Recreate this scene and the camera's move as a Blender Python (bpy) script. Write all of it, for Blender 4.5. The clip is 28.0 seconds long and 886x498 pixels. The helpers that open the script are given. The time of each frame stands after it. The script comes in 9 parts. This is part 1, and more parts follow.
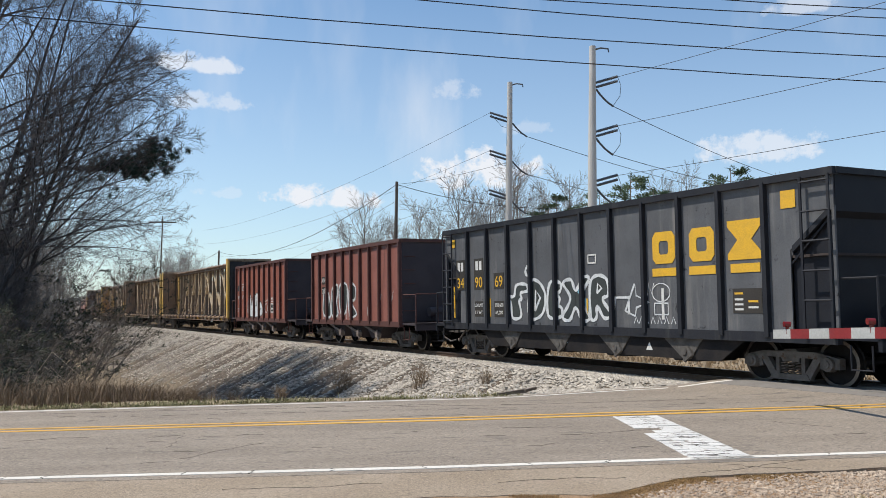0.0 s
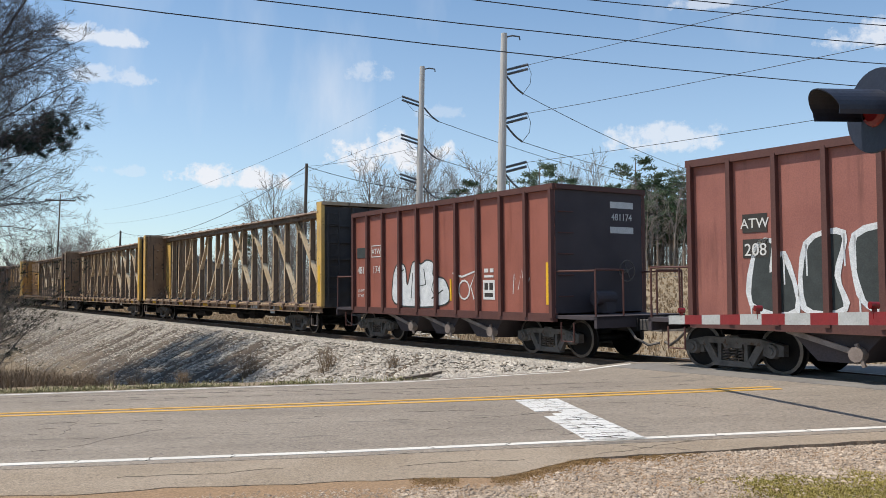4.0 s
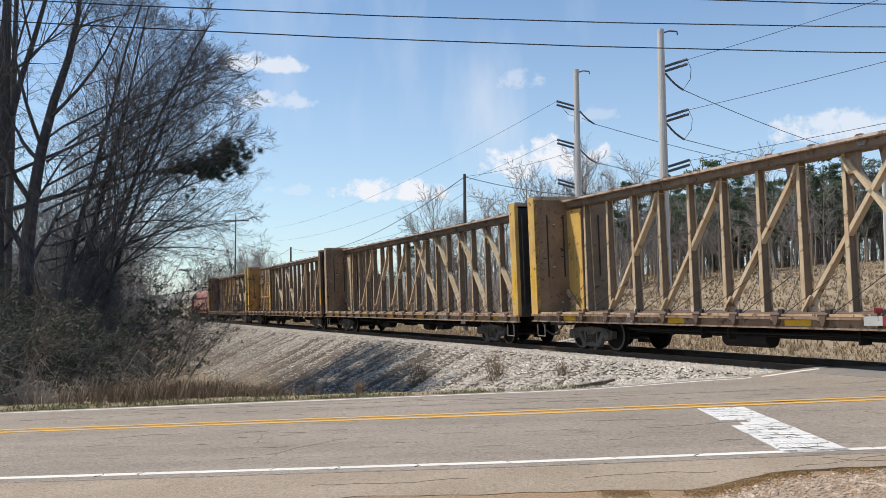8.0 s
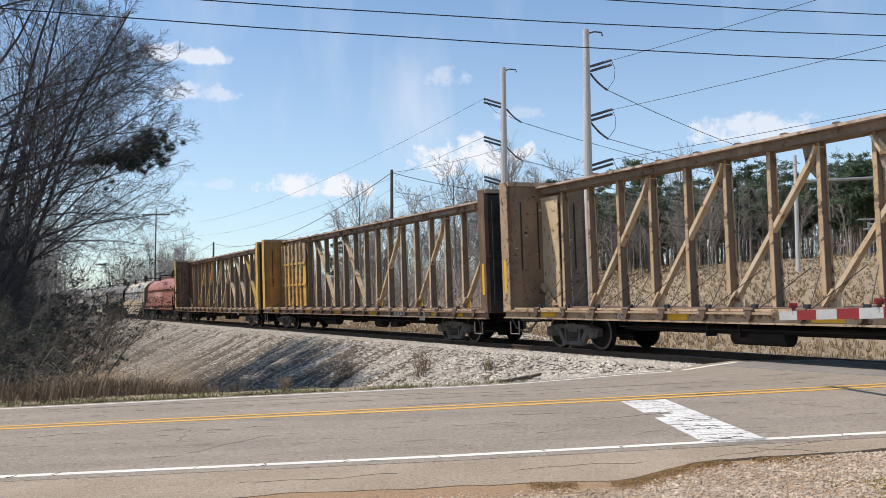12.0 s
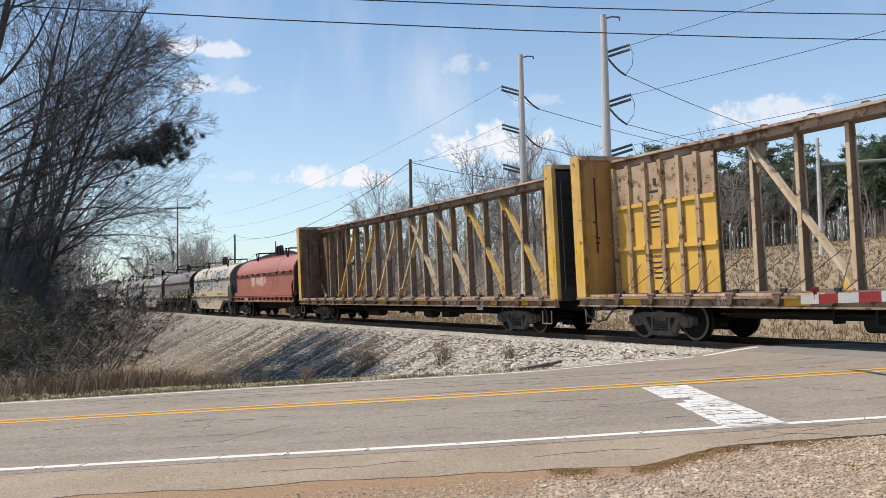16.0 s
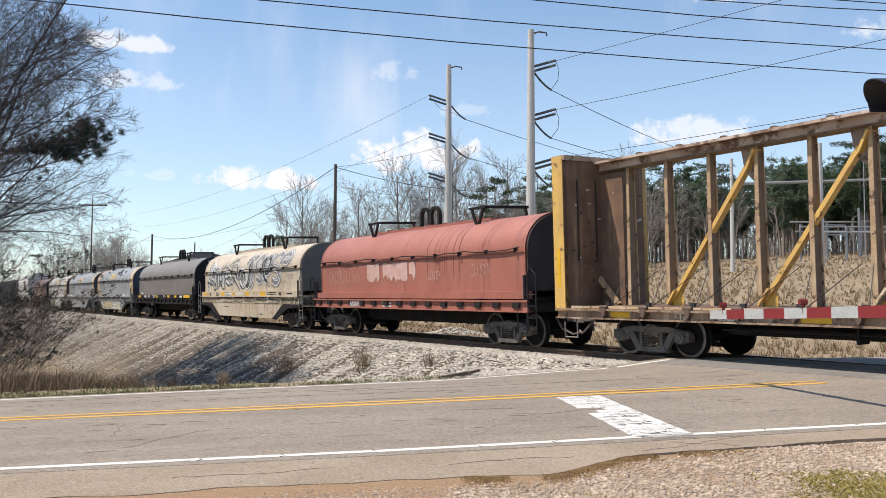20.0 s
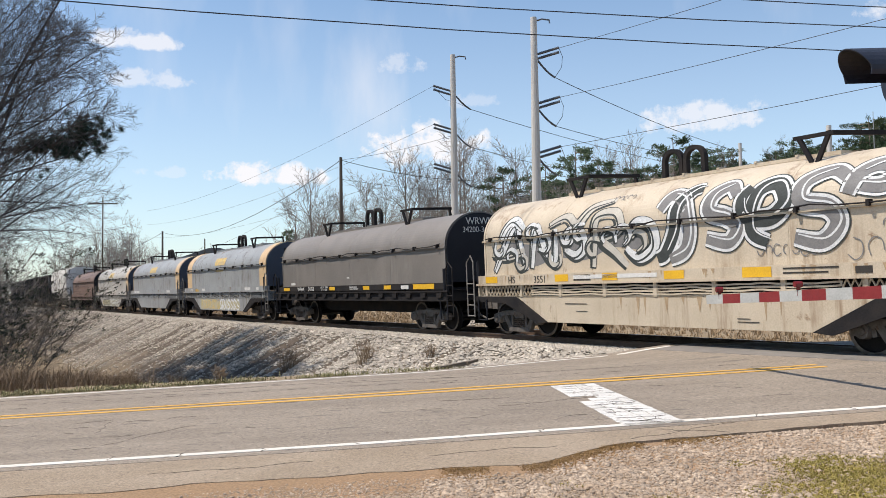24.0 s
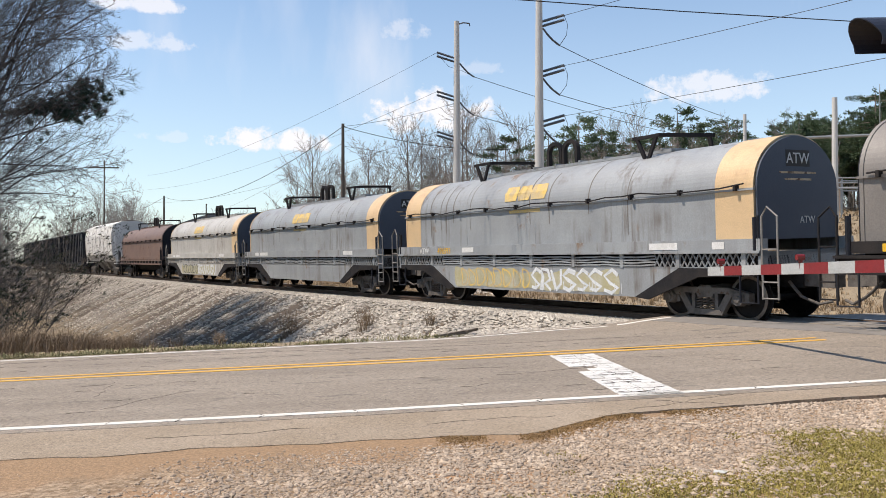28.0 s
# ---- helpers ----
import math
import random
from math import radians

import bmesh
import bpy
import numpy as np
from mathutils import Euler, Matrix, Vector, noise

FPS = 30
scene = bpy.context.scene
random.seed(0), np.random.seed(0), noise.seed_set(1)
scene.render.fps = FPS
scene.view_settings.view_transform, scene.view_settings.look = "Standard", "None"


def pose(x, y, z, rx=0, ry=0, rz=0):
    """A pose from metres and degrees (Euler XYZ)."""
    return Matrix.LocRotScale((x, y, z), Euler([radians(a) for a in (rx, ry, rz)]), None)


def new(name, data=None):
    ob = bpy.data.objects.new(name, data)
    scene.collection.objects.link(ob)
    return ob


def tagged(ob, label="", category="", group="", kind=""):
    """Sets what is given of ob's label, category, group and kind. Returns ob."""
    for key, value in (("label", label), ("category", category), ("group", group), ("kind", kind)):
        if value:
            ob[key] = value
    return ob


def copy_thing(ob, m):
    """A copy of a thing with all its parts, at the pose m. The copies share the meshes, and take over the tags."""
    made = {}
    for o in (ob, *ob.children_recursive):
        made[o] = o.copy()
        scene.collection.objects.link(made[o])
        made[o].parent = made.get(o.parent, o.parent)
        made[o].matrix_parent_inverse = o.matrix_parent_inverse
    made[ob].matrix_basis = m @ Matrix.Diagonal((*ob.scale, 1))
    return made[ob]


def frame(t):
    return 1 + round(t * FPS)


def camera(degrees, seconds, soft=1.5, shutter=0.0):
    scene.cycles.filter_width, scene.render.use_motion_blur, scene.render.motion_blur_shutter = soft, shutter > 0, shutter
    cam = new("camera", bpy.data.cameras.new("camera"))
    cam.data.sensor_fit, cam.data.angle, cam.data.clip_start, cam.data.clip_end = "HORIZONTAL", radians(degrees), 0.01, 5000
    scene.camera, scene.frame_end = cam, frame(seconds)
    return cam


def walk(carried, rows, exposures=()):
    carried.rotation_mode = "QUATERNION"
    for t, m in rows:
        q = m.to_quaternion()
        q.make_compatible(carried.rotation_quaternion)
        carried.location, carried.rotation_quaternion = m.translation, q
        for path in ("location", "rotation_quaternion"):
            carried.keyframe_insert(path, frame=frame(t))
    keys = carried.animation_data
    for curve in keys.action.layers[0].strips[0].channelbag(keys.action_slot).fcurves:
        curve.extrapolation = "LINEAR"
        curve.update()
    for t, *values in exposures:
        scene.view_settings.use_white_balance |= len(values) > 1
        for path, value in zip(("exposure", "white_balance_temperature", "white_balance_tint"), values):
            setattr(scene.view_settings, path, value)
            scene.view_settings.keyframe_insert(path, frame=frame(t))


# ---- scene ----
# ---- the track, on which all cars run ----
def track_x(y):
    return 0.978 - 0.5335 * (y - 30) + 1.0e-4 * (y - 30) ** 2


TY = np.arange(-260.0, 520.0, 0.5)
TX = track_x(TY)
TS = np.concatenate([[0], np.cumsum(np.hypot(np.diff(TX), np.diff(TY)))])
TS -= np.interp(30.0, TY, TS)
LEAN = 1.9


def rail_z(y):
    return 0.356 - 0.00234 * (min(max(y, -20.0), 160.0) - 30)


def on_track(s):
    """Place and heading (degrees) of the train's way, s metres beyond the zero mark; +x of a car is its way of going."""
    y, y2 = np.interp(s + 1, TS, TY), np.interp(s - 1, TS, TY)
    x, x2 = track_x(y), track_x(y2)
    return (x + x2) / 2, (y + y2) / 2, math.degrees(math.atan2(y2 - y, x2 - x))


def off_track(x, y):
    """Distance from the track's centre line, positive on the far side."""
    return (x - track_x(min(max(y, -250), 500))) * 0.8823


# how far the train has come: metres at each time
RUN = [(0, 28.03), (5, -5.65), (8, -25.8), (11, -46.2), (17, -86.95), (20, -107.1), (23, -126.75), (25, -140.1), (26, -146.8), (27, -153.5), (28, -160.15)]


def run_at(t):
    return float(np.interp(t, [r[0] for r in RUN], [r[1] for r in RUN]))


def smooth(a, b, v):
    k = min(max((v - a) / (b - a), 0.0), 1.0)
    return k * k * (3 - 2 * k)


def road_plane(x):
    return 0.037 * min(max(x, -30.0), 10.5)


def road_z(x, y):
    d = abs(off_track(x, y))
    z = road_plane(x) + 0.05 * max(0.0, 1 - abs(y - 12.9 - 0.06 * x) / 3.6)
    k = 1 - smooth(0.85, 2.7, d)
    return z * (1 - k) + (rail_z(y) - 0.005) * k


def far_edge(x):
    return 16.42 + (0.04 if x > 0 else 0.065) * x + 1.15 * smooth(0.5, 5.0, x)


def near_edge(x):
    return 9.12 + (0.063 if x > 0 else 0.022) * x


def shoulder_edge(x):
    """The broken rim of the asphalt shoulder."""
    e = 7.66 + 0.68 * smooth(1.3, 2.6, x) + 0.12 * max(0.0, x - 2.5) + 0.03 * min(x, 0.0)
    return e + 0.10 * noise.noise(Vector((x * 1.1, 3.3, 0))) + 0.07 * noise.noise(Vector((x * 3.4, 1.3, 0)))


def moss_at(x, y):
    """How far low grass has closed over the gravel."""
    v = (x - 1.1) * 0.30 - (y - 5.7) * 0.62 + 0.75 * noise.noise(Vector((x * 0.9, y * 0.9, 3.0))) + 0.35 * noise.noise(Vector((x * 2.9, y * 2.9, 7.0)))
    return smooth(-0.25, 0.55, v)


def rill_at(x, y):
    """Runnels down the flank of the bank, square to the track: below zero in a runnel."""
    u, v = -0.4707 * x + 0.8823 * y, 0.8823 * x + 0.4707 * y
    u += 0.35 * noise.noise(Vector((v * 0.5, u * 0.4, 3.0)))
    return noise.noise(Vector((u * 2.1, v * 0.2, 2.6))) + 0.5 * noise.noise(Vector((u * 0.7, v * 0.16, 6.0))) + 0.5 * (1 - smooth(21.0, 28.0, y))


def ground_z(x, y):
    d = off_track(x, y)
    wob = 0.06 * noise.noise(Vector((x * 0.35, y * 0.35, 1.7))) + 0.025 * noise.noise(Vector((x * 1.3, y * 1.3, 4.2)))
    base = road_plane(x)
    if d < 0:
        out = y - far_edge(x)
        # a ditch that deepens away from the crossing, and the steep flank of the railway bank
        floor = -0.5 - 0.12 * max(0.0, min(y, 44.0) - 19.0)
        k = smooth(0.5, 6.0, out) * (1 - smooth(-30.0, -60.0, x))
        z = (base - 0.05) * (1 - k) + min(floor, base - 0.2) * k + wob * smooth(0.3, 1.5, out)
        if out < 0.5:
            z = base - 0.05 + 0.04 * smooth(0.75, 1.05, near_edge(x) - y) + (wob * smooth(1.5, 3, near_edge(x) - y))
        bank = rail_z(y) - 0.2 - max(0.0, -d - 2.1) * 0.5
        rill = 0.17 * rill_at(x, y)
        bank += rill * smooth(2.6, 4.5, -d)
        if out > 0.2:
            z = max(z, bank + wob * 0.6 * smooth(2.0, 3.5, -d))
        elif -d < 4.5:
            z = road_z(x, y) - 0.06
        return z
    z = rail_z(y) - 0.25 - 0.2 * smooth(2.0, 5.0, d) + wob * smooth(2.0, 4.0, d)
    z += 0.13 * max(0.0, min(d, 66.0) - 14.0) + 0.01 * max(0.0, min(d, 300.0) - 66.0)
    if near_edge(x) - 2 < y < far_edge(x) + 1 and d < 60:
        z = min(z, road_z(x, y) - 0.06) if d < 25 else z
    return z


# ---- the camera ----
cam = camera(54.5, 28.0, soft=0.5)
PATH = [
    (0.0, pose(0.077, -0.049, 1.589, 94.43, -0.84, 0.13)),
    (0.5, pose(0.080, -0.056, 1.588, 94.54, -0.84, 0.19)),
    (1.0, pose(0.085, -0.041, 1.585, 94.65, -0.96, 0.46)),
    (1.5, pose(0.093, -0.026, 1.581, 94.77, -0.96, 0.47)),
    (2.0, pose(0.074, -0.036, 1.584, 94.90, -1.21, 0.36)),
    (2.5, pose(0.091, -0.067, 1.580, 95.03, -1.57, -2.39)),
    (4.5, pose(0.137, -0.113, 1.624, 93.06, -1.19, -5.89)),
    (4.7, pose(0.116, -0.137, 1.629, 93.07, -0.99, -2.49)),
    (4.9, pose(0.106, -0.149, 1.631, 93.07, -0.90, -0.89)),
    (5.0, pose(0.104, -0.151, 1.631, 93.07, -0.88, -0.57)),
    (5.5, pose(0.093, -0.156, 1.631, 93.19, -0.60, 0.04)),
    (6.0, pose(0.101, -0.142, 1.631, 93.34, -0.04, 0.96)),
    (6.5, pose(0.123, -0.149, 1.620, 93.46, 0.38, 3.08)),
    (7.0, pose(0.115, -0.150, 1.618, 93.53, 0.66, 4.70)),
    (7.5, pose(0.049, -0.109, 1.618, 93.69, 0.42, 5.05)),
    (8.0, pose(-0.041, -0.032, 1.626, 93.84, 0.28, 4.74)),
    (8.5, pose(-0.121, 0.026, 1.619, 93.97, 0.63, 3.94)),
    (9.0, pose(-0.152, 0.047, 1.621, 94.14, 0.63, 3.30)),
    (9.5, pose(-0.112, 0.033, 1.613, 94.30, 0.92, 2.21)),
    (10.0, pose(-0.058, 0.023, 1.608, 94.36, 0.79, 1.24)),
    (10.5, pose(-0.005, -0.006, 1.603, 94.21, 0.28, 0.45)),
    (11.0, pose(-0.000, -0.000, 1.600, 93.80, 0.30, 0.02)),
    (11.5, pose(-0.035, -0.001, 1.602, 93.57, 0.28, -0.15)),
    (12.0, pose(-0.088, 0.017, 1.601, 93.58, 0.25, -0.19)),
    (12.5, pose(-0.084, 0.023, 1.598, 93.66, 0.21, -0.10)),
    (14.5, pose(-0.098, 0.020, 1.588, 92.90, 0.62, 0.86)),
    (15.0, pose(-0.112, 0.012, 1.598, 92.93, 1.87, 1.43)),
    (15.5, pose(-0.096, 0.034, 1.596, 93.10, 1.72, 1.55)),
    (16.0, pose(-0.058, -0.012, 1.598, 92.86, 1.04, 1.20)),
    (16.5, pose(-0.010, 0.015, 1.603, 93.04, 1.06, 0.82)),
    (17.0, pose(-0.033, -0.006, 1.603, 93.18, 1.53, 0.10)),
    (17.5, pose(-0.051, 0.028, 1.598, 93.66, 0.63, -0.16)),
    (18.0, pose(-0.004, -0.004, 1.574, 92.33, 0.09, -1.72)),
    (18.5, pose(-0.058, -0.067, 1.622, 91.48, -1.02, -3.21)),
    (19.0, pose(-0.026, -0.040, 1.607, 92.48, -1.89, -1.67)),
    (19.5, pose(0.003, 0.002, 1.607, 93.35, -1.69, -3.86)),
    (20.0, pose(-0.045, -0.089, 1.609, 93.31, -0.36, -3.98)),
    (20.5, pose(0.148, -0.020, 1.583, 93.24, -1.26, -3.72)),
    (22.5, pose(0.281, 0.042, 1.601, 93.77, -0.32, -3.51)),
    (23.0, pose(0.280, 0.049, 1.597, 93.06, -0.18, -3.10)),
    (23.5, pose(0.299, 0.051, 1.581, 93.16, 0.50, -2.30)),
    (24.0, pose(0.304, 0.063, 1.579, 92.75, 0.76, -3.12)),
    (24.5, pose(0.290, 0.089, 1.554, 92.51, 0.95, -2.98)),
    (25.0, pose(0.280, 0.063, 1.572, 92.30, 1.30, -2.72)),
    (25.5, pose(0.318, 0.089, 1.577, 91.72, 1.26, -2.18)),
    (26.0, pose(0.324, 0.117, 1.570, 91.35, 0.65, -2.21)),
    (26.5, pose(0.300, 0.108, 1.573, 90.72, 0.03, -2.43)),
    (27.0, pose(0.294, 0.111, 1.570, 90.65, 0.21, -2.07)),
    (27.5, pose(0.304, 0.111, 1.574, 90.63, 0.36, -2.21)),
    (28.0, pose(0.319, 0.124, 1.582, 90.64, 0.05, -3.04)),
]
walk(cam, PATH, [(0, -0.06, 6500, 10), (2.5, -0.06, 6500, 10), (8, -0.02, 6550, 11), (12.5, 0.02, 6550, 12), (16, 0.02, 6650, 12), (17, 0.02, 6700, 12), (19, 0.08, 6700, 13), (20, 0.17, 6750, 13), (21.5, 0.1, 6700, 13), (23, -0.04, 6700, 13), (24, 0.08, 6800, 13), (25, 0.16, 6850, 14), (26, 0.23, 6850, 14), (27, 0.15, 6850, 14), (28, 0.13, 6850, 14)])

# ---- sky and sun ----
SUN = Vector((-0.60, -0.03, 1.0)).normalized()
world = bpy.data.worlds.new("sky")
scene.world = world
world.use_nodes = True
scene.view_settings.exposure = 0.0


def sky_nodes():
    nt = world.node_tree
    n, link = nt.nodes, nt.links
    n.clear()
    out, bg = n.new("ShaderNodeOutputWorld"), n.new("ShaderNodeBackground")
    sky = n.new("ShaderNodeTexSky")
    sky.sky_type, sky.sun_disc = "NISHITA", False
    sky.sun_elevation = math.asin(SUN.z)
    sky.sun_rotation = math.atan2(SUN.x, SUN.y)
    sky.air_density, sky.dust_density, sky.ozone_density = 1.0, 0.4, 1.4
    co, sep = n.new("ShaderNodeTexCoord"), n.new("ShaderNodeSeparateXYZ")
    link.new(co.outputs["Generated"], sep.inputs[0])

    def op(kind, a, b=None, c=None):
        m = n.new("ShaderNodeMath")
        m.operation = kind
        for i, v in enumerate((a, b, c)):
            if v is None:
                continue
            if isinstance(v, (int, float)):
                m.inputs[i].default_value = v
            else:
                link.new(v, m.inputs[i])
        return m.outputs[0]

    az, el = op("ARCTAN2", sep.outputs[0], sep.outputs[1]), op("ARCSINE", sep.outputs[2])
    nz = n.new("ShaderNodeTexNoise")
    nz.inputs["Scale"].default_value, nz.inputs["Detail"].default_value, nz.inputs["Roughness"].default_value = 34, 8, 0.66
    link.new(co.outputs["Generated"], nz.inputs["Vector"])
    puff = op("SUBTRACT", nz.outputs["Fac"], 0.5)
    total = None
    # azimuth and elevation in degrees, half sizes, density
    for a, e, w, h, k in CLOUDS:
        da = op("DIVIDE", op("SUBTRACT", az, radians(a)), radians(w))
        low = op("DIVIDE", op("SUBTRACT", el, radians(e)), radians(h))
        # flat below, heaped above
        under = op("MULTIPLY", op("MINIMUM", low, 0.0), 1.9)
        dv = op("ADD", op("MAXIMUM", low, 0.0), under)
        r = op("ADD", op("MULTIPLY", da, da), op("MULTIPLY", dv, dv))
        f = op("SUBTRACT", op("ADD", 1.0, op("MULTIPLY", puff, 4.6)), r)
        f = op("MULTIPLY", op("MULTIPLY", op("MINIMUM", op("MAXIMUM", f, 0.0), 0.9), 1.1), k)
        total = f if total is None else op("MAXIMUM", total, f)
    # thin high streaks
    mp = n.new("ShaderNodeMapping")
    mp.inputs["Rotation"].default_value, mp.inputs["Scale"].default_value = (0, 0.35, 0), (9, 9, 1.6)
    link.new(co.outputs["Generated"], mp.inputs["Vector"])
    wisp = n.new("ShaderNodeTexNoise")
    wisp.inputs["Scale"].default_value, wisp.inputs["Detail"].default_value, wisp.inputs["Roughness"].default_value = 0.8, 5, 0.55
    link.new(mp.outputs[0], wisp.inputs["Vector"])
    thin = op("MULTIPLY", op("MINIMUM", op("MAXIMUM", op("MULTIPLY", op("SUBTRACT", wisp.outputs["Fac"], 0.46), 3.0), 0.0), 1.0), 0.38)
    # a veil of upright soft streaks
    va, ve = op("DIVIDE", op("SUBTRACT", az, radians(-1.5)), radians(7.5)), op("DIVIDE", op("SUBTRACT", el, radians(12.5)), radians(8.0))
    veil = op("MAXIMUM", op("SUBTRACT", 1.0, op("ADD", op("MULTIPLY", va, va), op("MULTIPLY", ve, ve))), 0.0)
    mq = n.new("ShaderNodeMapping")
    mq.inputs["Rotation"].default_value, mq.inputs["Scale"].default_value = (0, 0.18, 0), (10, 10, 2.2)
    link.new(co.outputs["Generated"], mq.inputs["Vector"])
    fibre = n.new("ShaderNodeTexNoise")
    fibre.inputs["Scale"].default_value, fibre.inputs["Detail"].default_value, fibre.inputs["Roughness"].default_value = 1.0, 6, 0.6
    link.new(mq.outputs[0], fibre.inputs["Vector"])
    veil = op("MULTIPLY", op("MULTIPLY", veil, op("MINIMUM", op("MAXIMUM", op("MULTIPLY", op("SUBTRACT", fibre.outputs["Fac"], 0.36), 2.4), 0.0), 1.0)), 0.5)
    thin = op("MAXIMUM", thin, veil)
    haze = op("MULTIPLY", op("MAXIMUM", op("SUBTRACT", 1.0, op("DIVIDE", op("MAXIMUM", el, 0.0), 0.42)), 0.0), 0.37)
    total = op("MINIMUM", op("MAXIMUM", op("MAXIMUM", total, thin), haze), 1.0)
    mix = n.new("ShaderNodeMix")
    mix.data_type = "RGBA"
    link.new(total, mix.inputs["Factor"])
    tint = n.new("ShaderNodeMix")
    tint.data_type, tint.blend_type = "RGBA", "MULTIPLY"
    tint.inputs["Factor"].default_value = 1.0
    link.new(sky.outputs[0], tint.inputs["A"])
    tint.inputs["B"].default_value = (0.95, 1.175, 1.265, 1)
    link.new(tint.outputs["Result"], mix.inputs["A"])
    mix.inputs["B"].default_value = (7.1, 7.35, 7.8, 1)
    link.new(mix.outputs["Result"], bg.inputs[0])
    bg.inputs[1].default_value = 0.125
    link.new(bg.outputs[0], out.inputs[0])


CLOUDS = [(-8.2, 7.5, 4.3, 1.15, 1.0), (2.3, 9.3, 4.4, 2.2, 1.0), (-16.6, 15.6, 3.2, 0.85, 0.8), (-16.0, 13.3, 3.4, 0.9, 0.6),
          (0.2, 14.6, 2.3, 1.1, 0.5), (20.6, 10.4, 5.2, 1.4, 0.75), (23.0, 18.9, 2.6, 0.8, 0.6), (-14.8, 7.6, 1.8, 0.55, 0.45),
          (5.2, 12.4, 2.2, 0.9, 0.4), (34.0, 16.0, 4.0, 1.5, 0.8), (-40, 14, 7, 2, 0.9), (60, 12, 8, 2.2, 0.9), (120, 16, 9, 3, 0.9), (-110, 15, 9, 3, 0.9), (175, 12, 10, 3, 0.9)]
sky_nodes()
sun = new("sun", bpy.data.lights.new("sun", "SUN"))
sun.data.energy, sun.data.angle, sun.data.color = 5.3, radians(0.53), (1.0, 0.925, 0.82)
sun.rotation_euler = SUN.to_track_quat("Z", "Y").to_euler()


# ---- materials ----
def material(name, base, other=None, rough=0.7, metal=0.0, scale=3.0, bump=0.15, fine=40.0, patch=0.5, rust=None, rust_scale=1.6, rust_at=0.55,
             streak=None, streak_amount=0.5, stretch=(1, 1, 1), per_piece=0.0, island=False, speck=0.0, dust=None, dust_amount=0.3, grainy=0.74, sheen=0.5):
    """Two colours mixed by a coarse noise, fine grain, rust patches, run-down streaks, a film of dust on what faces up, and relief."""
    m = bpy.data.materials.new(name)
    m.use_nodes = True
    nt = m.node_tree
    n, link = nt.nodes, nt.links
    b = n["Principled BSDF"]
    b.inputs["Metallic"].default_value = metal
    b.inputs["Specular IOR Level"].default_value = sheen
    co = n.new("ShaderNodeTexCoord")
    mp = n.new("ShaderNodeMapping")
    mp.inputs["Scale"].default_value = stretch
    link.new(co.outputs["Object"], mp.inputs["Vector"])
    at = mp.outputs[0]

    def noisy(sc, detail=5.0, rgh=0.6, src=None):
        t = n.new("ShaderNodeTexNoise")
        t.inputs["Scale"].default_value, t.inputs["Detail"].default_value, t.inputs["Roughness"].default_value = sc, detail, rgh
        link.new(src or at, t.inputs["Vector"])
        return t.outputs["Fac"]

    def ramp(v, a, c):
        r = n.new("ShaderNodeMapRange")
        r.interpolation_type = "SMOOTHSTEP"
        r.inputs["From Min"].default_value, r.inputs["From Max"].default_value = a, c
        link.new(v, r.inputs["Value"])
        return r.outputs["Result"]

    def mixed(f, a, c, kind="MIX"):
        x = n.new("ShaderNodeMix")
        x.data_type, x.blend_type = "RGBA", kind
        for key, v in (("Factor", f), ("A", a), ("B", c)):
            s = x.inputs[key]
            if isinstance(v, (int, float)):
                s.default_value = v
            elif isinstance(v, tuple):
                s.default_value = (*v, 1)
            else:
                link.new(v, s)
        return x.outputs["Result"]

    def times(v, k):
        x = n.new("ShaderNodeMath")
        x.operation = "MULTIPLY"
        link.new(v, x.inputs[0])
        if isinstance(k, (int, float)):
            x.inputs[1].default_value = k
        else:
            link.new(k, x.inputs[1])
        return x.outputs[0]

    other = other or tuple(0.72 * v for v in base)
    grain = noisy(fine, 4, 0.7)
    coarse = noisy(scale)
    colour = mixed(ramp(coarse, 0.5 - patch / 2, 0.5 + patch / 2), base, other)
    if island:
        gi = n.new("ShaderNodeNewGeometry")
        colour = mixed(gi.outputs["Random Per Island"], colour, tuple(1.25 * v for v in base) if island == "light" else tuple(0.45 * v for v in base))
    if speck:
        chips = noisy(26, 3, 0.6, co.outputs["Object"])
        colour = mixed(times(ramp(chips, 0.52, 0.68), speck), colour, tuple(0.45 * v for v in base))
        chips = noisy(33, 3, 0.6, co.outputs["Object"])
        colour = mixed(times(ramp(chips, 0.58, 0.72), speck), colour, tuple(1.45 * v for v in base))
    if per_piece:
        info = n.new("ShaderNodeObjectInfo")
        colour = mixed(times(info.outputs["Random"], per_piece), colour, tuple(0.35 * v for v in base))
    colour = mixed(ramp(grain, 0.25, 0.75), colour, mixed(1.0, colour, (grainy, grainy, grainy), "MULTIPLY"))
    rgh = None
    if streak:
        mp2 = n.new("ShaderNodeMapping")
        mp2.inputs["Scale"].default_value = (3.1, 3.1, 0.22)
        link.new(co.outputs["Object"], mp2.inputs["Vector"])
        run = times(times(ramp(noisy(1.0, 6, 0.7, mp2.outputs[0]), 0.48, 0.7), streak_amount * 1.5), ramp(noisy(0.55, 3), 0.36, 0.66))
        colour = mixed(run, colour, streak)
    if rust:
        spots = times(ramp(noisy(rust_scale, 7, 0.68), rust_at, rust_at + 0.1), 0.92)
        colour = mixed(spots, colour, mixed(ramp(grain, 0.3, 0.7), rust, tuple(0.5 * v for v in rust)))
        rgh = spots
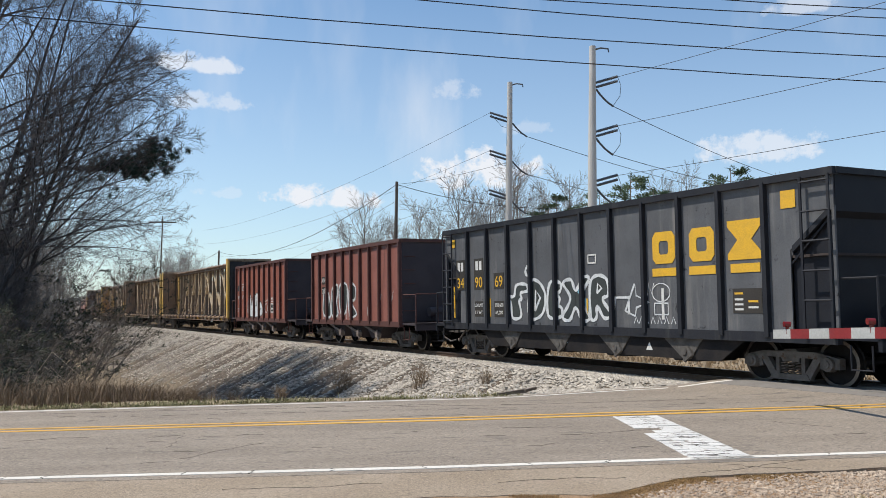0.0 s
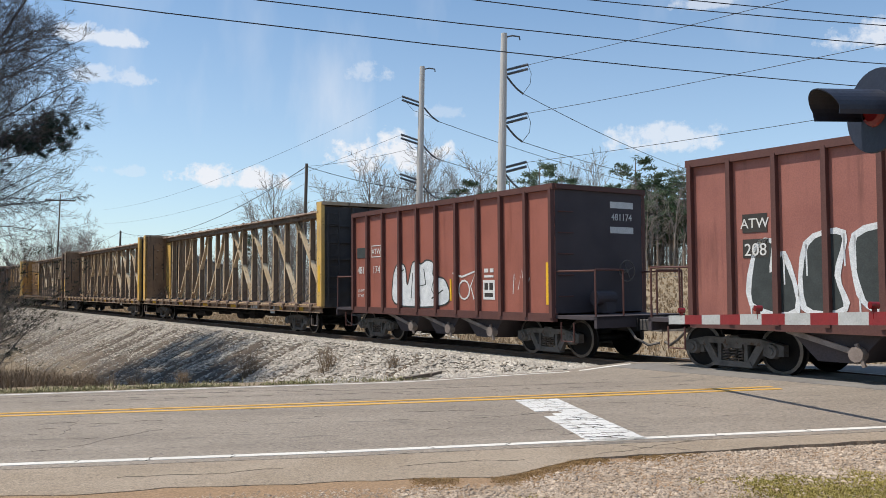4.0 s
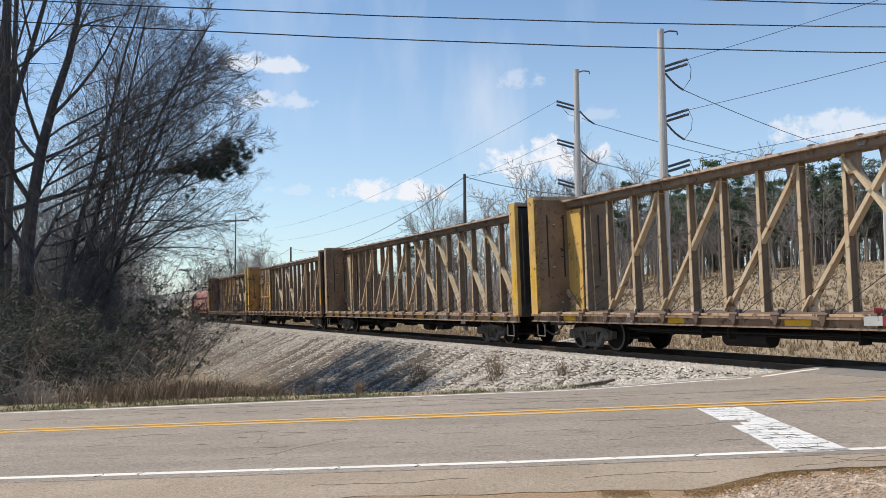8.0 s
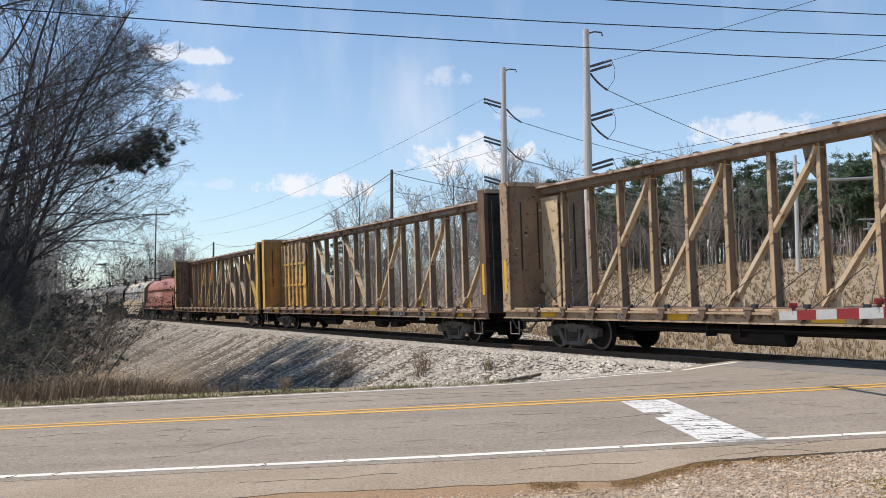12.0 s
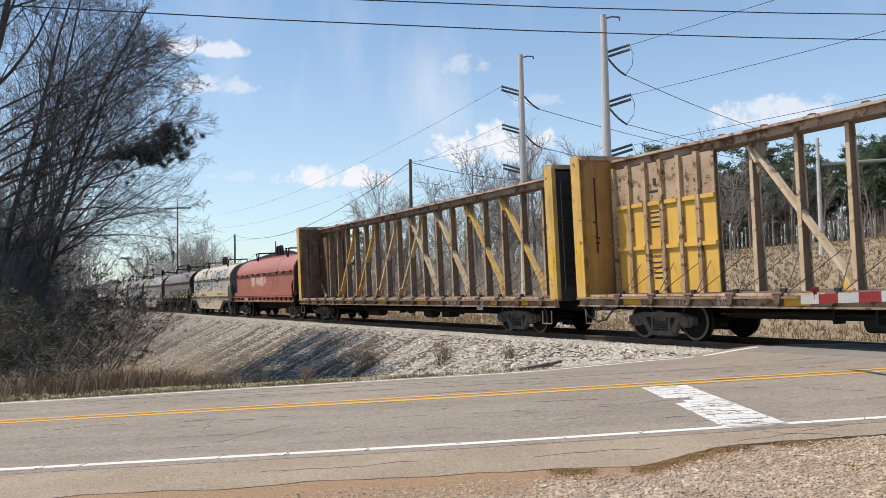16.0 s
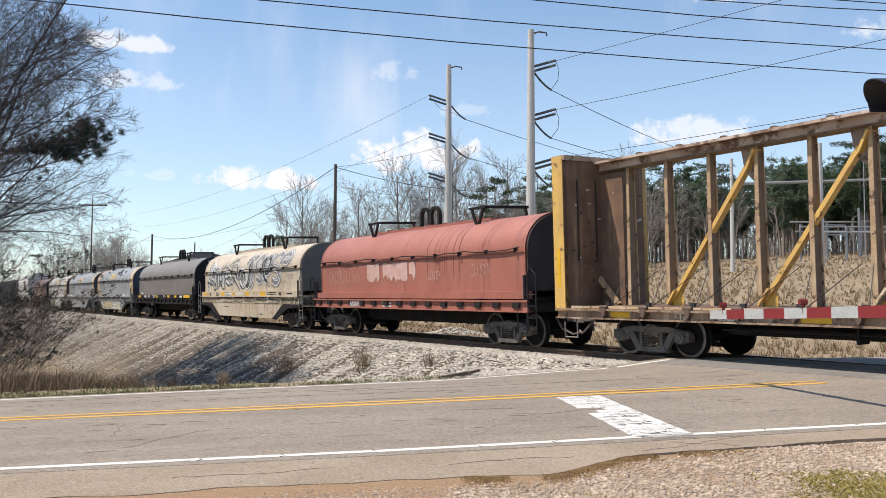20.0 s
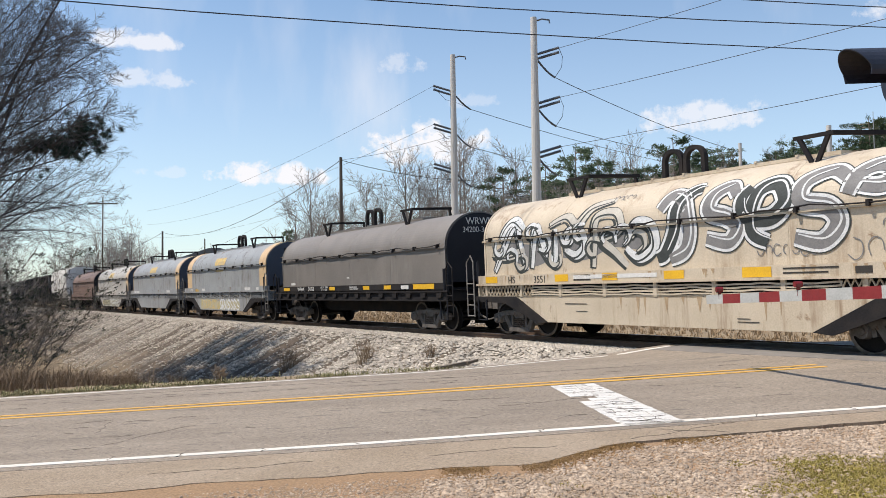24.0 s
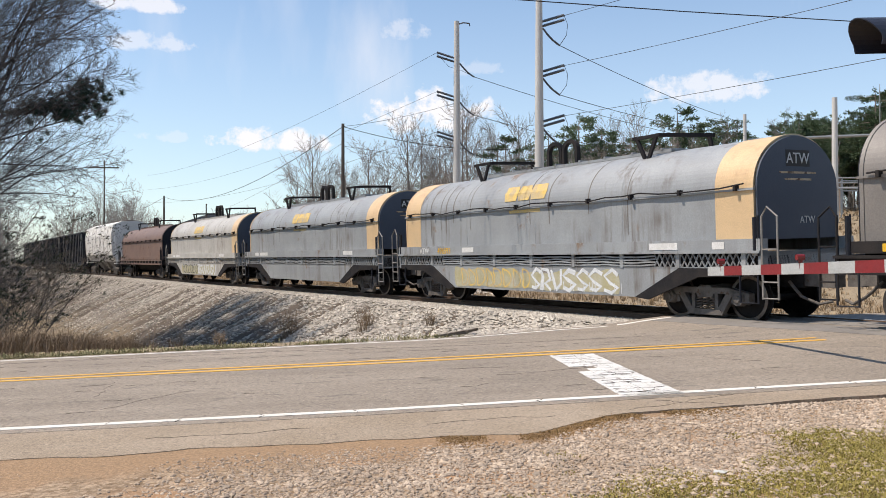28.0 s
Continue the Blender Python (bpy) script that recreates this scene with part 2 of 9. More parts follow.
    if dust:
        geo, sp = n.new("ShaderNodeNewGeometry"), n.new("ShaderNodeSeparateXYZ")
        link.new(geo.outputs["Normal"], sp.inputs[0])
        colour = mixed(times(ramp(sp.outputs[2], 0.3, 0.95), dust_amount), colour, dust)
    link.new(colour, b.inputs["Base Color"])
    r = n.new("ShaderNodeMapRange")
    r.inputs["To Min"].default_value, r.inputs["To Max"].default_value = max(0.05, rough - 0.12), min(1.0, rough + 0.12)
    link.new(rgh or grain, r.inputs["Value"])
    link.new(r.outputs["Result"], b.inputs["Roughness"])
    if bump:
        bp = n.new("ShaderNodeBump")
        bp.inputs["Strength"].default_value, bp.inputs["Distance"].default_value = bump, 0.02
        link.new(grain, bp.inputs["Height"])
        link.new(bp.outputs[0], b.inputs["Normal"])
    return m


RUST = (0.15, 0.062, 0.03)
GRIME = (0.07, 0.055, 0.045)
M_ASPHALT = material("asphalt", (0.395, 0.332, 0.264), (0.30, 0.25, 0.198), 0.9, grainy=0.44, scale=0.8, fine=48, bump=0.8, patch=0.4, stretch=(0.35, 1.6, 1), rust=(0.19, 0.17, 0.145), rust_scale=2.6, rust_at=0.58, speck=0.85)
M_SHOULDER = material("shoulder_asphalt", (0.44, 0.355, 0.265), (0.345, 0.27, 0.19), 0.92, grainy=0.5, scale=0.9, fine=50, bump=0.8, patch=0.5, speck=0.6)
M_PATCHASPH = material("crossing_asphalt", (0.25, 0.232, 0.21), (0.18, 0.165, 0.15), 0.88, scale=1.2, fine=70, bump=0.4)
M_WHITE = material("road_white", (0.76, 0.725, 0.66), (0.64, 0.61, 0.55), 0.8, scale=2.5, fine=60, rust=(0.33, 0.31, 0.28), rust_scale=3.2, rust_at=0.6)
M_WORNWHITE = material("worn_road_white", (0.72, 0.71, 0.68), (0.6, 0.59, 0.56), 0.8, scale=2.5, fine=60, rust=(0.30, 0.27, 0.235), rust_scale=7.5, rust_at=0.53)
M_YELLOW = material("road_yellow", (0.72, 0.40, 0.06), (0.6, 0.34, 0.07), 0.8, scale=3, fine=60, rust=(0.33, 0.27, 0.2), rust_scale=2.6, rust_at=0.6)
M_BALLAST = material("ballast", (0.22, 0.20, 0.175), (0.13, 0.115, 0.10), 0.95, scale=0.5, fine=22, bump=1.0, patch=0.4)
M_STONE = material("ballast_stone", (0.76, 0.69, 0.59), (0.34, 0.30, 0.25), 0.92, scale=2.0, fine=30, bump=0.4, per_piece=0.0, island=True)
M_PEBBLE = material("shoulder_gravel", (0.64, 0.515, 0.395), (0.38, 0.275, 0.185), 0.92, scale=2.0, fine=30, bump=0.4, island=True)
M_RAIL = material("rail_steel", (0.17, 0.115, 0.085), (0.11, 0.075, 0.055), 0.6, 0.5, scale=3)
M_RAILTOP = material("rail_running_top", (0.38, 0.38, 0.39), (0.30, 0.30, 0.31), 0.3, 0.9, scale=3)
M_TIE = material("tie_wood", (0.17, 0.135, 0.105), (0.10, 0.08, 0.065), 0.9, scale=4, fine=50, bump=0.5, stretch=(1, 1, 3))
M_POLEGREY = material("concrete_pole", (0.60, 0.585, 0.56), (0.50, 0.485, 0.46), 0.85, scale=1.5, stretch=(3, 3, 0.3), streak=(0.36, 0.34, 0.32), streak_amount=0.4)
M_POLEWOOD = material("pole_wood", (0.13, 0.105, 0.085), (0.09, 0.075, 0.06), 0.9, scale=2, stretch=(3, 3, 0.3))
M_WIRE = material("wire", (0.03, 0.03, 0.035), None, 0.6)
M_INSUL = material("insulator", (0.10, 0.115, 0.14), None, 0.45)
M_BARK = material("bark", (0.10, 0.09, 0.088), (0.065, 0.06, 0.06), 0.95, scale=3, fine=30, bump=0.5)
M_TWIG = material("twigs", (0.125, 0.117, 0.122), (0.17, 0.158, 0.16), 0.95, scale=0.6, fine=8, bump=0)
# far twigs: a paler, greyer colour that carries the distance haze
M_FARTWIG = material("hazed_far_twigs", (0.225, 0.205, 0.19), (0.30, 0.27, 0.245), 0.95, scale=0.25, fine=5, bump=0)
M_DARKNEEDLE = material("dark_pine_needles", (0.045, 0.09, 0.075), (0.065, 0.115, 0.09), 0.75, scale=0.8, fine=6, bump=0)
M_NEEDLE = material("pine_needles", (0.085, 0.145, 0.07), (0.125, 0.19, 0.095), 0.75, scale=0.8, fine=6, bump=0, island=True)
M_SHRUB = material("evergreen_leaves", (0.055, 0.068, 0.035), (0.085, 0.085, 0.045), 0.7, scale=1.2, fine=9, bump=0, island=True)
M_STRAW = material("dry_grass", (0.31, 0.225, 0.135), (0.20, 0.145, 0.088), 0.9, scale=0.4, fine=6, bump=0, island="light")
M_WEED = material("weed_stems", (0.28, 0.20, 0.13), (0.19, 0.135, 0.085), 0.9, scale=2, bump=0, island=True)
M_GREEN = material("green_grass", (0.25, 0.25, 0.10), (0.46, 0.38, 0.22), 0.85, scale=0.9, fine=8, bump=0, island=True)


# ---- mesh tools ----
class Build:
    """Collects points and faces of one mesh."""

    def __init__(self):
        self.v, self.f = [], []

    def add(self, v, f):
        k = len(self.v)
        self.v += [tuple(p) for p in v]
        self.f += [tuple(i + k for i in q) for q in f]
        return self

    def box(self, x0, x1, y0, y1, z0, z1):
        return self.hexa([(x0, y0, z0), (x1, y0, z0), (x1, y1, z0), (x0, y1, z0), (x0, y0, z1), (x1, y0, z1), (x1, y1, z1), (x0, y1, z1)])

    def hexa(self, p):
        return self.add(p, [(3, 2, 1, 0), (4, 5, 6, 7), (0, 1, 5, 4), (1, 2, 6, 5), (2, 3, 7, 6), (3, 0, 4, 7)])

    def beam(self, a, b, w, h, up=(0, 0, 1)):
        """A bar of width w and height h from a to b."""
        a, b = Vector(a), Vector(b)
        d = (b - a).normalized()
        side = d.cross(Vector(up))
        side = (side if side.length > 1e-4 else d.cross(Vector((1, 0, 0)))).normalized()
        top = side.cross(d).normalized()
        s, t = side * (w / 2), top * (h / 2)
        return self.hexa([a - s - t, b - s - t, b + s - t, a + s - t, a - s + t, b - s + t, b + s + t, a + s + t])

    def tube(self, a, b, r0, r1=None, n=8, caps=True):
        a, b = Vector(a), Vector(b)
        r1 = r0 if r1 is None else r1
        d = (b - a).normalized()
        u = d.orthogonal().normalized()
        w = d.cross(u)
        ring = [(math.cos(2 * math.pi * i / n), math.sin(2 * math.pi * i / n)) for i in range(n)]
        v = [a + (u * c + w * s) * r0 for c, s in ring] + [b + (u * c + w * s) * r1 for c, s in ring]
        f = [(i, (i + 1) % n, n + (i + 1) % n, n + i) for i in range(n)]
        if caps:
            f += [tuple(range(n - 1, -1, -1)), tuple(range(n, 2 * n))]
        return self.add(v, f)

    def path(self, pts, r, n=6):
        """A round bar bent through the points; r may be a radius for each."""
        pts = [Vector(p) for p in pts]
        rs = r if isinstance(r, (list, tuple)) else [r] * len(pts)
        k, m = len(self.v), len(pts)
        u = None
        for i, p in enumerate(pts):
            d = (pts[min(i + 1, m - 1)] - pts[max(i - 1, 0)]).normalized()
            u = d.orthogonal() if u is None else u - d * u.dot(d)
            u = (u if u.length > 1e-5 else d.orthogonal()).normalized()
            w = d.cross(u)
            self.v += [tuple(p + (u * math.cos(2 * math.pi * j / n) + w * math.sin(2 * math.pi * j / n)) * rs[i]) for j in range(n)]
        self.f += [(k + i * n + j, k + i * n + (j + 1) % n, k + (i + 1) * n + (j + 1) % n, k + (i + 1) * n + j) for i in range(m - 1) for j in range(n)]
        self.f += [tuple(k + j for j in range(n - 1, -1, -1)), tuple(k + (m - 1) * n + j for j in range(n))]
        return self

    def prism(self, profile, y0, y1):
        """An outline in x and z, thick from y0 to y1."""
        n = len(profile)
        v = [(x, y0, z) for x, z in profile] + [(x, y1, z) for x, z in profile]
        f = [(i, (i + 1) % n, n + (i + 1) % n, n + i) for i in range(n)] + [tuple(range(n)), tuple(range(2 * n - 1, n - 1, -1))]
        return self.add(v, f)

    def loft(self, profile, x0, x1, caps=True):
        """An outline in y and z, drawn along x."""
        n = len(profile)
        v = [(x0, y, z) for y, z in profile] + [(x1, y, z) for y, z in profile]
        f = [(i, (i + 1) % n, n + (i + 1) % n, n + i) for i in range(n)]
        if caps:
            f += [tuple(range(n)), tuple(range(2 * n - 1, n - 1, -1))]
        return self.add(v, f)

    def lathe(self, profile, n=24):
        """Radius and y, turned about the y axis."""
        k = len(profile)
        v = [(r * math.cos(2 * math.pi * i / n), y, r * math.sin(2 * math.pi * i / n)) for i in range(n) for r, y in profile]
        f = [(i * k + j, i * k + j + 1, ((i + 1) % n) * k + j + 1, ((i + 1) % n) * k + j) for i in range(n) for j in range(k - 1)]
        return self.add(v, f)

    def mesh(self, name, mat_, fix=True):
        me = bpy.data.meshes.new(name)
        me.from_pydata(self.v, [], self.f)
        if fix and len(self.f) < 4000:
            bm = bmesh.new()
            bm.from_mesh(me)
            bmesh.ops.recalc_face_normals(bm, faces=bm.faces)
            bm.to_mesh(me)
            bm.free()
        me.materials.append(mat_)
        me.update()
        return me


def part(name, b, mat_, parent, label="", place=None, smooth_=False):
    ob = new(name, b if isinstance(b, bpy.types.Mesh) else b.mesh(name, mat_))
    ob.parent = parent
    if place is not None:
        ob.matrix_basis = place
    if smooth_:
        for p in ob.data.polygons:
            p.use_smooth = True
    if label:
        ob["label"] = label
    return ob


def thing(name, label, category, group="", kind=""):
    return tagged(new(name), label, category, group, kind)


def solid(name, b, mat_, label, category, group="", kind="", fix=True):
    return tagged(new(name, b.mesh(name, mat_, fix)), label, category, group, kind)


def lettering(words, size, mat_, parent, x, y, z, label=""):
    """Words on a car's near side: read along +x, upright, just proud of the face at y."""
    cu = bpy.data.curves.new("lettering", "FONT")
    cu.body, cu.size, cu.extrude, cu.align_x = words, size, 0.003, "CENTER"
    cu.materials.append(mat_)
    ob = new("lettering", cu)
    ob.parent = parent
    ob.matrix_basis = pose(x, y, z, 90, 0, 0)
    if label:
        ob["label"] = label
    return ob


def slab(b, xs, lo, hi, z_of, lift, thick=0.03, rows=6):
    """A strip lying on z_of, between the lines lo(x) and hi(x)."""
    n = rows + 1
    v = []
    for x in xs:
        for j in range(n):
            y = lo(x) + (hi(x) - lo(x)) * j / rows
            v.append((x, y, z_of(x, y) + lift))
    m = len(v)
    v += [(x, y, z - thick) for x, y, z in v]
    f = []
    for i in range(len(xs) - 1):
        for j in range(rows):
            a = i * n + j
            f.append((a, a + n, a + n + 1, a + 1))
        for j in (0, rows):
            a = i * n + j
            f.append((a, a + n, m + a + n, m + a))
    for i in (0, len(xs) - 1):
        for j in range(rows):
            a = i * n + j
            f.append((a, a + 1, m + a + 1, m + a))
    return b.add(v, f)


# ---- the ground ----
def spread(lo, hi, fine_lo, fine_hi, step, grow=1.18):
    out, s, v = list(np.arange(fine_lo, fine_hi, step)), step, fine_hi
    while v < hi:
        out.append(v)
        s *= grow
        v += s
    out.append(hi)
    s, v = step, fine_lo - step
    low = []
    while v > lo:
        low.append(v)
        s *= grow
        v -= s
    return [lo] + low[::-1] + out


def build_ground():
    xs, ys = spread(-2600, 2600, -26, 14, 0.21), spread(-600, 3800, 2.0, 56, 0.21)
    b = Build()
    n = len(ys)
    b.v = [(x, y, ground_z(x, y)) for x in xs for y in ys]
    b.f = [(i * n + j, (i + 1) * n + j, (i + 1) * n + j + 1, i * n + j + 1) for i in range(len(xs) - 1) for j in range(n - 1)]
    ob = solid("ground", b, M_GROUND, "dry grassy ground with bare soil and gravel beside the road", "ground", kind="structure")
    for p in ob.data.polygons:
        p.use_smooth = True
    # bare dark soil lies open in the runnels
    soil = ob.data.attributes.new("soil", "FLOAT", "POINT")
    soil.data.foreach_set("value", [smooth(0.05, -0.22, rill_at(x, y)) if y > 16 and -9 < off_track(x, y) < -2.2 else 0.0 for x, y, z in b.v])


def ground_material():
    m = material("ground_soil", (0.37, 0.29, 0.18), (0.28, 0.21, 0.13), 0.95, scale=0.35, fine=24, bump=0.8, grainy=0.55)
    nt = m.node_tree
    n, link = nt.nodes, nt.links
    b = n["Principled BSDF"]
    soil = b.inputs["Base Color"].links[0].from_socket
    co = n.new("ShaderNodeTexCoord")

    def masked(direction, offset, a, c, wob, sc):
        dot = n.new("ShaderNodeVectorMath")
        dot.operation = "DOT_PRODUCT"
        link.new(co.outputs["Object"], dot.inputs[0])
        dot.inputs[1].default_value = direction
        t = n.new("ShaderNodeTexNoise")
        t.inputs["Scale"].default_value, t.inputs["Detail"].default_value = sc, 5
        link.new(co.outputs["Object"], t.inputs["Vector"])
        x = n.new("ShaderNodeMath")
        x.operation = "MULTIPLY_ADD"
        link.new(t.outputs["Fac"], x.inputs[0])
        x.inputs[1].default_value = wob
        link.new(dot.outputs["Value"], x.inputs[2])
        r = n.new("ShaderNodeMapRange")
        r.interpolation_type = "SMOOTHSTEP"
        r.inputs["From Min"].default_value, r.inputs["From Max"].default_value = a + offset + wob / 2, c + offset + wob / 2
        link.new(x.outputs[0], r.inputs["Value"])
        return r.outputs["Result"]

    def two(f, a, c):
        x = n.new("ShaderNodeMix")
        x.data_type = "RGBA"
        link.new(f, x.inputs["Factor"])
        for key, v in (("A", a), ("B", c)):
            if isinstance(v, tuple):
                x.inputs[key].default_value = (*v, 1)
            else:
                link.new(v, x.inputs[key])
        return x.outputs["Result"]

    t = n.new("ShaderNodeTexVoronoi")
    t.inputs["Scale"].default_value = 20
    link.new(co.outputs["Object"], t.inputs["Vector"])
    sep = n.new("ShaderNodeSeparateColor")
    link.new(t.outputs["Color"], sep.inputs[0])
    stones = two(sep.outputs[0], (0.17, 0.11, 0.06), (0.37, 0.275, 0.185))
    clay = n.new("ShaderNodeTexNoise")
    clay.inputs["Scale"].default_value, clay.inputs["Detail"].default_value = 0.9, 6
    link.new(co.outputs["Object"], clay.inputs["Vector"])
    cr = n.new("ShaderNodeMapRange")
    cr.inputs["From Min"].default_value, cr.inputs["From Max"].default_value = 0.5, 0.64
    link.new(clay.outputs["Fac"], cr.inputs["Value"])
    stones = two(cr.outputs["Result"], stones, (0.32, 0.19, 0.10))
    rim = masked((0.12, -1, 0), 0.0, -7.2, -6.9, 0.8, 1.6)
    stones = two(rim, (0.28, 0.18, 0.10), stones)
    near = masked((0.06, -1, 0), 0.0, -9.2, -8.4, 1.2, 0.8)
    col = two(near, soil, stones)
    # the flank of the railway bank: grey stone gravel running out into soil
    bank = masked((0.8823, 0.4707, 0), 14.98, -8.5, -5.5, 3.0, 0.35)
    far = masked((0.8823, 0.4707, 0), 14.98, 3.0, 4.2, 2.0, 0.5)
    grey = two(sep.outputs[1], (0.05, 0.042, 0.034), (0.30, 0.265, 0.225))
    turn = n.new("ShaderNodeMapping")
    turn.vector_type = "TEXTURE"
    turn.inputs["Rotation"].default_value, turn.inputs["Scale"].default_value = (0, 0, math.radians(28.1)), (6.5, 0.75, 1)
    link.new(co.outputs["Object"], turn.inputs["Vector"])
    rn = n.new("ShaderNodeTexNoise")
    rn.inputs["Scale"].default_value, rn.inputs["Detail"].default_value, rn.inputs["Roughness"].default_value = 1.0, 6, 0.65
    link.new(turn.outputs[0], rn.inputs["Vector"])
    rr = n.new("ShaderNodeMapRange")
    rr.interpolation_type = "SMOOTHSTEP"
    rr.inputs["From Min"].default_value, rr.inputs["From Max"].default_value = 0.45, 0.56
    link.new(rn.outputs["Fac"], rr.inputs["Value"])
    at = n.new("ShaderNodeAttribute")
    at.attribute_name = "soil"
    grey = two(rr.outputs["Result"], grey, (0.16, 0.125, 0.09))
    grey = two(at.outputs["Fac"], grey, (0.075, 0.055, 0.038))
    x = n.new("ShaderNodeMath")
    x.operation = "SUBTRACT"
    x.use_clamp = True
    link.new(bank, x.inputs[0])
    link.new(far, x.inputs[1])
    y = n.new("ShaderNodeMath")
    y.operation = "SUBTRACT"
    y.use_clamp = True
    link.new(x.outputs[0], y.inputs[0])
    link.new(near, y.inputs[1])
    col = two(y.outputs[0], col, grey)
    gr = n.new("ShaderNodeTexNoise")
    gr.inputs["Scale"].default_value, gr.inputs["Detail"].default_value, gr.inputs["Roughness"].default_value = 38, 4, 0.75
    link.new(co.outputs["Object"], gr.inputs["Vector"])
    gm = n.new("ShaderNodeMapRange")
    gm.inputs["From Min"].default_value, gm.inputs["From Max"].default_value = 0.35, 0.65
    gm.inputs["To Min"].default_value, gm.inputs["To Max"].default_value = 0.62, 1.2
    link.new(gr.outputs["Fac"], gm.inputs["Value"])
    sc = n.new("ShaderNodeVectorMath")
    sc.operation = "SCALE"
    link.new(col, sc.inputs[0])
    link.new(gm.outputs["Result"], sc.inputs["Scale"])
    link.new(sc.outputs[0], b.inputs["Base Color"])
    return m


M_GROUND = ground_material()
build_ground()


# ---- the road ----
M_CRACK = material("crack_dirt", (0.10, 0.085, 0.07), (0.07, 0.06, 0.05), 0.95, scale=6)


def build_road():
    xs = list(np.arange(-60, 40.01, 0.5))
    road = solid("road", slab(Build(), xs, lambda x: near_edge(x) - 0.25, lambda x: far_edge(x) + 0.28, road_z, 0.0, 0.12, 14), M_ASPHALT,
                 "weathered grey asphalt two-lane road with cracks", "road", kind="structure")
    b = Build()
    slab(b, list(np.arange(-60, 30.01, 0.14)), shoulder_edge,
         lambda x: near_edge(x) - 0.252, road_z, -0.003, 0.1, 4)
    solid("road_shoulder", b, M_SHOULDER, "brownish crumbling asphalt shoulder beside the road", "shoulder", kind="structure")
    ruled = lambda k, lift: (lambda b, xs, y0, w: slab(b, xs, lambda x: y0(x) - w / 2, lambda x: y0(x) + w / 2, road_z, lift, 0.012, 2))
    line = ruled(0, 0.006)
    xs = list(np.arange(-60, 40.01, 0.5))
    solid("edge_line", line(Build(), xs, lambda x: near_edge(x), 0.13), M_WHITE, "white painted edge line along the near road side", "road marking", kind="structure")
    solid("edge_line", line(Build(), [x for x in xs if x <= 6.3], lambda x: far_edge(x) - 0.02, 0.11), M_WHITE, "white painted edge line that flares towards the crossing", "road marking", kind="structure")
    mid = lambda x: 12.92 + (0.058 if x > 0 else 0.03) * x + 0.004 * max(0, x) ** 1.5
    for o in (-0.165, 0.165):
        solid("centre_line", line(Build(), [x for x in xs if x <= 7.1], lambda x: mid(x) + o, 0.125), M_YELLOW, "yellow painted double centre line", "road marking", "double centre line", "structure")
    # the stop line has worn into rows of paint flakes
    stop = thing("stop_line", "worn cracked white stop line across one lane", "road marking", kind="structure")
    fl = random.Random(31)
    rows, cols = 17, 4
    cut = [[(c + (0 if c in (0, cols) else fl.uniform(-0.1, 0.1))) / cols for c in range(cols + 1)] for _ in range(rows + 1)]
    for i in range(rows):
        for c in range(cols):
            if (c == 0 and i in (9, 10)) or (c == 1 and i == 10):
                continue
            v = []
            shift = fl.uniform(-0.12, 0.12)
            for r_, c_ in ((i, c), (i, c + 1), (i + 1, c + 1), (i + 1, c)):
                k = (r_ + (shift if 0 < r_ < rows else 0)) / rows
                x0, x1 = 2.73 - 0.17 * k, 3.42 - 0.2 * k
                v.append([x0 + (x1 - x0) * cut[r_][c_], 9.26 + k * 3.52])
            m = (sum(p[0] for p in v) / 4, sum(p[1] for p in v) / 4)
            gx, gy = fl.uniform(0.93, 0.985), fl.uniform(0.93, 0.985)
            v = [(m[0] + (p[0] - m[0]) * gx + fl.uniform(-0.008, 0.008), m[1] + (p[1] - m[1]) * gy + fl.uniform(-0.01, 0.01)) for p in v]
            part("paint_flake", Build().hexa([(x, y, road_z(x, y) - 0.01) for x, y in v] + [(x, y, road_z(x, y) + 0.006) for x, y in v]), M_WORNWHITE, stop)
    rnd = random.Random(5)
    many = [(rnd.uniform(-9, 7), rnd.uniform(9.6, 15.8), rnd.choice((0.05, 0.07, -0.06)), rnd.uniform(-0.03, 0.03), rnd.randint(2, 6)) for _ in range(60)]
    many += [(-8 + 0.42 * k + rnd.uniform(-0.1, 0.1), 14.55 - 0.004 * k + rnd.uniform(-0.02, 0.02), 0.07, 0.003, rnd.randint(1, 4)) for k in range(36)]
    for k, (x, y, dx, dy, n) in enumerate(many + [(-3.5, 12.0, 0.03, -0.12, 9), (-2.2, 11.0, -0.07, -0.10, 10), (1.6, 11.2, 0.12, 0.01, 12), (-7, 15.3, 0.3, 0.01, 24), (3.0, 8.95, 0.06, -0.03, 12),
                                           (-1.2, 15.1, 0.28, 0.012, 22), (0.9, 11.9, 0.10, -0.02, 9), (-5.6, 11.6, 0.09, 0.02, 9), (4.6, 12.0, 0.07, -0.06, 9), (-0.6, 13.4, 0.12, 0.01, 8), (-2, 8.2, 0.11, 0.008, 14), (0.6, 8.25, 0.1, 0.0, 12), (2.6, 8.5, 0.12, 0.05, 10)]):
        b = Build()
        px, py = x, y
        for i in range(n):
            qx, qy = px + dx + rnd.uniform(-0.06, 0.06), py + dy + rnd.uniform(-0.05, 0.05)
            s = rnd.uniform(0.0015, 0.004)
            q = [(px, py - s), (qx, qy - s), (qx + s, qy + s), (px + s, py + s)]
            low = 0.003 if py < near_edge(px) - 0.25 else 0.0
            b.hexa([(u, w, road_z(u, w) - 0.03) for u, w in q] + [(u, w, road_z(u, w) + 0.003 - low) for u, w in q])
            px, py = qx, qy
        solid("road_crack", b, M_CRACK, "dark jagged crack in the asphalt", "crack", "road cracks", "structure")
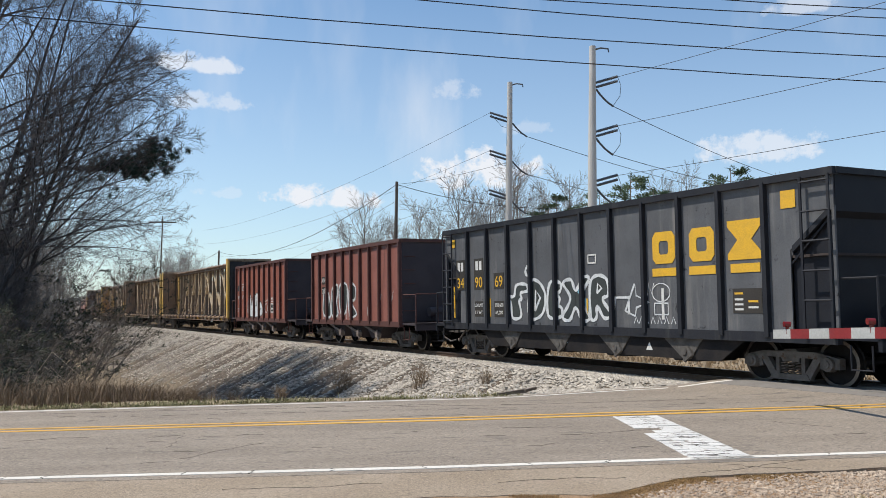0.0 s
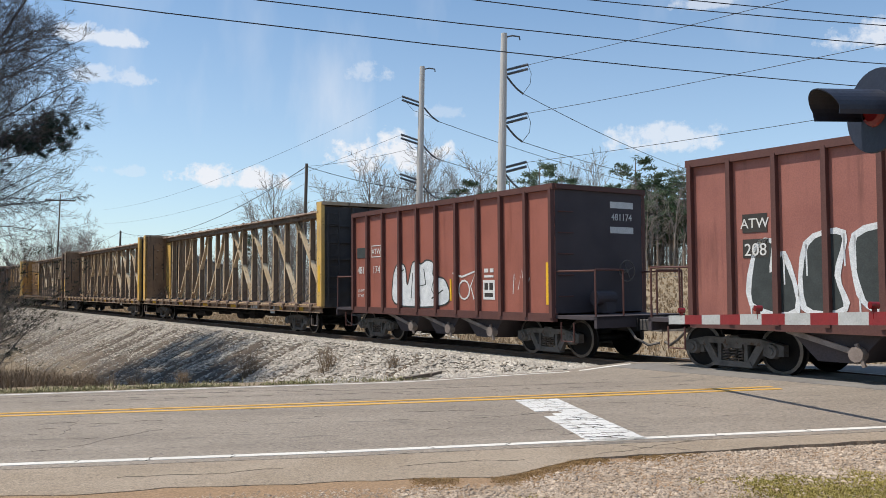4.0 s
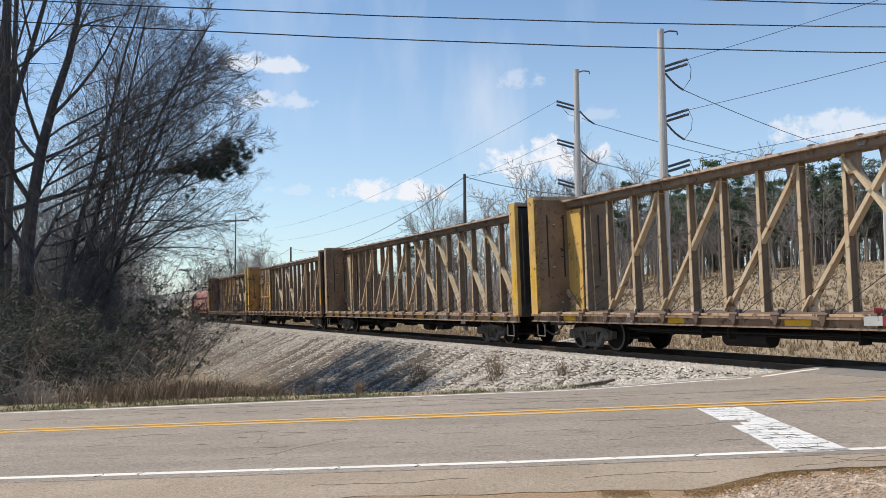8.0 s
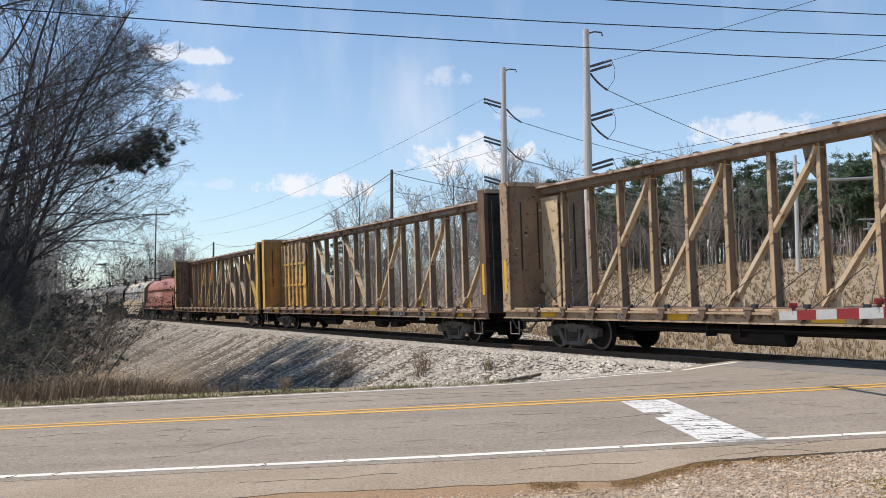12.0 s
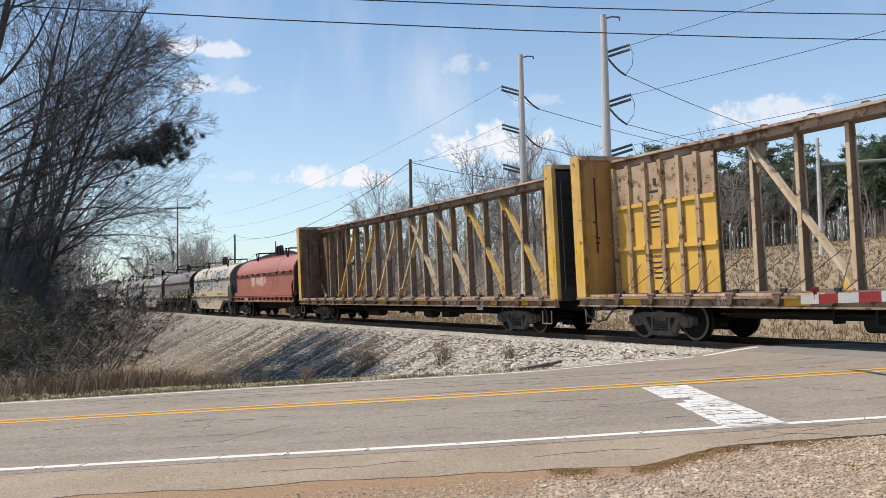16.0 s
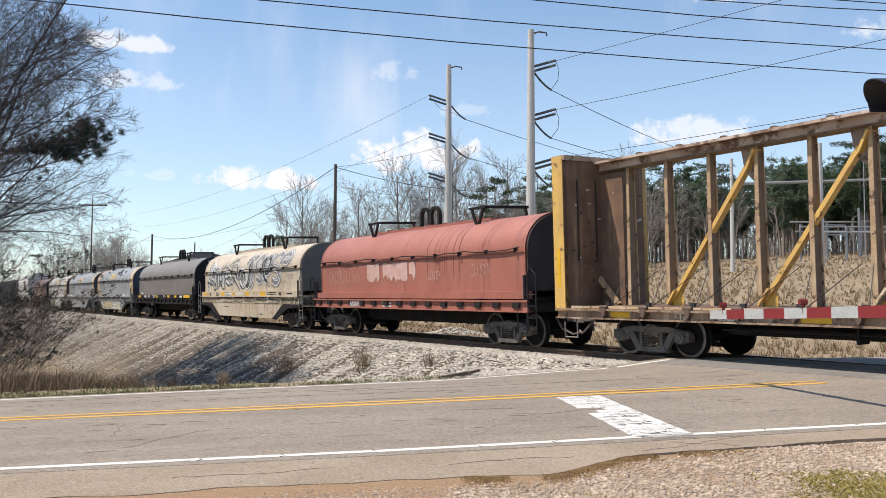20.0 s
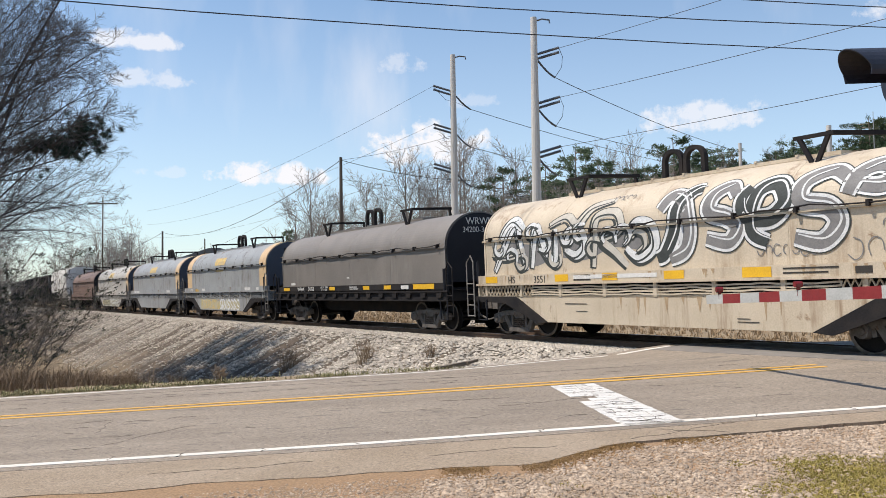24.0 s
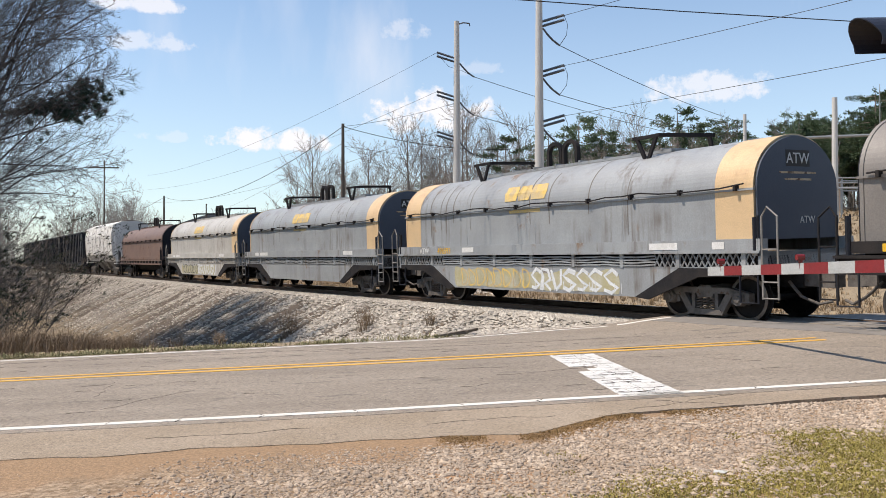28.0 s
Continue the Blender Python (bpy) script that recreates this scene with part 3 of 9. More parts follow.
    # fine cracks through the painted lines
    for k in range(26):
        b = Build()
        if k < 18:
            x0 = -8.5 + k * 0.93 + rnd.uniform(-0.3, 0.3)
            pts = [(x0 + rnd.uniform(-0.05, 0.05), near_edge(x0) - 0.08 + 0.16 * i / 3) for i in range(4)]
        else:
            y0 = 9.3 + (k - 18) * 0.215 + rnd.uniform(-0.05, 0.05)
            pts = [(2.76 + i * rnd.uniform(0.08, 0.12), y0 + rnd.uniform(-0.035, 0.035)) for i in range(6)] if k % 3 else [(2.9 + rnd.uniform(0, 0.3) + rnd.uniform(-0.03, 0.03), y0 + i * 0.1) for i in range(5)]
        for (px, py), (qx, qy) in zip(pts, pts[1:]):
            s = rnd.uniform(0.002, 0.0045)
            q = [(px - s, py - s), (qx + s, qy - s), (qx + s, qy + s), (px - s, py + s)]
            b.hexa([(u, w, road_z(u, w) - 0.02) for u, w in q] + [(u, w, road_z(u, w) + 0.0095) for u, w in q])
        solid("road_crack", b, M_CRACK, "thin crack through a painted road line", "crack", "road cracks", "structure")
    # the smooth dark asphalt of the crossing between and beside the rails
    for lo, hi in ((-1.75, -0.86), (-0.62, 0.62), (0.86, 3.0)):
        b = Build()
        v, f = [], []
        ys, ds = list(np.arange(7.2, 17.71, 0.5)), list(np.linspace(lo, hi, 6))
        m = len(ds)
        for y in ys:
            for d in ds:
                x = track_x(y) + d / 0.8823
                v.append((x, y, rail_z(y) + 0.002 if abs(d) < 1 else road_z(x, y) + 0.007))
        n = len(v)
        v += [(x, y, z - 0.15) for x, y, z in v]
        for i in range(len(ys) - 1):
            f += [(m * i + k, m * i + k + 1, m * i + m + k + 1, m * i + m + k) for k in range(m - 1)]
            f += [(m * i, m * i + m, n + m * i + m, n + m * i), (m * i + m - 1, n + m * i + m - 1, n + m * i + 2 * m - 1, m * i + 2 * m - 1)]
        solid("crossing_panel", b.add(v, f), M_PATCHASPH, "dark asphalt panel of the level crossing", "crossing panel", "level crossing panels", "structure")


build_road()


# ---- the railway ----
def along(b, profile, y0, y1, step=4.0, z0=0.0):
    """An outline of (sideways, up) drawn along the track."""
    ys = list(np.arange(y0, y1 + step / 2, step))
    n = len(profile)
    v = []
    for y in ys:
        c = math.tan(math.radians(LEAN))
        for d, z in profile:
            v.append((track_x(y) + d * 0.8823, y + d * 0.4707, rail_z(y) + z + z0 + d * c))
    f = [(i * n + j, (i + 1) * n + j, (i + 1) * n + (j + 1) % n, i * n + (j + 1) % n) for i in range(len(ys) - 1) for j in range(n)]
    return b.add(v, f)


def build_railway():
    b = Build()
    along(b, [(-2.9, -0.55), (-1.9, -0.22), (-1.3, -0.20), (1.3, -0.20), (1.9, -0.22), (2.9, -0.6)], -240, 500, 4.0)
    solid("ballast", b, M_BALLAST, "pale grey crushed stone ballast under the track", "ballast", kind="structure")
    for side in (-0.76, 0.76):
        rail = thing("rail", "rust-brown steel rail with a polished top", "rail", "rails of the track", "structure")
        part("rail_body", along(Build(), [(side - 0.07, -0.17), (side + 0.07, -0.17), (side + 0.07, -0.155), (side + 0.012, -0.14), (side + 0.012, -0.05), (side + 0.036, -0.04),
                                          (side + 0.036, -0.004), (side - 0.036, -0.004), (side - 0.036, -0.04), (side - 0.012, -0.05), (side - 0.012, -0.14), (side - 0.07, -0.155)], -240, 500), M_RAIL, rail)
        part("running_top", along(Build(), [(side - 0.03, -0.004), (side + 0.03, -0.004), (side + 0.026, 0.0), (side - 0.026, 0.0)], -240, 500), M_RAILTOP, rail, "polished steel running top")


build_railway()


# ---- the train ----
M_WHEEL = material("wheel_steel", (0.016, 0.016, 0.018), (0.026, 0.023, 0.022), 0.65, 0.3, scale=4, sheen=0.15)
M_RIM = material("wheel_rim", (0.22, 0.20, 0.18), (0.13, 0.11, 0.10), 0.45, 0.7, scale=6)
M_TRUCK = material("truck_steel", (0.17, 0.155, 0.142), (0.075, 0.068, 0.063), 0.8, 0.0, scale=4, dust=(0.28, 0.24, 0.20), dust_amount=0.35, rust=(0.12, 0.07, 0.045), rust_scale=6, rust_at=0.58, sheen=0.25)
M_SPRING = material("spring_steel", (0.16, 0.13, 0.11), None, 0.6, 0.3)
M_LADDER = material("pale_ladder", (0.27, 0.255, 0.235), (0.17, 0.16, 0.145), 0.6, scale=5)
M_UNDER = material("underframe", (0.018, 0.018, 0.021), (0.036, 0.032, 0.03), 0.8, scale=2, sheen=0.12)
M_CHALK = material("chalk_mark", (0.6, 0.6, 0.57), None, 0.9)
M_HOPBLACK = material("hopper_black", (0.125, 0.13, 0.142), (0.09, 0.094, 0.102), 0.6, scale=1.2, streak=(0.19, 0.185, 0.18), streak_amount=0.7, rust=(0.018, 0.018, 0.02), rust_scale=4.4, rust_at=0.61, sheen=0.3)
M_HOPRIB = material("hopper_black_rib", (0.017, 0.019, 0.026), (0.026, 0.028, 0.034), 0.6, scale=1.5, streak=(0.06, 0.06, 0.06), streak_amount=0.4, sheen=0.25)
M_HOPRED = material("hopper_red", (0.36, 0.125, 0.09), (0.29, 0.10, 0.072), 0.6, scale=0.9, streak=(0.17, 0.05, 0.03), streak_amount=0.5, rust=(0.10, 0.045, 0.03), rust_scale=2.0, rust_at=0.7)
M_HOPBROWN = material("hopper_brown", (0.34, 0.13, 0.10), (0.26, 0.095, 0.075), 0.65, scale=0.9, streak=(0.11, 0.04, 0.03), streak_amount=0.6, rust=(0.08, 0.04, 0.03), rust_scale=2.0, rust_at=0.68)
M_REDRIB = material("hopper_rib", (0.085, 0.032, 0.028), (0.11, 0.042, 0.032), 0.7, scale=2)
# ends of the red cars: shade away from the sun put into the colour
M_REDEND = material("hopper_end_shaded", (0.075, 0.062, 0.068), (0.055, 0.046, 0.052), 0.7, scale=1, sheen=0.3)
M_INSIDE = material("hopper_inside", (0.06, 0.045, 0.04), None, 0.9)
M_CBPAINT = material("centerbeam_yellow", (0.50, 0.385, 0.26), (0.35, 0.23, 0.145), 0.65, scale=1.3, streak=(0.2, 0.12, 0.075), streak_amount=0.6, rust=(0.11, 0.062, 0.038), rust_scale=4.5, rust_at=0.53)
M_CBPOST = material("centerbeam_post", (0.60, 0.44, 0.27), (0.40, 0.265, 0.15), 0.75, scale=1.3, streak=(0.58, 0.48, 0.34), streak_amount=0.55, rust=(0.105, 0.058, 0.036), rust_scale=5.0, rust_at=0.52)
M_CBBRIGHT = material("bulkhead_yellow", (0.75, 0.475, 0.125), (0.60, 0.375, 0.12), 0.6, scale=1.1, streak=(0.30, 0.19, 0.10), streak_amount=0.7, rust=(0.17, 0.09, 0.05), rust_scale=3.4, rust_at=0.56)
M_CBDIAG = material("centerbeam_brace", (0.66, 0.552, 0.396), (0.54, 0.384, 0.216), 0.7, scale=1.6, rust=(0.20, 0.11, 0.065), rust_scale=3.0, rust_at=0.56)
M_CBWALL = material("bulkhead_lining", (0.324, 0.216, 0.132), (0.204, 0.132, 0.084), 0.8, scale=1.3, streak=(0.34, 0.23, 0.12), streak_amount=0.4, rust=(0.075, 0.045, 0.03), rust_scale=8.0, rust_at=0.57)
M_CBDARK = material("dark_lining", (0.20, 0.115, 0.07), (0.115, 0.068, 0.048), 0.8, scale=2.0, streak=(0.40, 0.28, 0.16), streak_amount=0.45, rust=(0.50, 0.38, 0.25), rust_scale=7.0, rust_at=0.63)
M_CBORANGE = material("orange_lining", (0.50, 0.275, 0.075), (0.36, 0.19, 0.06), 0.75, scale=1.6, streak=(0.62, 0.38, 0.12), streak_amount=0.45, rust=(0.10, 0.05, 0.03), rust_scale=6.0, rust_at=0.6)
M_CBTOP = material("centerbeam_top", (0.62, 0.52, 0.44), (0.40, 0.28, 0.205), 0.75, scale=1.8, rust=(0.19, 0.105, 0.065), rust_scale=2.2, rust_at=0.5)
M_CBSILL = material("rusty_sill", (0.33, 0.225, 0.145), (0.22, 0.14, 0.09), 0.75, scale=1.6, streak=(0.52, 0.43, 0.33), streak_amount=0.5, rust=(0.10, 0.06, 0.04), rust_scale=4.0, rust_at=0.52)
M_CBPALE = material("pale_post", (0.66, 0.53, 0.36), (0.48, 0.34, 0.20), 0.75, scale=1.3, streak=(0.3, 0.2, 0.12), streak_amount=0.5, rust=(0.13, 0.075, 0.045), rust_scale=5.0, rust_at=0.55)
M_CBRUST = material("rusty_post", (0.56, 0.41, 0.25), (0.31, 0.195, 0.11), 0.8, scale=1.3, streak=(0.66, 0.56, 0.40), streak_amount=0.7, rust=(0.085, 0.048, 0.032), rust_scale=5.0, rust_at=0.53)
M_CBCHORD = material("centerbeam_chord", (0.33, 0.25, 0.19), (0.21, 0.15, 0.115), 0.75, scale=2.2, streak=(0.5, 0.4, 0.3), streak_amount=0.4, rust=(0.11, 0.065, 0.045), rust_scale=4.0, rust_at=0.54)
# outer bulkhead faces, coloured dark for their sunless side
M_CBEND = material("bulkhead_end", (0.06, 0.055, 0.055), (0.035, 0.032, 0.033), 0.8, scale=1.5)
M_CBDECK = material("rusty_deck", (0.17, 0.10, 0.065), (0.11, 0.066, 0.045), 0.85, scale=2.5, streak=(0.3, 0.2, 0.13), streak_amount=0.3)
# rusty web colour, darkened for the shade between the flanges
M_CBWEB = material("shaded_post_web", (0.26, 0.18, 0.115), (0.16, 0.11, 0.072), 0.85, scale=1.6, streak=(0.22, 0.14, 0.075), streak_amount=0.5, rust=(0.05, 0.032, 0.024), rust_scale=6.0, rust_at=0.56)
M_PANEL = material("yellow_panel", (0.79, 0.49, 0.095), (0.67, 0.40, 0.09), 0.6, scale=0.9, streak=(0.45, 0.28, 0.10), streak_amount=0.4, rust=(0.24, 0.13, 0.06), rust_scale=3, rust_at=0.66)
M_SAFETY = material("safety_yellow", (0.80, 0.47, 0.02), (0.70, 0.40, 0.02), 0.55, scale=3)
M_COILRED = material("coil_red", (0.43, 0.168, 0.122), (0.36, 0.13, 0.09), 0.6, scale=0.8, streak=(0.21, 0.07, 0.055), streak_amount=0.5, rust=(0.44, 0.21, 0.17), rust_scale=2.2, rust_at=0.62)
M_COILCREAM = material("coil_cream", (0.60, 0.52, 0.405), (0.51, 0.435, 0.33), 0.65, scale=0.9, streak=(0.26, 0.185, 0.12), streak_amount=0.8, rust=(0.26, 0.16, 0.09), rust_scale=2.6, rust_at=0.62)
M_COILBLACK = material("coil_black", (0.17, 0.156, 0.143), (0.225, 0.205, 0.186), 0.65, scale=0.7, streak=(0.22, 0.21, 0.19), streak_amount=0.6, rust=(0.12, 0.08, 0.05), rust_scale=2.6, rust_at=0.68)
M_COILGREY = material("coil_grey", (0.335, 0.355, 0.365), (0.26, 0.275, 0.285), 0.6, scale=0.8, streak=(0.12, 0.10, 0.085), streak_amount=0.8, rust=(0.26, 0.17, 0.105), rust_scale=0.9, rust_at=0.6)
M_COILPALE = material("coil_pale", (0.504, 0.492, 0.462), (0.384, 0.372, 0.342), 0.65, scale=0.8, streak=(0.2, 0.17, 0.14), streak_amount=0.8, rust=(0.22, 0.13, 0.07), rust_scale=2.2, rust_at=0.66)
M_COILBROWN = material("coil_brown", (0.156, 0.102, 0.084), (0.204, 0.132, 0.102), 0.7, scale=0.8, streak=(0.22, 0.15, 0.12), streak_amount=0.5, rust=RUST, rust_scale=2, rust_at=0.6)
# grey cars' hood ends: dark blue stands for skylit shade
M_ENDSHADE = material("coil_end_shaded", (0.055, 0.07, 0.10), (0.065, 0.08, 0.11), 0.6, scale=1.5)
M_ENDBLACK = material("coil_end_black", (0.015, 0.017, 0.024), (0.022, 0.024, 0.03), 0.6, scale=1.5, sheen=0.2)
# cream car's hood end: its shade is mixed into this grey
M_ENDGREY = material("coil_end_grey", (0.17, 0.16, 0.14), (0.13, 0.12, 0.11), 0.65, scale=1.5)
M_BAND = material("yellow_band", (0.68, 0.48, 0.27), (0.60, 0.43, 0.25), 0.6, scale=2, streak=(0.36, 0.22, 0.13), streak_amount=0.5, rust=(0.35, 0.19, 0.09), rust_scale=3, rust_at=0.64)
M_MESH = material("side_grating", (0.10, 0.08, 0.065), (0.16, 0.12, 0.09), 0.8, scale=4)
M_WHITECAR = material("white_car", (0.726, 0.715, 0.682), (0.616, 0.605, 0.572), 0.6, scale=0.7, streak=(0.40, 0.36, 0.30), streak_amount=0.4)
M_INK = material("white_lettering", (0.72, 0.72, 0.70), (0.6, 0.6, 0.58), 0.7, scale=6)
M_INKY = material("yellow_lettering", (0.78, 0.45, 0.03), (0.68, 0.40, 0.04), 0.65, scale=4, rust=(0.3, 0.18, 0.04), rust_scale=4, rust_at=0.7)
M_INKK = material("black_lettering", (0.04, 0.035, 0.03), None, 0.7)
M_SPRAYW = material("white_spray", (0.74, 0.76, 0.77), (0.55, 0.58, 0.60), 0.8, scale=5)
M_SPRAYK = material("dark_spray", (0.028, 0.036, 0.036), (0.045, 0.055, 0.055), 0.8, scale=4)
M_SPRAYB = material("blue_spray", (0.20, 0.45, 0.60), None, 0.8, scale=4)
M_SPRAYG = material("grey_spray", (0.16, 0.16, 0.165), (0.22, 0.22, 0.22), 0.8, scale=4)
M_SPRAYY = material("olive_spray", (0.40, 0.36, 0.20), (0.46, 0.44, 0.34), 0.8, scale=4)


def make_wheelset():
    b = Build()
    for s in (-1, 1):
        y = 0.75 * s
        b.lathe([(0.0, y - 0.07 * s), (0.12, y - 0.07 * s), (0.14, y - 0.01 * s), (0.36, y + 0.0 * s), (0.385, y - 0.05 * s), (0.48, y - 0.08 * s), (0.485, y - 0.055 * s), (0.45, y - 0.045 * s),
                 (0.45, y + 0.06 * s), (0.385, y + 0.065 * s), (0.36, y + 0.035 * s), (0.14, y + 0.03 * s), (0.12, y + 0.10 * s), (0.0, y + 0.10 * s)], 28)
    b.tube((0, -1.13, 0), (0, 1.13, 0), 0.085, n=12)
    me = b.mesh("wheelset", M_WHEEL)
    me.materials.append(M_RIM)
    for p in me.polygons:
        c = p.center
        if 0.375 < math.hypot(c.x, c.z) < 0.47 and abs(c.y) > 0.8:
            p.material_index = 1
    return me


def side_frame(y):
    b = Build()
    s = 1 if y > 0 else -1
    y0, y1 = y - 0.08, y + 0.08
    b.prism([(-1.12, 0.36), (-1.12, 0.56), (-0.62, 0.66), (0.62, 0.66), (1.12, 0.56), (1.12, 0.36), (0.98, 0.36), (0.94, 0.48), (0.72, 0.50), (0.55, 0.54), (-0.55, 0.54), (-0.72, 0.50), (-0.94, 0.48), (-0.98, 0.36)], y0, y1)
    for k in (-1, 1):
        b.prism([(k * 0.70, 0.52), (k * 0.55, 0.56), (k * 0.30, 0.19), (k * 0.44, 0.13)], y0 + 0.02, y1 - 0.02)
        b.prism([(k * 0.34, 0.55), (k * 0.26, 0.55), (k * 0.26, 0.17), (k * 0.34, 0.17)], y0 + 0.02, y1 - 0.02)
        b.prism([(k * 0.70, 0.52), (k * 0.66, 0.36), (k * 0.74, 0.34), (k * 0.80, 0.50)], y0 + 0.02, y1 - 0.02)
        b.tube((k * 0.89, y, 0.45), (k * 0.89, y + 0.15 * s, 0.45), 0.15, 0.13, 12)
        b.tube((k * 0.89, y + 0.15 * s, 0.45), (k * 0.89, y + 0.18 * s, 0.45), 0.08, 0.07, 8)
    b.prism([(-0.46, 0.11), (-0.40, 0.22), (0.40, 0.22), (0.46, 0.11)], y0, y1)
    return b


def coil_spring(x, y):
    return Build().path([(x + 0.06 * math.cos(a), y + 0.06 * math.sin(a), 0.225 + 0.25 * a / 28.3) for a in np.linspace(0, 28.3, 30)], 0.017, 5)


def make_truck():
    """A two-axle truck with its centre at the origin, on the rail top; the wheels turn."""
    b = Build()
    b.prism([(-0.2, 0.46), (0.2, 0.46), (0.24, 0.62), (0.12, 0.70), (-0.12, 0.70), (-0.24, 0.62)], -1.05, 1.05)
    b.box(-0.05, 0.05, -0.6, 0.6, 0.3, 0.46).tube((0, 0, 0.6), (0, 0, 0.78), 0.2, n=14)
    for k in (-1, 1):
        b.beam((k * 0.35, -0.85, 0.33), (k * 0.35, 0.85, 0.33), 0.08, 0.14)
    t = new("truck", b.mesh("truck", M_TRUCK))
    for y in (-1.0, 1.0):
        part("side_frame", side_frame(y), M_TRUCK, t)
        for x in (-0.17, 0.0, 0.17):
            part("coil_spring", coil_spring(x, y), M_SPRING, t)
    me = make_wheelset()
    for x in (-0.89, 0.89):
        w = new("wheelset", me)
        w.parent = t
        w.matrix_parent_inverse = pose(x, 0, 0)
        w["label"] = "pair of dark steel wheels on an axle"
    return t


TRUCK = make_truck()


def turn_wheels():
    """All axles turn alike as the train runs: one set of rows serves them all."""
    wheels = [o for o in scene.objects if o.name.startswith("wheelset")]
    first = wheels[0]
    walk(first, [(k / 10, pose(0, 0, 0.45, 0, math.degrees((28.03 - run_at(k / 10)) / 0.45) % 360, 0)) for k in range(281)])
    for w in wheels[1:]:
        w.rotation_mode = "QUATERNION"
        keys = w.animation_data_create()
        keys.action, keys.action_slot = first.animation_data.action, first.animation_data.action_slot


def give_truck(car, x):
    if not TRUCK.parent:
        TRUCK.parent = car
        TRUCK.matrix_basis = pose(x, 0, 0)
        return
    t = copy_thing(TRUCK, pose(x, 0, 0))
    t.parent = car


def underframe(car, half, trucks, z0=0.5, z1=0.95):
    part("centre_sill", Build().box(-half, half, -0.22, 0.22, z0 + 0.15, z1).box(-trucks + 1.6, trucks - 1.6, -0.3, 0.3, z0, z0 + 0.16), M_UNDER, car)
    for s in (-1, 1):
        c = Build()
        c.box(s * half, s * (half + 0.35), -0.16, 0.16, 0.68, 0.92).box(s * (half + 0.3), s * (half + 0.62), -0.13, 0.2, 0.66, 0.98)
        c.path([(s * (half - 0.2), -0.35, 0.78), (s * (half + 0.1), -0.4, 0.5), (s * (half + 0.4), -0.3, 0.36), (s * (half + 0.62), -0.2, 0.42)], 0.03, 6)
        part("coupler", c, M_TRUCK, car)
        give_truck(car, s * trucks)


def grab_irons(b, x, y, z0, z1, w=0.45, n=5, r=0.016):
    """A ladder's rungs and stiles on a side at y."""
    for i in range(n):
        z = z0 + (z1 - z0) * i / (n - 1)
        b.tube((x - w / 2, y, z), (x + w / 2, y, z), r, n=5)
    for k in (-1, 1):
        b.beam((x + k * w / 2, y, z0 - 0.15), (x + k * w / 2, y, z1 + 0.1), 0.05, 0.03, (0, 1, 0))
    return b


def bars(car, mat_, rows, y, label="small unreadable lettering"):
    """Plain bars in place of lettering: x0, x1, z0, z1."""
    b = Build()
    for x0, x1, z0, z1 in rows:
        b.box(x0, x1, y - 0.004, y + 0.002, z0, z1)
    pieces("marking", b, mat_, car, label)


def pieces(name, b, mat_, parent, label=""):
    """One part for every separate piece of the mesh."""
    root = list(range(len(b.v)))

    def find(i):
        while root[i] != i:
            root[i] = root[root[i]]
            i = root[i]
        return i

    for q in b.f:
        for i in q[1:]:
            root[find(i)] = find(q[0])
    lumps = {}
    for q in b.f:
        lumps.setdefault(find(q[0]), []).append(q)
    for faces in lumps.values():
        used = sorted({i for q in faces for i in q})
        at = {i: k for k, i in enumerate(used)}
        one = Build()
        one.v, one.f = [b.v[i] for i in used], [tuple(at[i] for i in q) for q in faces]
        part(name, one, mat_, parent, label)


def stroke(b, pts, w, y, closed=False):
    """A painted ribbon through points of (x, z) on a side at y."""
    p = [np.array(q, float) for q in pts]
    n = len(p)
    v = []
    for i in range(n):
        a, c = (p[i - 1], p[(i + 1) % n]) if closed else (p[max(i - 1, 0)], p[min(i + 1, n - 1)])
        d = c - a
        d = d / (math.hypot(*d) + 1e-9)
        o = np.array((-d[1], d[0])) * w / 2 * (1 + 0.18 * math.sin(i * 1.7 + n))
        v += [(p[i][0] + o[0], y, p[i][1] + o[1]), (p[i][0] - o[0], y, p[i][1] - o[1])]
    f = [(2 * i, 2 * j, 2 * j + 1, 2 * i + 1) for i in range(n if closed else n - 1) for j in [(i + 1) % n]]
    return b.add(v, f)


def blob(b, pts, y, k=10):
    """A painted patch with the rounded outline through points of (x, z)."""
    b.add([(x, y, z) for x, z in rounded(pts, k)], [tuple(range(len(pts) * k))])
    return b


def rounded(pts, k=6):
    """A closed smooth outline through the points."""
    n, out = len(pts), []
    for i in range(n):
        p0, p1, p2, p3 = (np.array(pts[(i + j - 1) % n]) for j in range(4))
        for s in range(k):
            t = s / k
            out.append(tuple(0.5 * ((2 * p1) + (-p0 + p2) * t + (2 * p0 - 5 * p1 + 4 * p2 - p3) * t * t + (-p0 + 3 * p1 - 3 * p2 + p3) * t ** 3)))
    return out


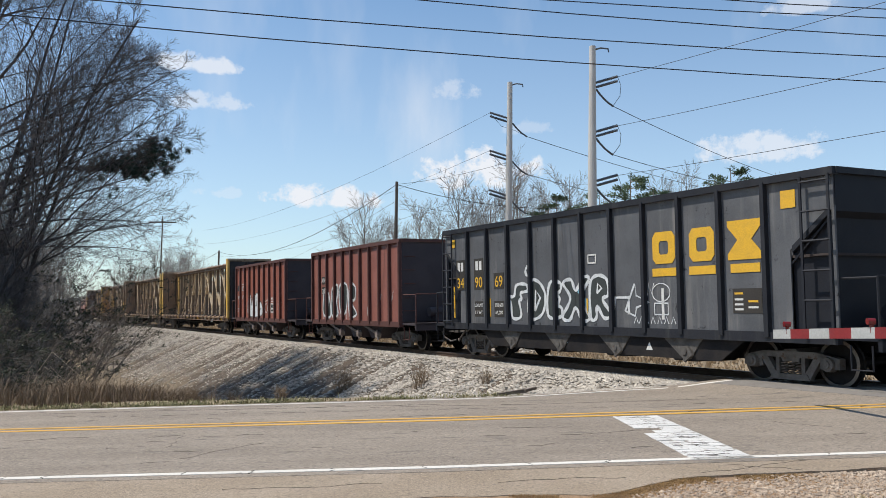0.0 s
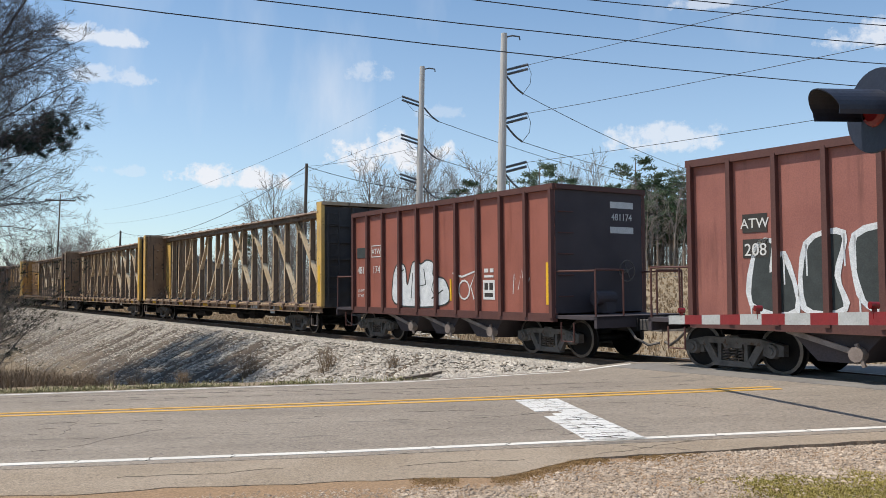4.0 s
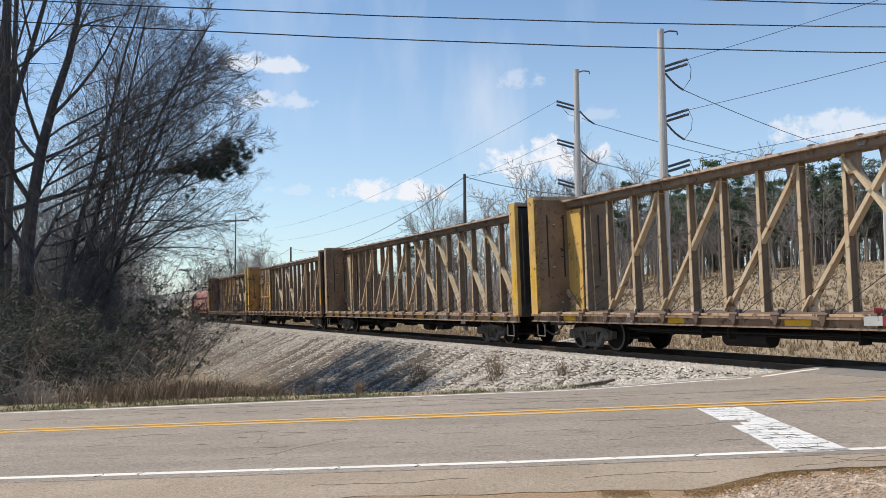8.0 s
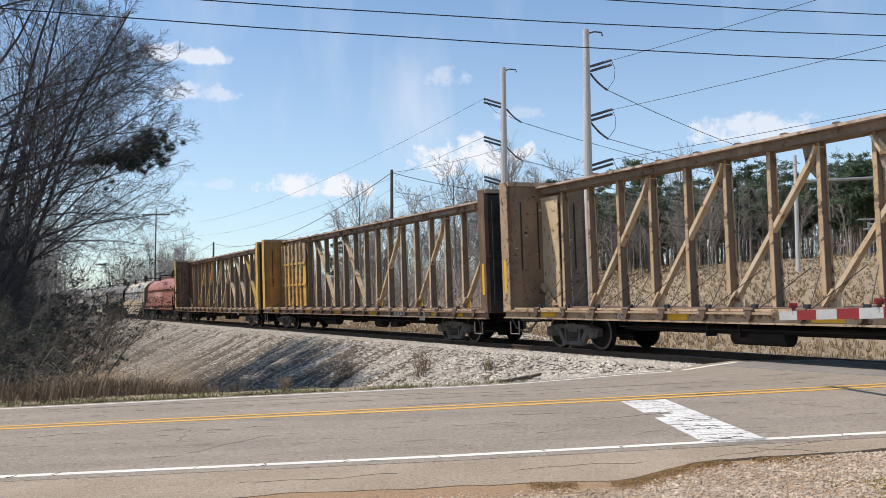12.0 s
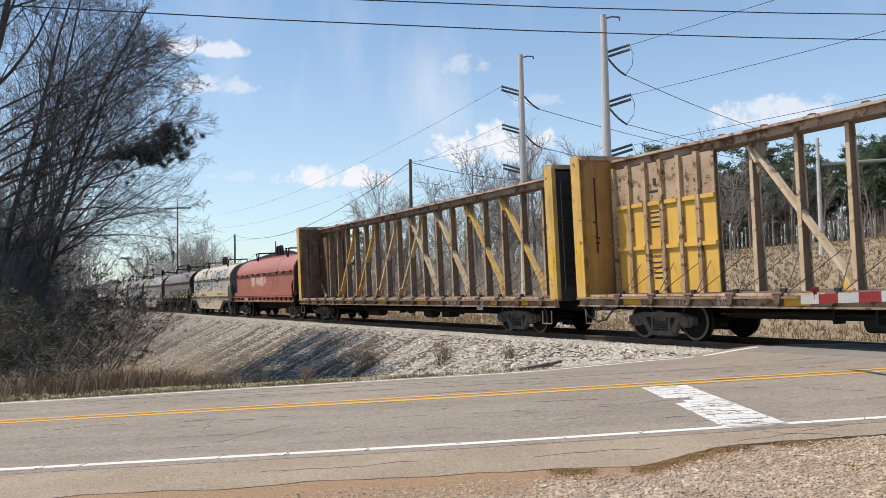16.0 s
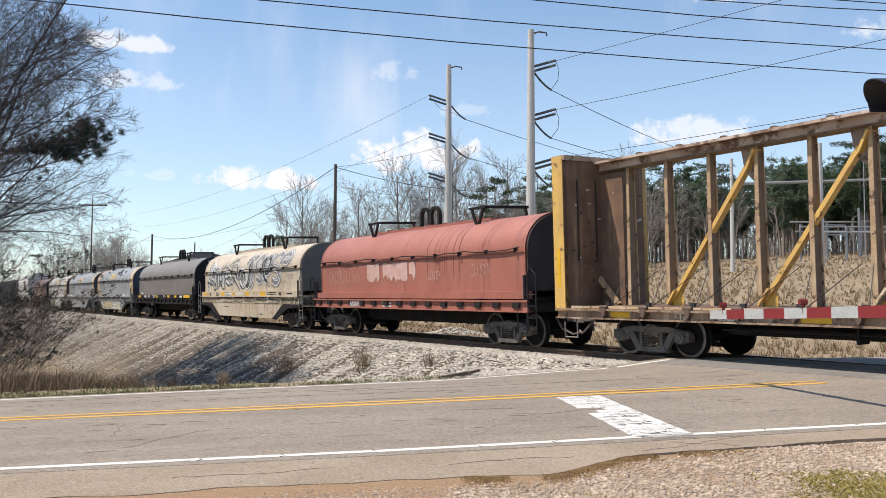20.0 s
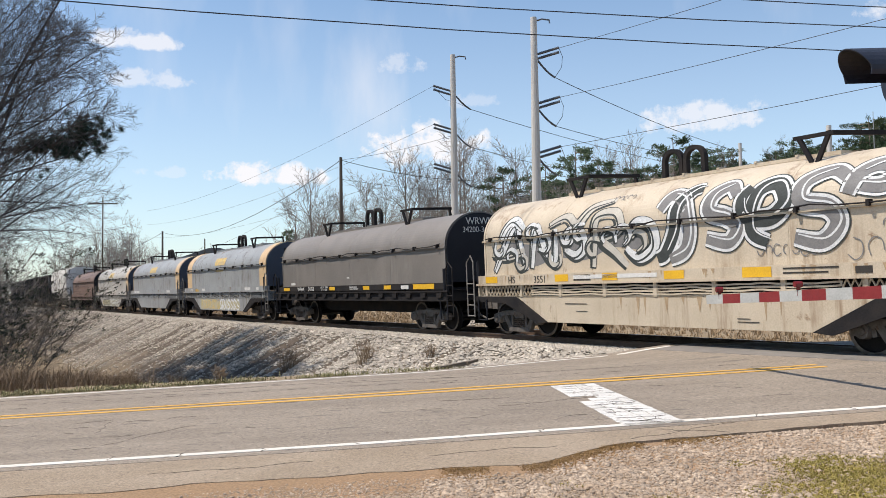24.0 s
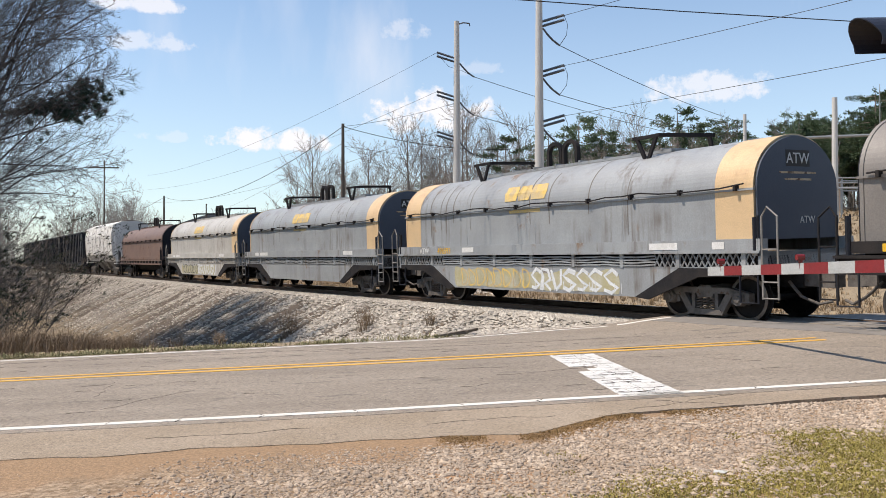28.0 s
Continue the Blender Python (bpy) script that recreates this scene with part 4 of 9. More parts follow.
# -- open-top hoppers --
def hopper(name, label, half, top, bottom, ribs, m_side, m_rib, m_end, trucks, coupled, bays=3, slope_end=False, group=""):
    car = thing(name, label, "railcar", group)
    w = 1.47
    for y0, y1 in ((-w, -w + 0.03), (w - 0.03, w)):
        if slope_end:
            sheet = Build().prism([(-half + 1.0, bottom), (half - 1.0, bottom), (half - 1.0, bottom + 1.55), (half - 0.02, top - 0.62), (half - 0.02, top), (-half + 0.02, top), (-half + 0.02, top - 0.62), (-half + 1.0, bottom + 1.55)], y0, y1)
        else:
            sheet = Build().box(-half, half, y0, y1, bottom, top)
        part("side_sheet", sheet, m_side, car)
        if slope_end:
            for s in (-1, 1):
                part("corner_post", Build().box(s * (half - 0.07), s * half, y0, y1, bottom - 0.1, top - 0.6), m_side, car)
    for s in (-1, 1):
        e = Build()
        if slope_end:
            e.hexa([(s * (half - 2.3), -w + 0.03, bottom + 0.1), (s * (half - 2.27), -w + 0.03, bottom + 0.1), (s * (half - 2.27), w - 0.03, bottom + 0.1), (s * (half - 2.3), w - 0.03, bottom + 0.1),
                    (s * (half - 0.06), -w + 0.03, top - 0.7), (s * half, -w + 0.03, top - 0.7), (s * half, w - 0.03, top - 0.7), (s * (half - 0.06), w - 0.03, top - 0.7)])
            e.box(s * (half - 0.05), s * half, -w + 0.03, w - 0.03, top - 0.7, top)
        else:
            e.box(s * half, s * (half - 0.05), -w, w, bottom, top)
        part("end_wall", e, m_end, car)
    for y in (-1, 1):
        part("top_chord", Build().box(-half - 0.04, half + 0.04, y * w - 0.09, y * w + 0.09, top - 0.04, top + 0.1), m_rib, car)
    for s in (-1, 1):
        part("top_chord", Build().box(s * half - 0.07, s * half + 0.07, -w, w, top - 0.02, top + 0.098), m_rib, car)
    reach = half - 1.55 if slope_end else half
    xs = [-reach + 2 * reach * i / ribs for i in range(ribs + 1)]
    for y in (-1, 1):
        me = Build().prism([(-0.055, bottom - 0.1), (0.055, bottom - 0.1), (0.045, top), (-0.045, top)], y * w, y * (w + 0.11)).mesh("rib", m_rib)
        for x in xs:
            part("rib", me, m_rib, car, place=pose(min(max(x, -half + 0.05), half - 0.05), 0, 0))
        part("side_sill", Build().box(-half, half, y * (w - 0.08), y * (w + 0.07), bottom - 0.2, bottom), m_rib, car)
    part("inner_floor", Build().box(-half + 0.06, half - 0.06, -w + 0.04, w - 0.04, top - 1.5, top - 1.45), M_INSIDE, car, "dark hollow inside of the car")
    # hopper bays with sloping chutes
    span = 2 * (trucks - 1.3)
    for i in range(bays):
        c = -span / 2 + span * (i + 0.5) / bays
        h = span / bays * 0.48
        wide = 1.4 if slope_end else 1.28
        ch = Build()
        for y in (-1, 1):
            ch.hexa([(c - 0.35, y * 0.3, 0.34), (c + 0.35, y * 0.3, 0.34), (c + 0.35, y * wide, 0.36), (c - 0.35, y * wide, 0.36),
                     (c - h, y * 0.3, bottom - 0.1), (c + h, y * 0.3, bottom - 0.1), (c + h, y * (wide + 0.04), bottom - 0.1), (c - h, y * (wide + 0.04), bottom - 0.1)])
        part("discharge_chute", ch, M_UNDER if m_side is M_HOPBLACK else m_end, car)
        arm = Build().beam((c - h * 0.9, -1.42, bottom - 0.18), (c + 0.38, -1.36, 0.55), 0.05, 0.09).tube((c + 0.42, -1.44, 0.52), (c + 0.42, -1.26, 0.52), 0.13, n=10)
        arm.beam((c + 0.42, -1.4, 0.7), (c + 0.55, -1.4, 0.32), 0.05, 0.06)
        if not slope_end:
            part("door_lock", arm, M_CHUTEARM, car, "grey steel door lock")
        if slope_end:
            gate = Build().prism([(c - 0.62, bottom - 0.2), (c + 0.55, bottom - 0.2), (c + 0.2, 0.42), (c + 0.02, 0.36)], -1.455, -1.43)
            gate.prism([(c - 0.1, 0.66), (c + 0.16, 0.7), (c + 0.3, 0.5), (c + 0.06, 0.34)], -1.52, -1.455).tube((c + 0.08, -1.54, 0.56), (c + 0.08, -1.45, 0.56), 0.07, n=10)
            part("chute_gate", gate, M_GATE, car, "grey dusty triangular chute gate")
    if slope_end:
        reach_ = trucks - 1.25
        part("skirt", Build().prism([(-reach_ - 0.5, bottom - 0.18), (reach_ + 0.5, bottom - 0.18), (reach_ - 0.2, 0.4), (-reach_ + 0.2, 0.4)], -1.43, -1.39), M_UNDER, car, "deep black side skirt")
        for s in (-1, 1):
            part("end_panel", Build().box(s * (half - 0.16), s * (half - 0.12), -w + 0.03, w - 0.03, bottom - 0.1, top - 0.62), m_end, car)
            for y in (-1, 1):
                # added black sheet that stands for the shadow inside the end recess
                part("recess_panel", Build().box(s * (half - 1.02), s * (half - 0.16), y * (w - 0.14), y * (w - 0.1), bottom - 0.1, top - 0.7), m_end, car)
                part("end_brace", Build().prism([(s * (half - 0.95), bottom + 1.5), (s * (half - 0.1), top - 0.72), (s * (half - 0.1), top - 0.6), (s * (half - 0.95), bottom + 1.62)], y * (w - 0.1), y * (w + 0.015)), m_rib, car)
    underframe(car, coupled / 2 - 0.7, trucks)
    for s in (-1, 1):
        deck = coupled / 2 - 0.75
        part("end_platform", Build().box(s * half, s * deck, -1.45, 1.45, bottom - 0.12, bottom - 0.04).box(s * (deck - 0.08), s * deck, -1.45, 1.45, bottom - 0.3, bottom - 0.04), m_end, car)
        for k in (-1, 1):
            rail = Build()
            for y in (1.42 * k, 0.55 * k):
                rail.tube((s * (deck - 0.06), y, bottom - 0.05), (s * (deck - 0.06), y, bottom + 1.0), 0.022, n=6)
            rail.tube((s * (deck - 0.06), 1.42 * k, bottom + 1.0), (s * (deck - 0.06), 0.55 * k, bottom + 1.0), 0.022, n=6)
            rail.tube((s * (half + 0.02), 1.42 * k, bottom + 0.98), (s * (deck - 0.06), 1.42 * k, bottom + 0.98), 0.022, n=6)
            part("handrail", rail, m_rib, car)
        lad = Build()
        if slope_end:
            grab_irons(lad, s * (half - 0.34), -w - 0.12, bottom + 0.05, top - 0.12, 0.6, 6, 0.022)
        else:
            for i in range(5):
                z = bottom + 0.4 + i * 0.5
                lad.tube((s * (half + 0.05), -w + 0.08, z), (s * (half + 0.05), -w + 0.55, z), 0.016, n=5)
        if slope_end:
            part("ladder", lad, m_rib, car)
        else:
            pieces("rung", lad, m_rib, car)
        step = Build().path([(s * (half + 0.2), -1.46, bottom - 0.2), (s * (half + 0.2), -1.46, 0.42), (s * (half + 0.62), -1.46, 0.42), (s * (half + 0.62), -1.46, bottom - 0.2)], 0.02, 5)
        part("sill_step", step, m_rib, car)
    # brake wheel and cylinder on the front end
    bw = Build()
    for i in range(16):
        a0, a1 = 2 * math.pi * i / 16, 2 * math.pi * (i + 1) / 16
        bw.tube((half + 0.16, 0.75 + 0.26 * math.cos(a0), bottom + 1.0 + 0.26 * math.sin(a0)), (half + 0.16, 0.75 + 0.26 * math.cos(a1), bottom + 1.0 + 0.26 * math.sin(a1)), 0.016, n=5, caps=False)
    for a in (0.4, 2.0, 3.6, 5.2):
        bw.tube((half + 0.16, 0.75, bottom + 1.0), (half + 0.16, 0.75 + 0.26 * math.cos(a), bottom + 1.0 + 0.26 * math.sin(a)), 0.012, n=5)
    bw.tube((half, 0.75, bottom + 1.0), (half + 0.18, 0.75, bottom + 1.0), 0.05, n=8)
    part("brake_wheel", bw, M_TRUCK, car)
    part("brake_cylinder", Build().tube((half + 0.3, -0.5, bottom + 0.35), (half + 0.3, 0.1, bottom + 0.35), 0.17, n=14).box(half + 0.05, half + 0.5, -0.3, 0.0, bottom, bottom + 0.25), m_end, car)
    return car


M_CHUTEARM = material("door_lock_steel", (0.30, 0.25, 0.22), (0.18, 0.14, 0.12), 0.7, 0.0, scale=4)
M_GATE = material("chute_gate_steel", (0.15, 0.14, 0.13), (0.06, 0.055, 0.052), 0.75, scale=4, rust=(0.11, 0.065, 0.04), rust_scale=7, rust_at=0.6, sheen=0.25)


def black_hopper(name="open_top_hopper", deco=True):
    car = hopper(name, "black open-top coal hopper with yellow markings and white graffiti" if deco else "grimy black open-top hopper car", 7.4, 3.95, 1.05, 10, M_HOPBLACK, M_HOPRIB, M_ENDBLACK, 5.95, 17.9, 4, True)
    if not deco:
        return car
    y = -1.476
    # three large yellow shapes with bars beneath, in place of the company's mark
    for x, h in ((2.97, 0), (4.13, 1), (5.3, 2)):
        b = Build()
        o = [(-0.36, 2.62), (-0.26, 2.5), (0.26, 2.5), (0.36, 2.62), (0.36, 3.1), (0.26, 3.22), (-0.26, 3.22), (-0.36, 3.1)] if h < 2 else \
            [(-0.44, 2.48), (0.44, 2.48), (0.44, 2.6), (0.18, 2.88), (0.44, 3.16), (0.44, 3.28), (-0.44, 3.28), (-0.44, 3.16), (-0.18, 2.88), (-0.44, 2.6)]
        if h < 2:
            k = len(o)
            inner = [(0.42 * a, 2.86 + 0.42 * (c - 2.86)) for a, c in o]
            v = [(x + a, yy, c) for yy in (y - 0.006, y + 0.002) for a, c in o + inner]
            b.add(v, [(i, (i + 1) % k, k + (i + 1) % k, k + i) for i in range(k)] + [(2 * k + i, i, (i + 1) % k, 2 * k + (i + 1) % k) for i in range(k)] + [(k + i, 3 * k + i, 3 * k + (i + 1) % k, k + (i + 1) % k) for i in range(k)])
        else:
            b.prism([(x + a, c) for a, c in o], y - 0.006, y + 0.002)
        b.box(x - 0.38, x + 0.38, y - 0.006, y + 0.002, 2.22, 2.4)
        part("mark", b, M_INKY, car, "large yellow painted mark")
    part("mark", Build().box(6.22, 6.56, y - 0.006, y + 0.002, 3.4, 3.74), M_INKY, car, "yellow square")
    part("mark", Build().box(-7.0, -6.72, y - 0.006, y + 0.002, 3.46, 3.72), M_INKY, car, "yellow square")
    bars(car, M_INKK, [(-6.66, -6.1, 2.08, 3.04), (-5.52, -4.96, 2.08, 3.04), (-4.36, -3.8, 2.08, 2.56), (-5.5, -5.0, 1.25, 1.72), (-4.34, -3.8, 1.25, 1.72), (4.95, 5.7, 1.4, 1.9)], y + 0.001, "black painted-out plate")
    for w_, x in (("34", -6.38), ("90", -5.24), ("69", -4.07)):
        lettering(w_, 0.46, M_INKY, car, x, y - 0.006, 2.15)
    for w_, x, z_ in (("LD LMT", -5.25, 1.55), ("LT WT", -5.25, 1.33), ("198,600", -4.07, 1.55), ("64,200", -4.07, 1.33)):
        lettering(w_, 0.15, M_INK, car, x, y - 0.006, z_)
    bars(car, M_INK, [(x0, x0 + 0.15, 2.68, 2.96) for x0 in (-6.56, -6.35, -5.42, -5.21)], y - 0.002, "white painted letters worn to bars")
    bars(car, M_INK, [(5.0, 5.22, 1.66 - k * 0.1, 1.7 - k * 0.1) for k in range(3)] + [(5.35, 5.6, 1.5, 1.54)], y)
    bars(car, M_INKY, [(5.0, 5.22, 1.78, 1.82), (5.35, 5.6, 1.62, 1.66)], y)
    bars(car, M_SAFETY, [(5.72, 5.79, 1.3, 2.3), (-6.84, -6.76, 1.2, 2.2), (-4.6, -4.54, 1.25, 1.8), (0.12, 0.18, 1.35, 1.75)], y - 0.002, "yellow reflective strip")
    bars(car, M_INK, [(2.86, 2.94, 1.25, 1.95), (0.2, 0.55, 2.62, 2.66), (0.2, 0.55, 2.82, 2.86), (0.2, 0.24, 2.62, 2.86), (0.51, 0.55, 2.62, 2.86)], y - 0.002, "white stencil frame")
    # sprayed graffiti: white outlines round dark shapes
    white, dark, blue = Build(), Build(), Build()
    shapes = [[(-3.0, 1.25), (-3.1, 1.8), (-3.3, 1.85), (-3.25, 2.0), (-2.9, 2.02), (-2.75, 2.4), (-2.2, 2.42), (-2.1, 2.2), (-2.5, 2.12), (-2.45, 1.9), (-2.6, 1.85), (-2.5, 1.3)],
              [(-2.05, 1.3), (-1.95, 2.45), (-1.5, 2.5), (-1.15, 2.1), (-1.2, 1.55), (-1.55, 1.25)],
              [(-1.0, 1.35), (-0.9, 2.4), (-0.35, 2.42), (-0.35, 2.15), (-0.65, 2.05), (-0.4, 1.95), (-0.45, 1.75), (-0.7, 1.7), (-0.3, 1.6), (-0.35, 1.3)],
              [(-0.25, 1.3), (0.15, 1.9), (-0.2, 2.4), (0.2, 2.5), (0.42, 2.15), (0.75, 2.55), (1.05, 2.5), (0.65, 1.9), (1.05, 1.3), (0.7, 1.2), (0.4, 1.6), (0.1, 1.2)],
              [(1.1, 1.3), (1.1, 2.35), (1.45, 2.6), (1.85, 2.45), (1.9, 2.0), (1.65, 1.85), (2.0, 1.4), (1.7, 1.28), (1.4, 1.65), (1.35, 1.28)]]
    for s in shapes:
        stroke(white, rounded(s, 5), 0.11, y - 0.006, True)
        blob(dark, s, y - 0.003, 5)
    stroke(white, [(-2.05, 2.55), (-2.05, 2.72)], 0.05, y - 0.006)
    stroke(white, [(-2.05 + 0.16 * math.cos(a), 2.88 + 0.16 * math.sin(a)) for a in np.linspace(0, 6.283, 14)], 0.11, y - 0.006)
    stroke(white, [(2.1, 1.35), (2.2, 1.9), (2.75, 1.9), (2.75, 1.4)], 0.09, y - 0.006)
    stroke(white, [(2.6, 1.5), (3.0, 2.3), (3.05, 1.95), (3.55, 1.75), (3.05, 1.6), (3.0, 1.35), (2.6, 1.5)], 0.06, y - 0.006)
    stroke(white, [(-1.7, 1.5), (-1.65, 2.2), (-1.4, 1.95), (-1.7, 1.5)], 0.09, y - 0.006)
    stroke(white, [(1.4, 2.05), (1.45, 2.35), (1.62, 2.2), (1.4, 2.05)], 0.07, y - 0.006)
    for x in (2.95, 3.15, 3.35, 3.6, 3.85, 4.1, 4.35):
        stroke(white, [(x, 1.14), (x + 0.08, 1.34), (x + 0.16, 1.14)], 0.03, y - 0.006)
    stroke(white, [(3.5, 1.95), (3.55, 2.3), (3.65, 2.0), (3.75, 2.3)], 0.03, y - 0.006)
    stroke(white, [(4.0 + 0.33 * math.cos(a) , 2.02 + 0.26 * math.sin(a)) for a in np.linspace(0, 6.283, 16)], 0.03, y - 0.006)
    stroke(white, [(3.75, 1.4), (3.75, 1.72), (4.25, 1.72), (4.25, 1.4), (3.75, 1.4)], 0.04, y - 0.006)
    blob(blue, [(0.5, 2.3), (0.75, 2.5), (0.55, 2.05)], y - 0.005, 3)
    blob(blue, [(0.75, 1.75), (1.0, 1.4), (0.9, 1.9)], y - 0.005, 3)
    for b in (white, dark, blue):
        b.v = [(0.883 * (p[0] + 3.3) - 3.6, p[1], 1.2 + 0.8 * (p[2] - 1.2)) for p in b.v]
    pieces("graffiti", dark, M_SPRAYK, car, "dark sprayed graffiti fill")
    pieces("graffiti", white, M_SPRAYW, car, "white sprayed graffiti outlines")
    pieces("graffiti", blue, M_SPRAYB, car, "blue sprayed graffiti accents")
    part("marking", Build().prism([(-1.0, 0.6), (-0.78, 0.6), (-0.89, 0.78)], -1.436, -1.43), M_INK, car, "white triangle stencil")
    part("marking", Build().prism([(2.25, 0.55), (2.47, 0.55), (2.36, 0.73)], -1.436, -1.43), M_INK, car, "white triangle stencil")
    return car


def red_hopper(kind):
    old = kind == 0
    side = M_HOPBROWN if old else M_HOPRED
    car = hopper("open_top_hopper", "dark brown-red open-top hopper with dripping white graffiti" if old else "brick-red open-top hopper with white and grey graffiti", 4.8 if old else 4.95, 4.0, 1.05, 10,
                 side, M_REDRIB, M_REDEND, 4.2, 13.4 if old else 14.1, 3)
    y, half = -1.478, 4.8 if old else 4.95
    p = 2 * half / 10
    b, g = Build(), Build()
    if old:
        for s in ([(-3.75, 1.3), (-3.65, 2.3), (-3.35, 2.4), (-3.4, 1.9), (-3.2, 2.2), (-3.0, 1.2)], [(-2.9, 1.25), (-2.85, 2.35), (-2.3, 2.5), (-2.4, 1.8), (-2.3, 1.25)],
                  [(-2.15, 2.45), (-2.1, 1.5), (-1.85, 1.25), (-1.5, 1.5), (-1.45, 2.5)], [(-1.25, 1.25), (-1.2, 2.5), (-0.7, 2.4), (-0.75, 1.9), (-1.1, 1.8), (-0.6, 1.3)]):
            s = [(1.25 * (a + 3.75) - 3.45, c + 0.02) for a, c in s]
            blob(g, s, y - 0.002, 4)
            stroke(b, rounded(s, 4), 0.1, y - 0.004, True)
            for _ in range(3):
                q = s[int(abs(s[0][0] * 7 + _ * 2)) % len(s)]
                stroke(b, [(q[0], q[1]), (q[0] + 0.01, max(1.08, q[1] - 0.55))], 0.03, y - 0.004)
        bars(car, M_INKK, [(-3.6, -3.08, 2.62, 2.96), (-3.6, -3.05, 2.16, 2.5)], y, "black painted-out plate")
        lettering("ATW", 0.26, M_INK, car, -3.34, y - 0.006, 2.7)
        lettering("208", 0.32, M_INK, car, -3.33, y - 0.006, 2.2)
        bars(car, M_INK, [(1.6, 1.95, 1.25, 1.3), (1.6, 1.95, 1.55, 1.6), (1.6, 1.64, 1.25, 1.6), (1.91, 1.95, 1.25, 1.6), (1.65, 1.9, 1.75, 1.8), (1.65, 1.9, 1.9, 1.95)], y)
        stroke(b, [(2.6, 1.7), (2.75, 2.1), (2.9, 1.8), (3.0, 2.1)], 0.03, y - 0.004)
        stroke(b, [(3.7, 1.75), (3.85, 2.2), (4.0, 1.8), (4.1, 2.2)], 0.03, y - 0.004)
        pieces("graffiti", g, M_SPRAYK, car, "dark sprayed graffiti shade")
        pieces("graffiti", b, M_SPRAYW, car, "white dripping sprayed graffiti")
    else:
        bars(car, M_INK, [(-3.77, -3.17, 2.97, 3.0), (-3.77, -3.17, 2.62, 2.65), (-3.77, -3.74, 2.65, 2.97), (-3.2, -3.17, 2.65, 2.97)], y, "white stencil frame")
        lettering("ATW", 0.25, M_INK, car, -3.47, y - 0.004, 2.72)
        for w_, x, z_ in (("LD LMT", -4.455, 1.52), ("LT WT", -4.455, 1.36)):
            lettering(w_, 0.13, M_INK, car, x, y - 0.004, z_)
        t = lettering("481174", 0.24, M_INK, car, 0, 0, 0, "white lettering on the end wall")
        t.matrix_basis = pose(half + 0.004, 0.75, 3.3, 90, 0, 90)
        for z0 in (2.98, 3.6):
            part("marking", Build().box(half + 0.002, half + 0.006, 0.35, 1.15, z0, z0 + 0.16), M_INK, car, "white letters worn to a bar")
        bars(car, M_SPRAYK, [(-4.73, -4.17, 2.62, 2.95)], y, "dark painted-out patch")
        lettering("481", 0.32, M_INK, car, -4.455, y - 0.004, 2.12)
        lettering("174", 0.32, M_INK, car, -3.465, y - 0.004, 2.12)
        bars(car, M_INK, [(2.15, 2.65, 1.35, 1.85), (2.2, 2.38, 2.05, 2.15), (2.45, 2.6, 2.05, 2.15), (2.2, 2.6, 1.92, 1.98)], y)
        bars(car, M_INKK, [(2.22, 2.37, 1.6, 1.78), (2.43, 2.58, 1.6, 1.78), (2.22, 2.58, 1.42, 1.52)], y - 0.004, "black stencil plate")
        body = [(-2.35, 1.2), (-2.45, 1.9), (-2.2, 2.35), (-1.75, 2.3), (-1.6, 1.75), (-1.3, 2.4), (-0.85, 2.35), (-0.55, 2.45), (-0.2, 2.35), (-0.2, 2.0), (0.35, 1.9), (0.6, 1.5), (0.4, 1.2), (-0.8, 1.1)]
        blob(g, body, y - 0.002, 5)
        stroke(b, rounded(body, 5), 0.045, y - 0.005, True)
        for s in ([(-2.1, 1.3), (-2.1, 2.1), (-1.8, 2.2)], [(-1.4, 1.35), (-1.3, 2.1)], [(-0.9, 1.2), (-1.0, 1.7), (-0.6, 1.75), (-0.7, 2.2)], [(0.0, 1.3), (-0.3, 1.6), (-0.1, 2.1)], [(-0.3, 1.35), (0.3, 1.6)]):
            stroke(b, s, 0.04, y - 0.005)
        tag = Build()
        stroke(tag, [(0.75, 2.05), (1.2, 1.95), (1.85, 2.1), (1.6, 1.7), (1.75, 1.35)], 0.05, y - 0.004)
        stroke(tag, [(1.3 + 0.25 * math.cos(a), 1.6 + 0.25 * math.sin(a)) for a in np.linspace(0, 6.283, 14)], 0.05, y - 0.004)
        stroke(tag, [(3.4, 1.5), (3.45, 2.0), (3.6, 1.6), (3.75, 2.1), (3.85, 1.5), (4.05, 1.9)], 0.03, y - 0.004)
        pieces("graffiti", g, M_SPRAYW, car, "pale grey sprayed graffiti fill")
        pieces("graffiti", b, M_SPRAYK, car, "dark sprayed graffiti outline")
        pieces("graffiti", tag, M_INK, car, "thin white sprayed tag")
    bars(car, M_SAFETY, [(half - 0.3, half - 0.14, 1.25, 2.25), (0.62, 0.7, 1.3, 1.9)] if not old else [(half - 0.3, half - 0.14, 1.2, 2.0)], y - 0.002, "yellow reflective strip")
    return car


M_WINCH = material("winch_steel", (0.11, 0.075, 0.055), (0.17, 0.10, 0.065), 0.8, scale=5)


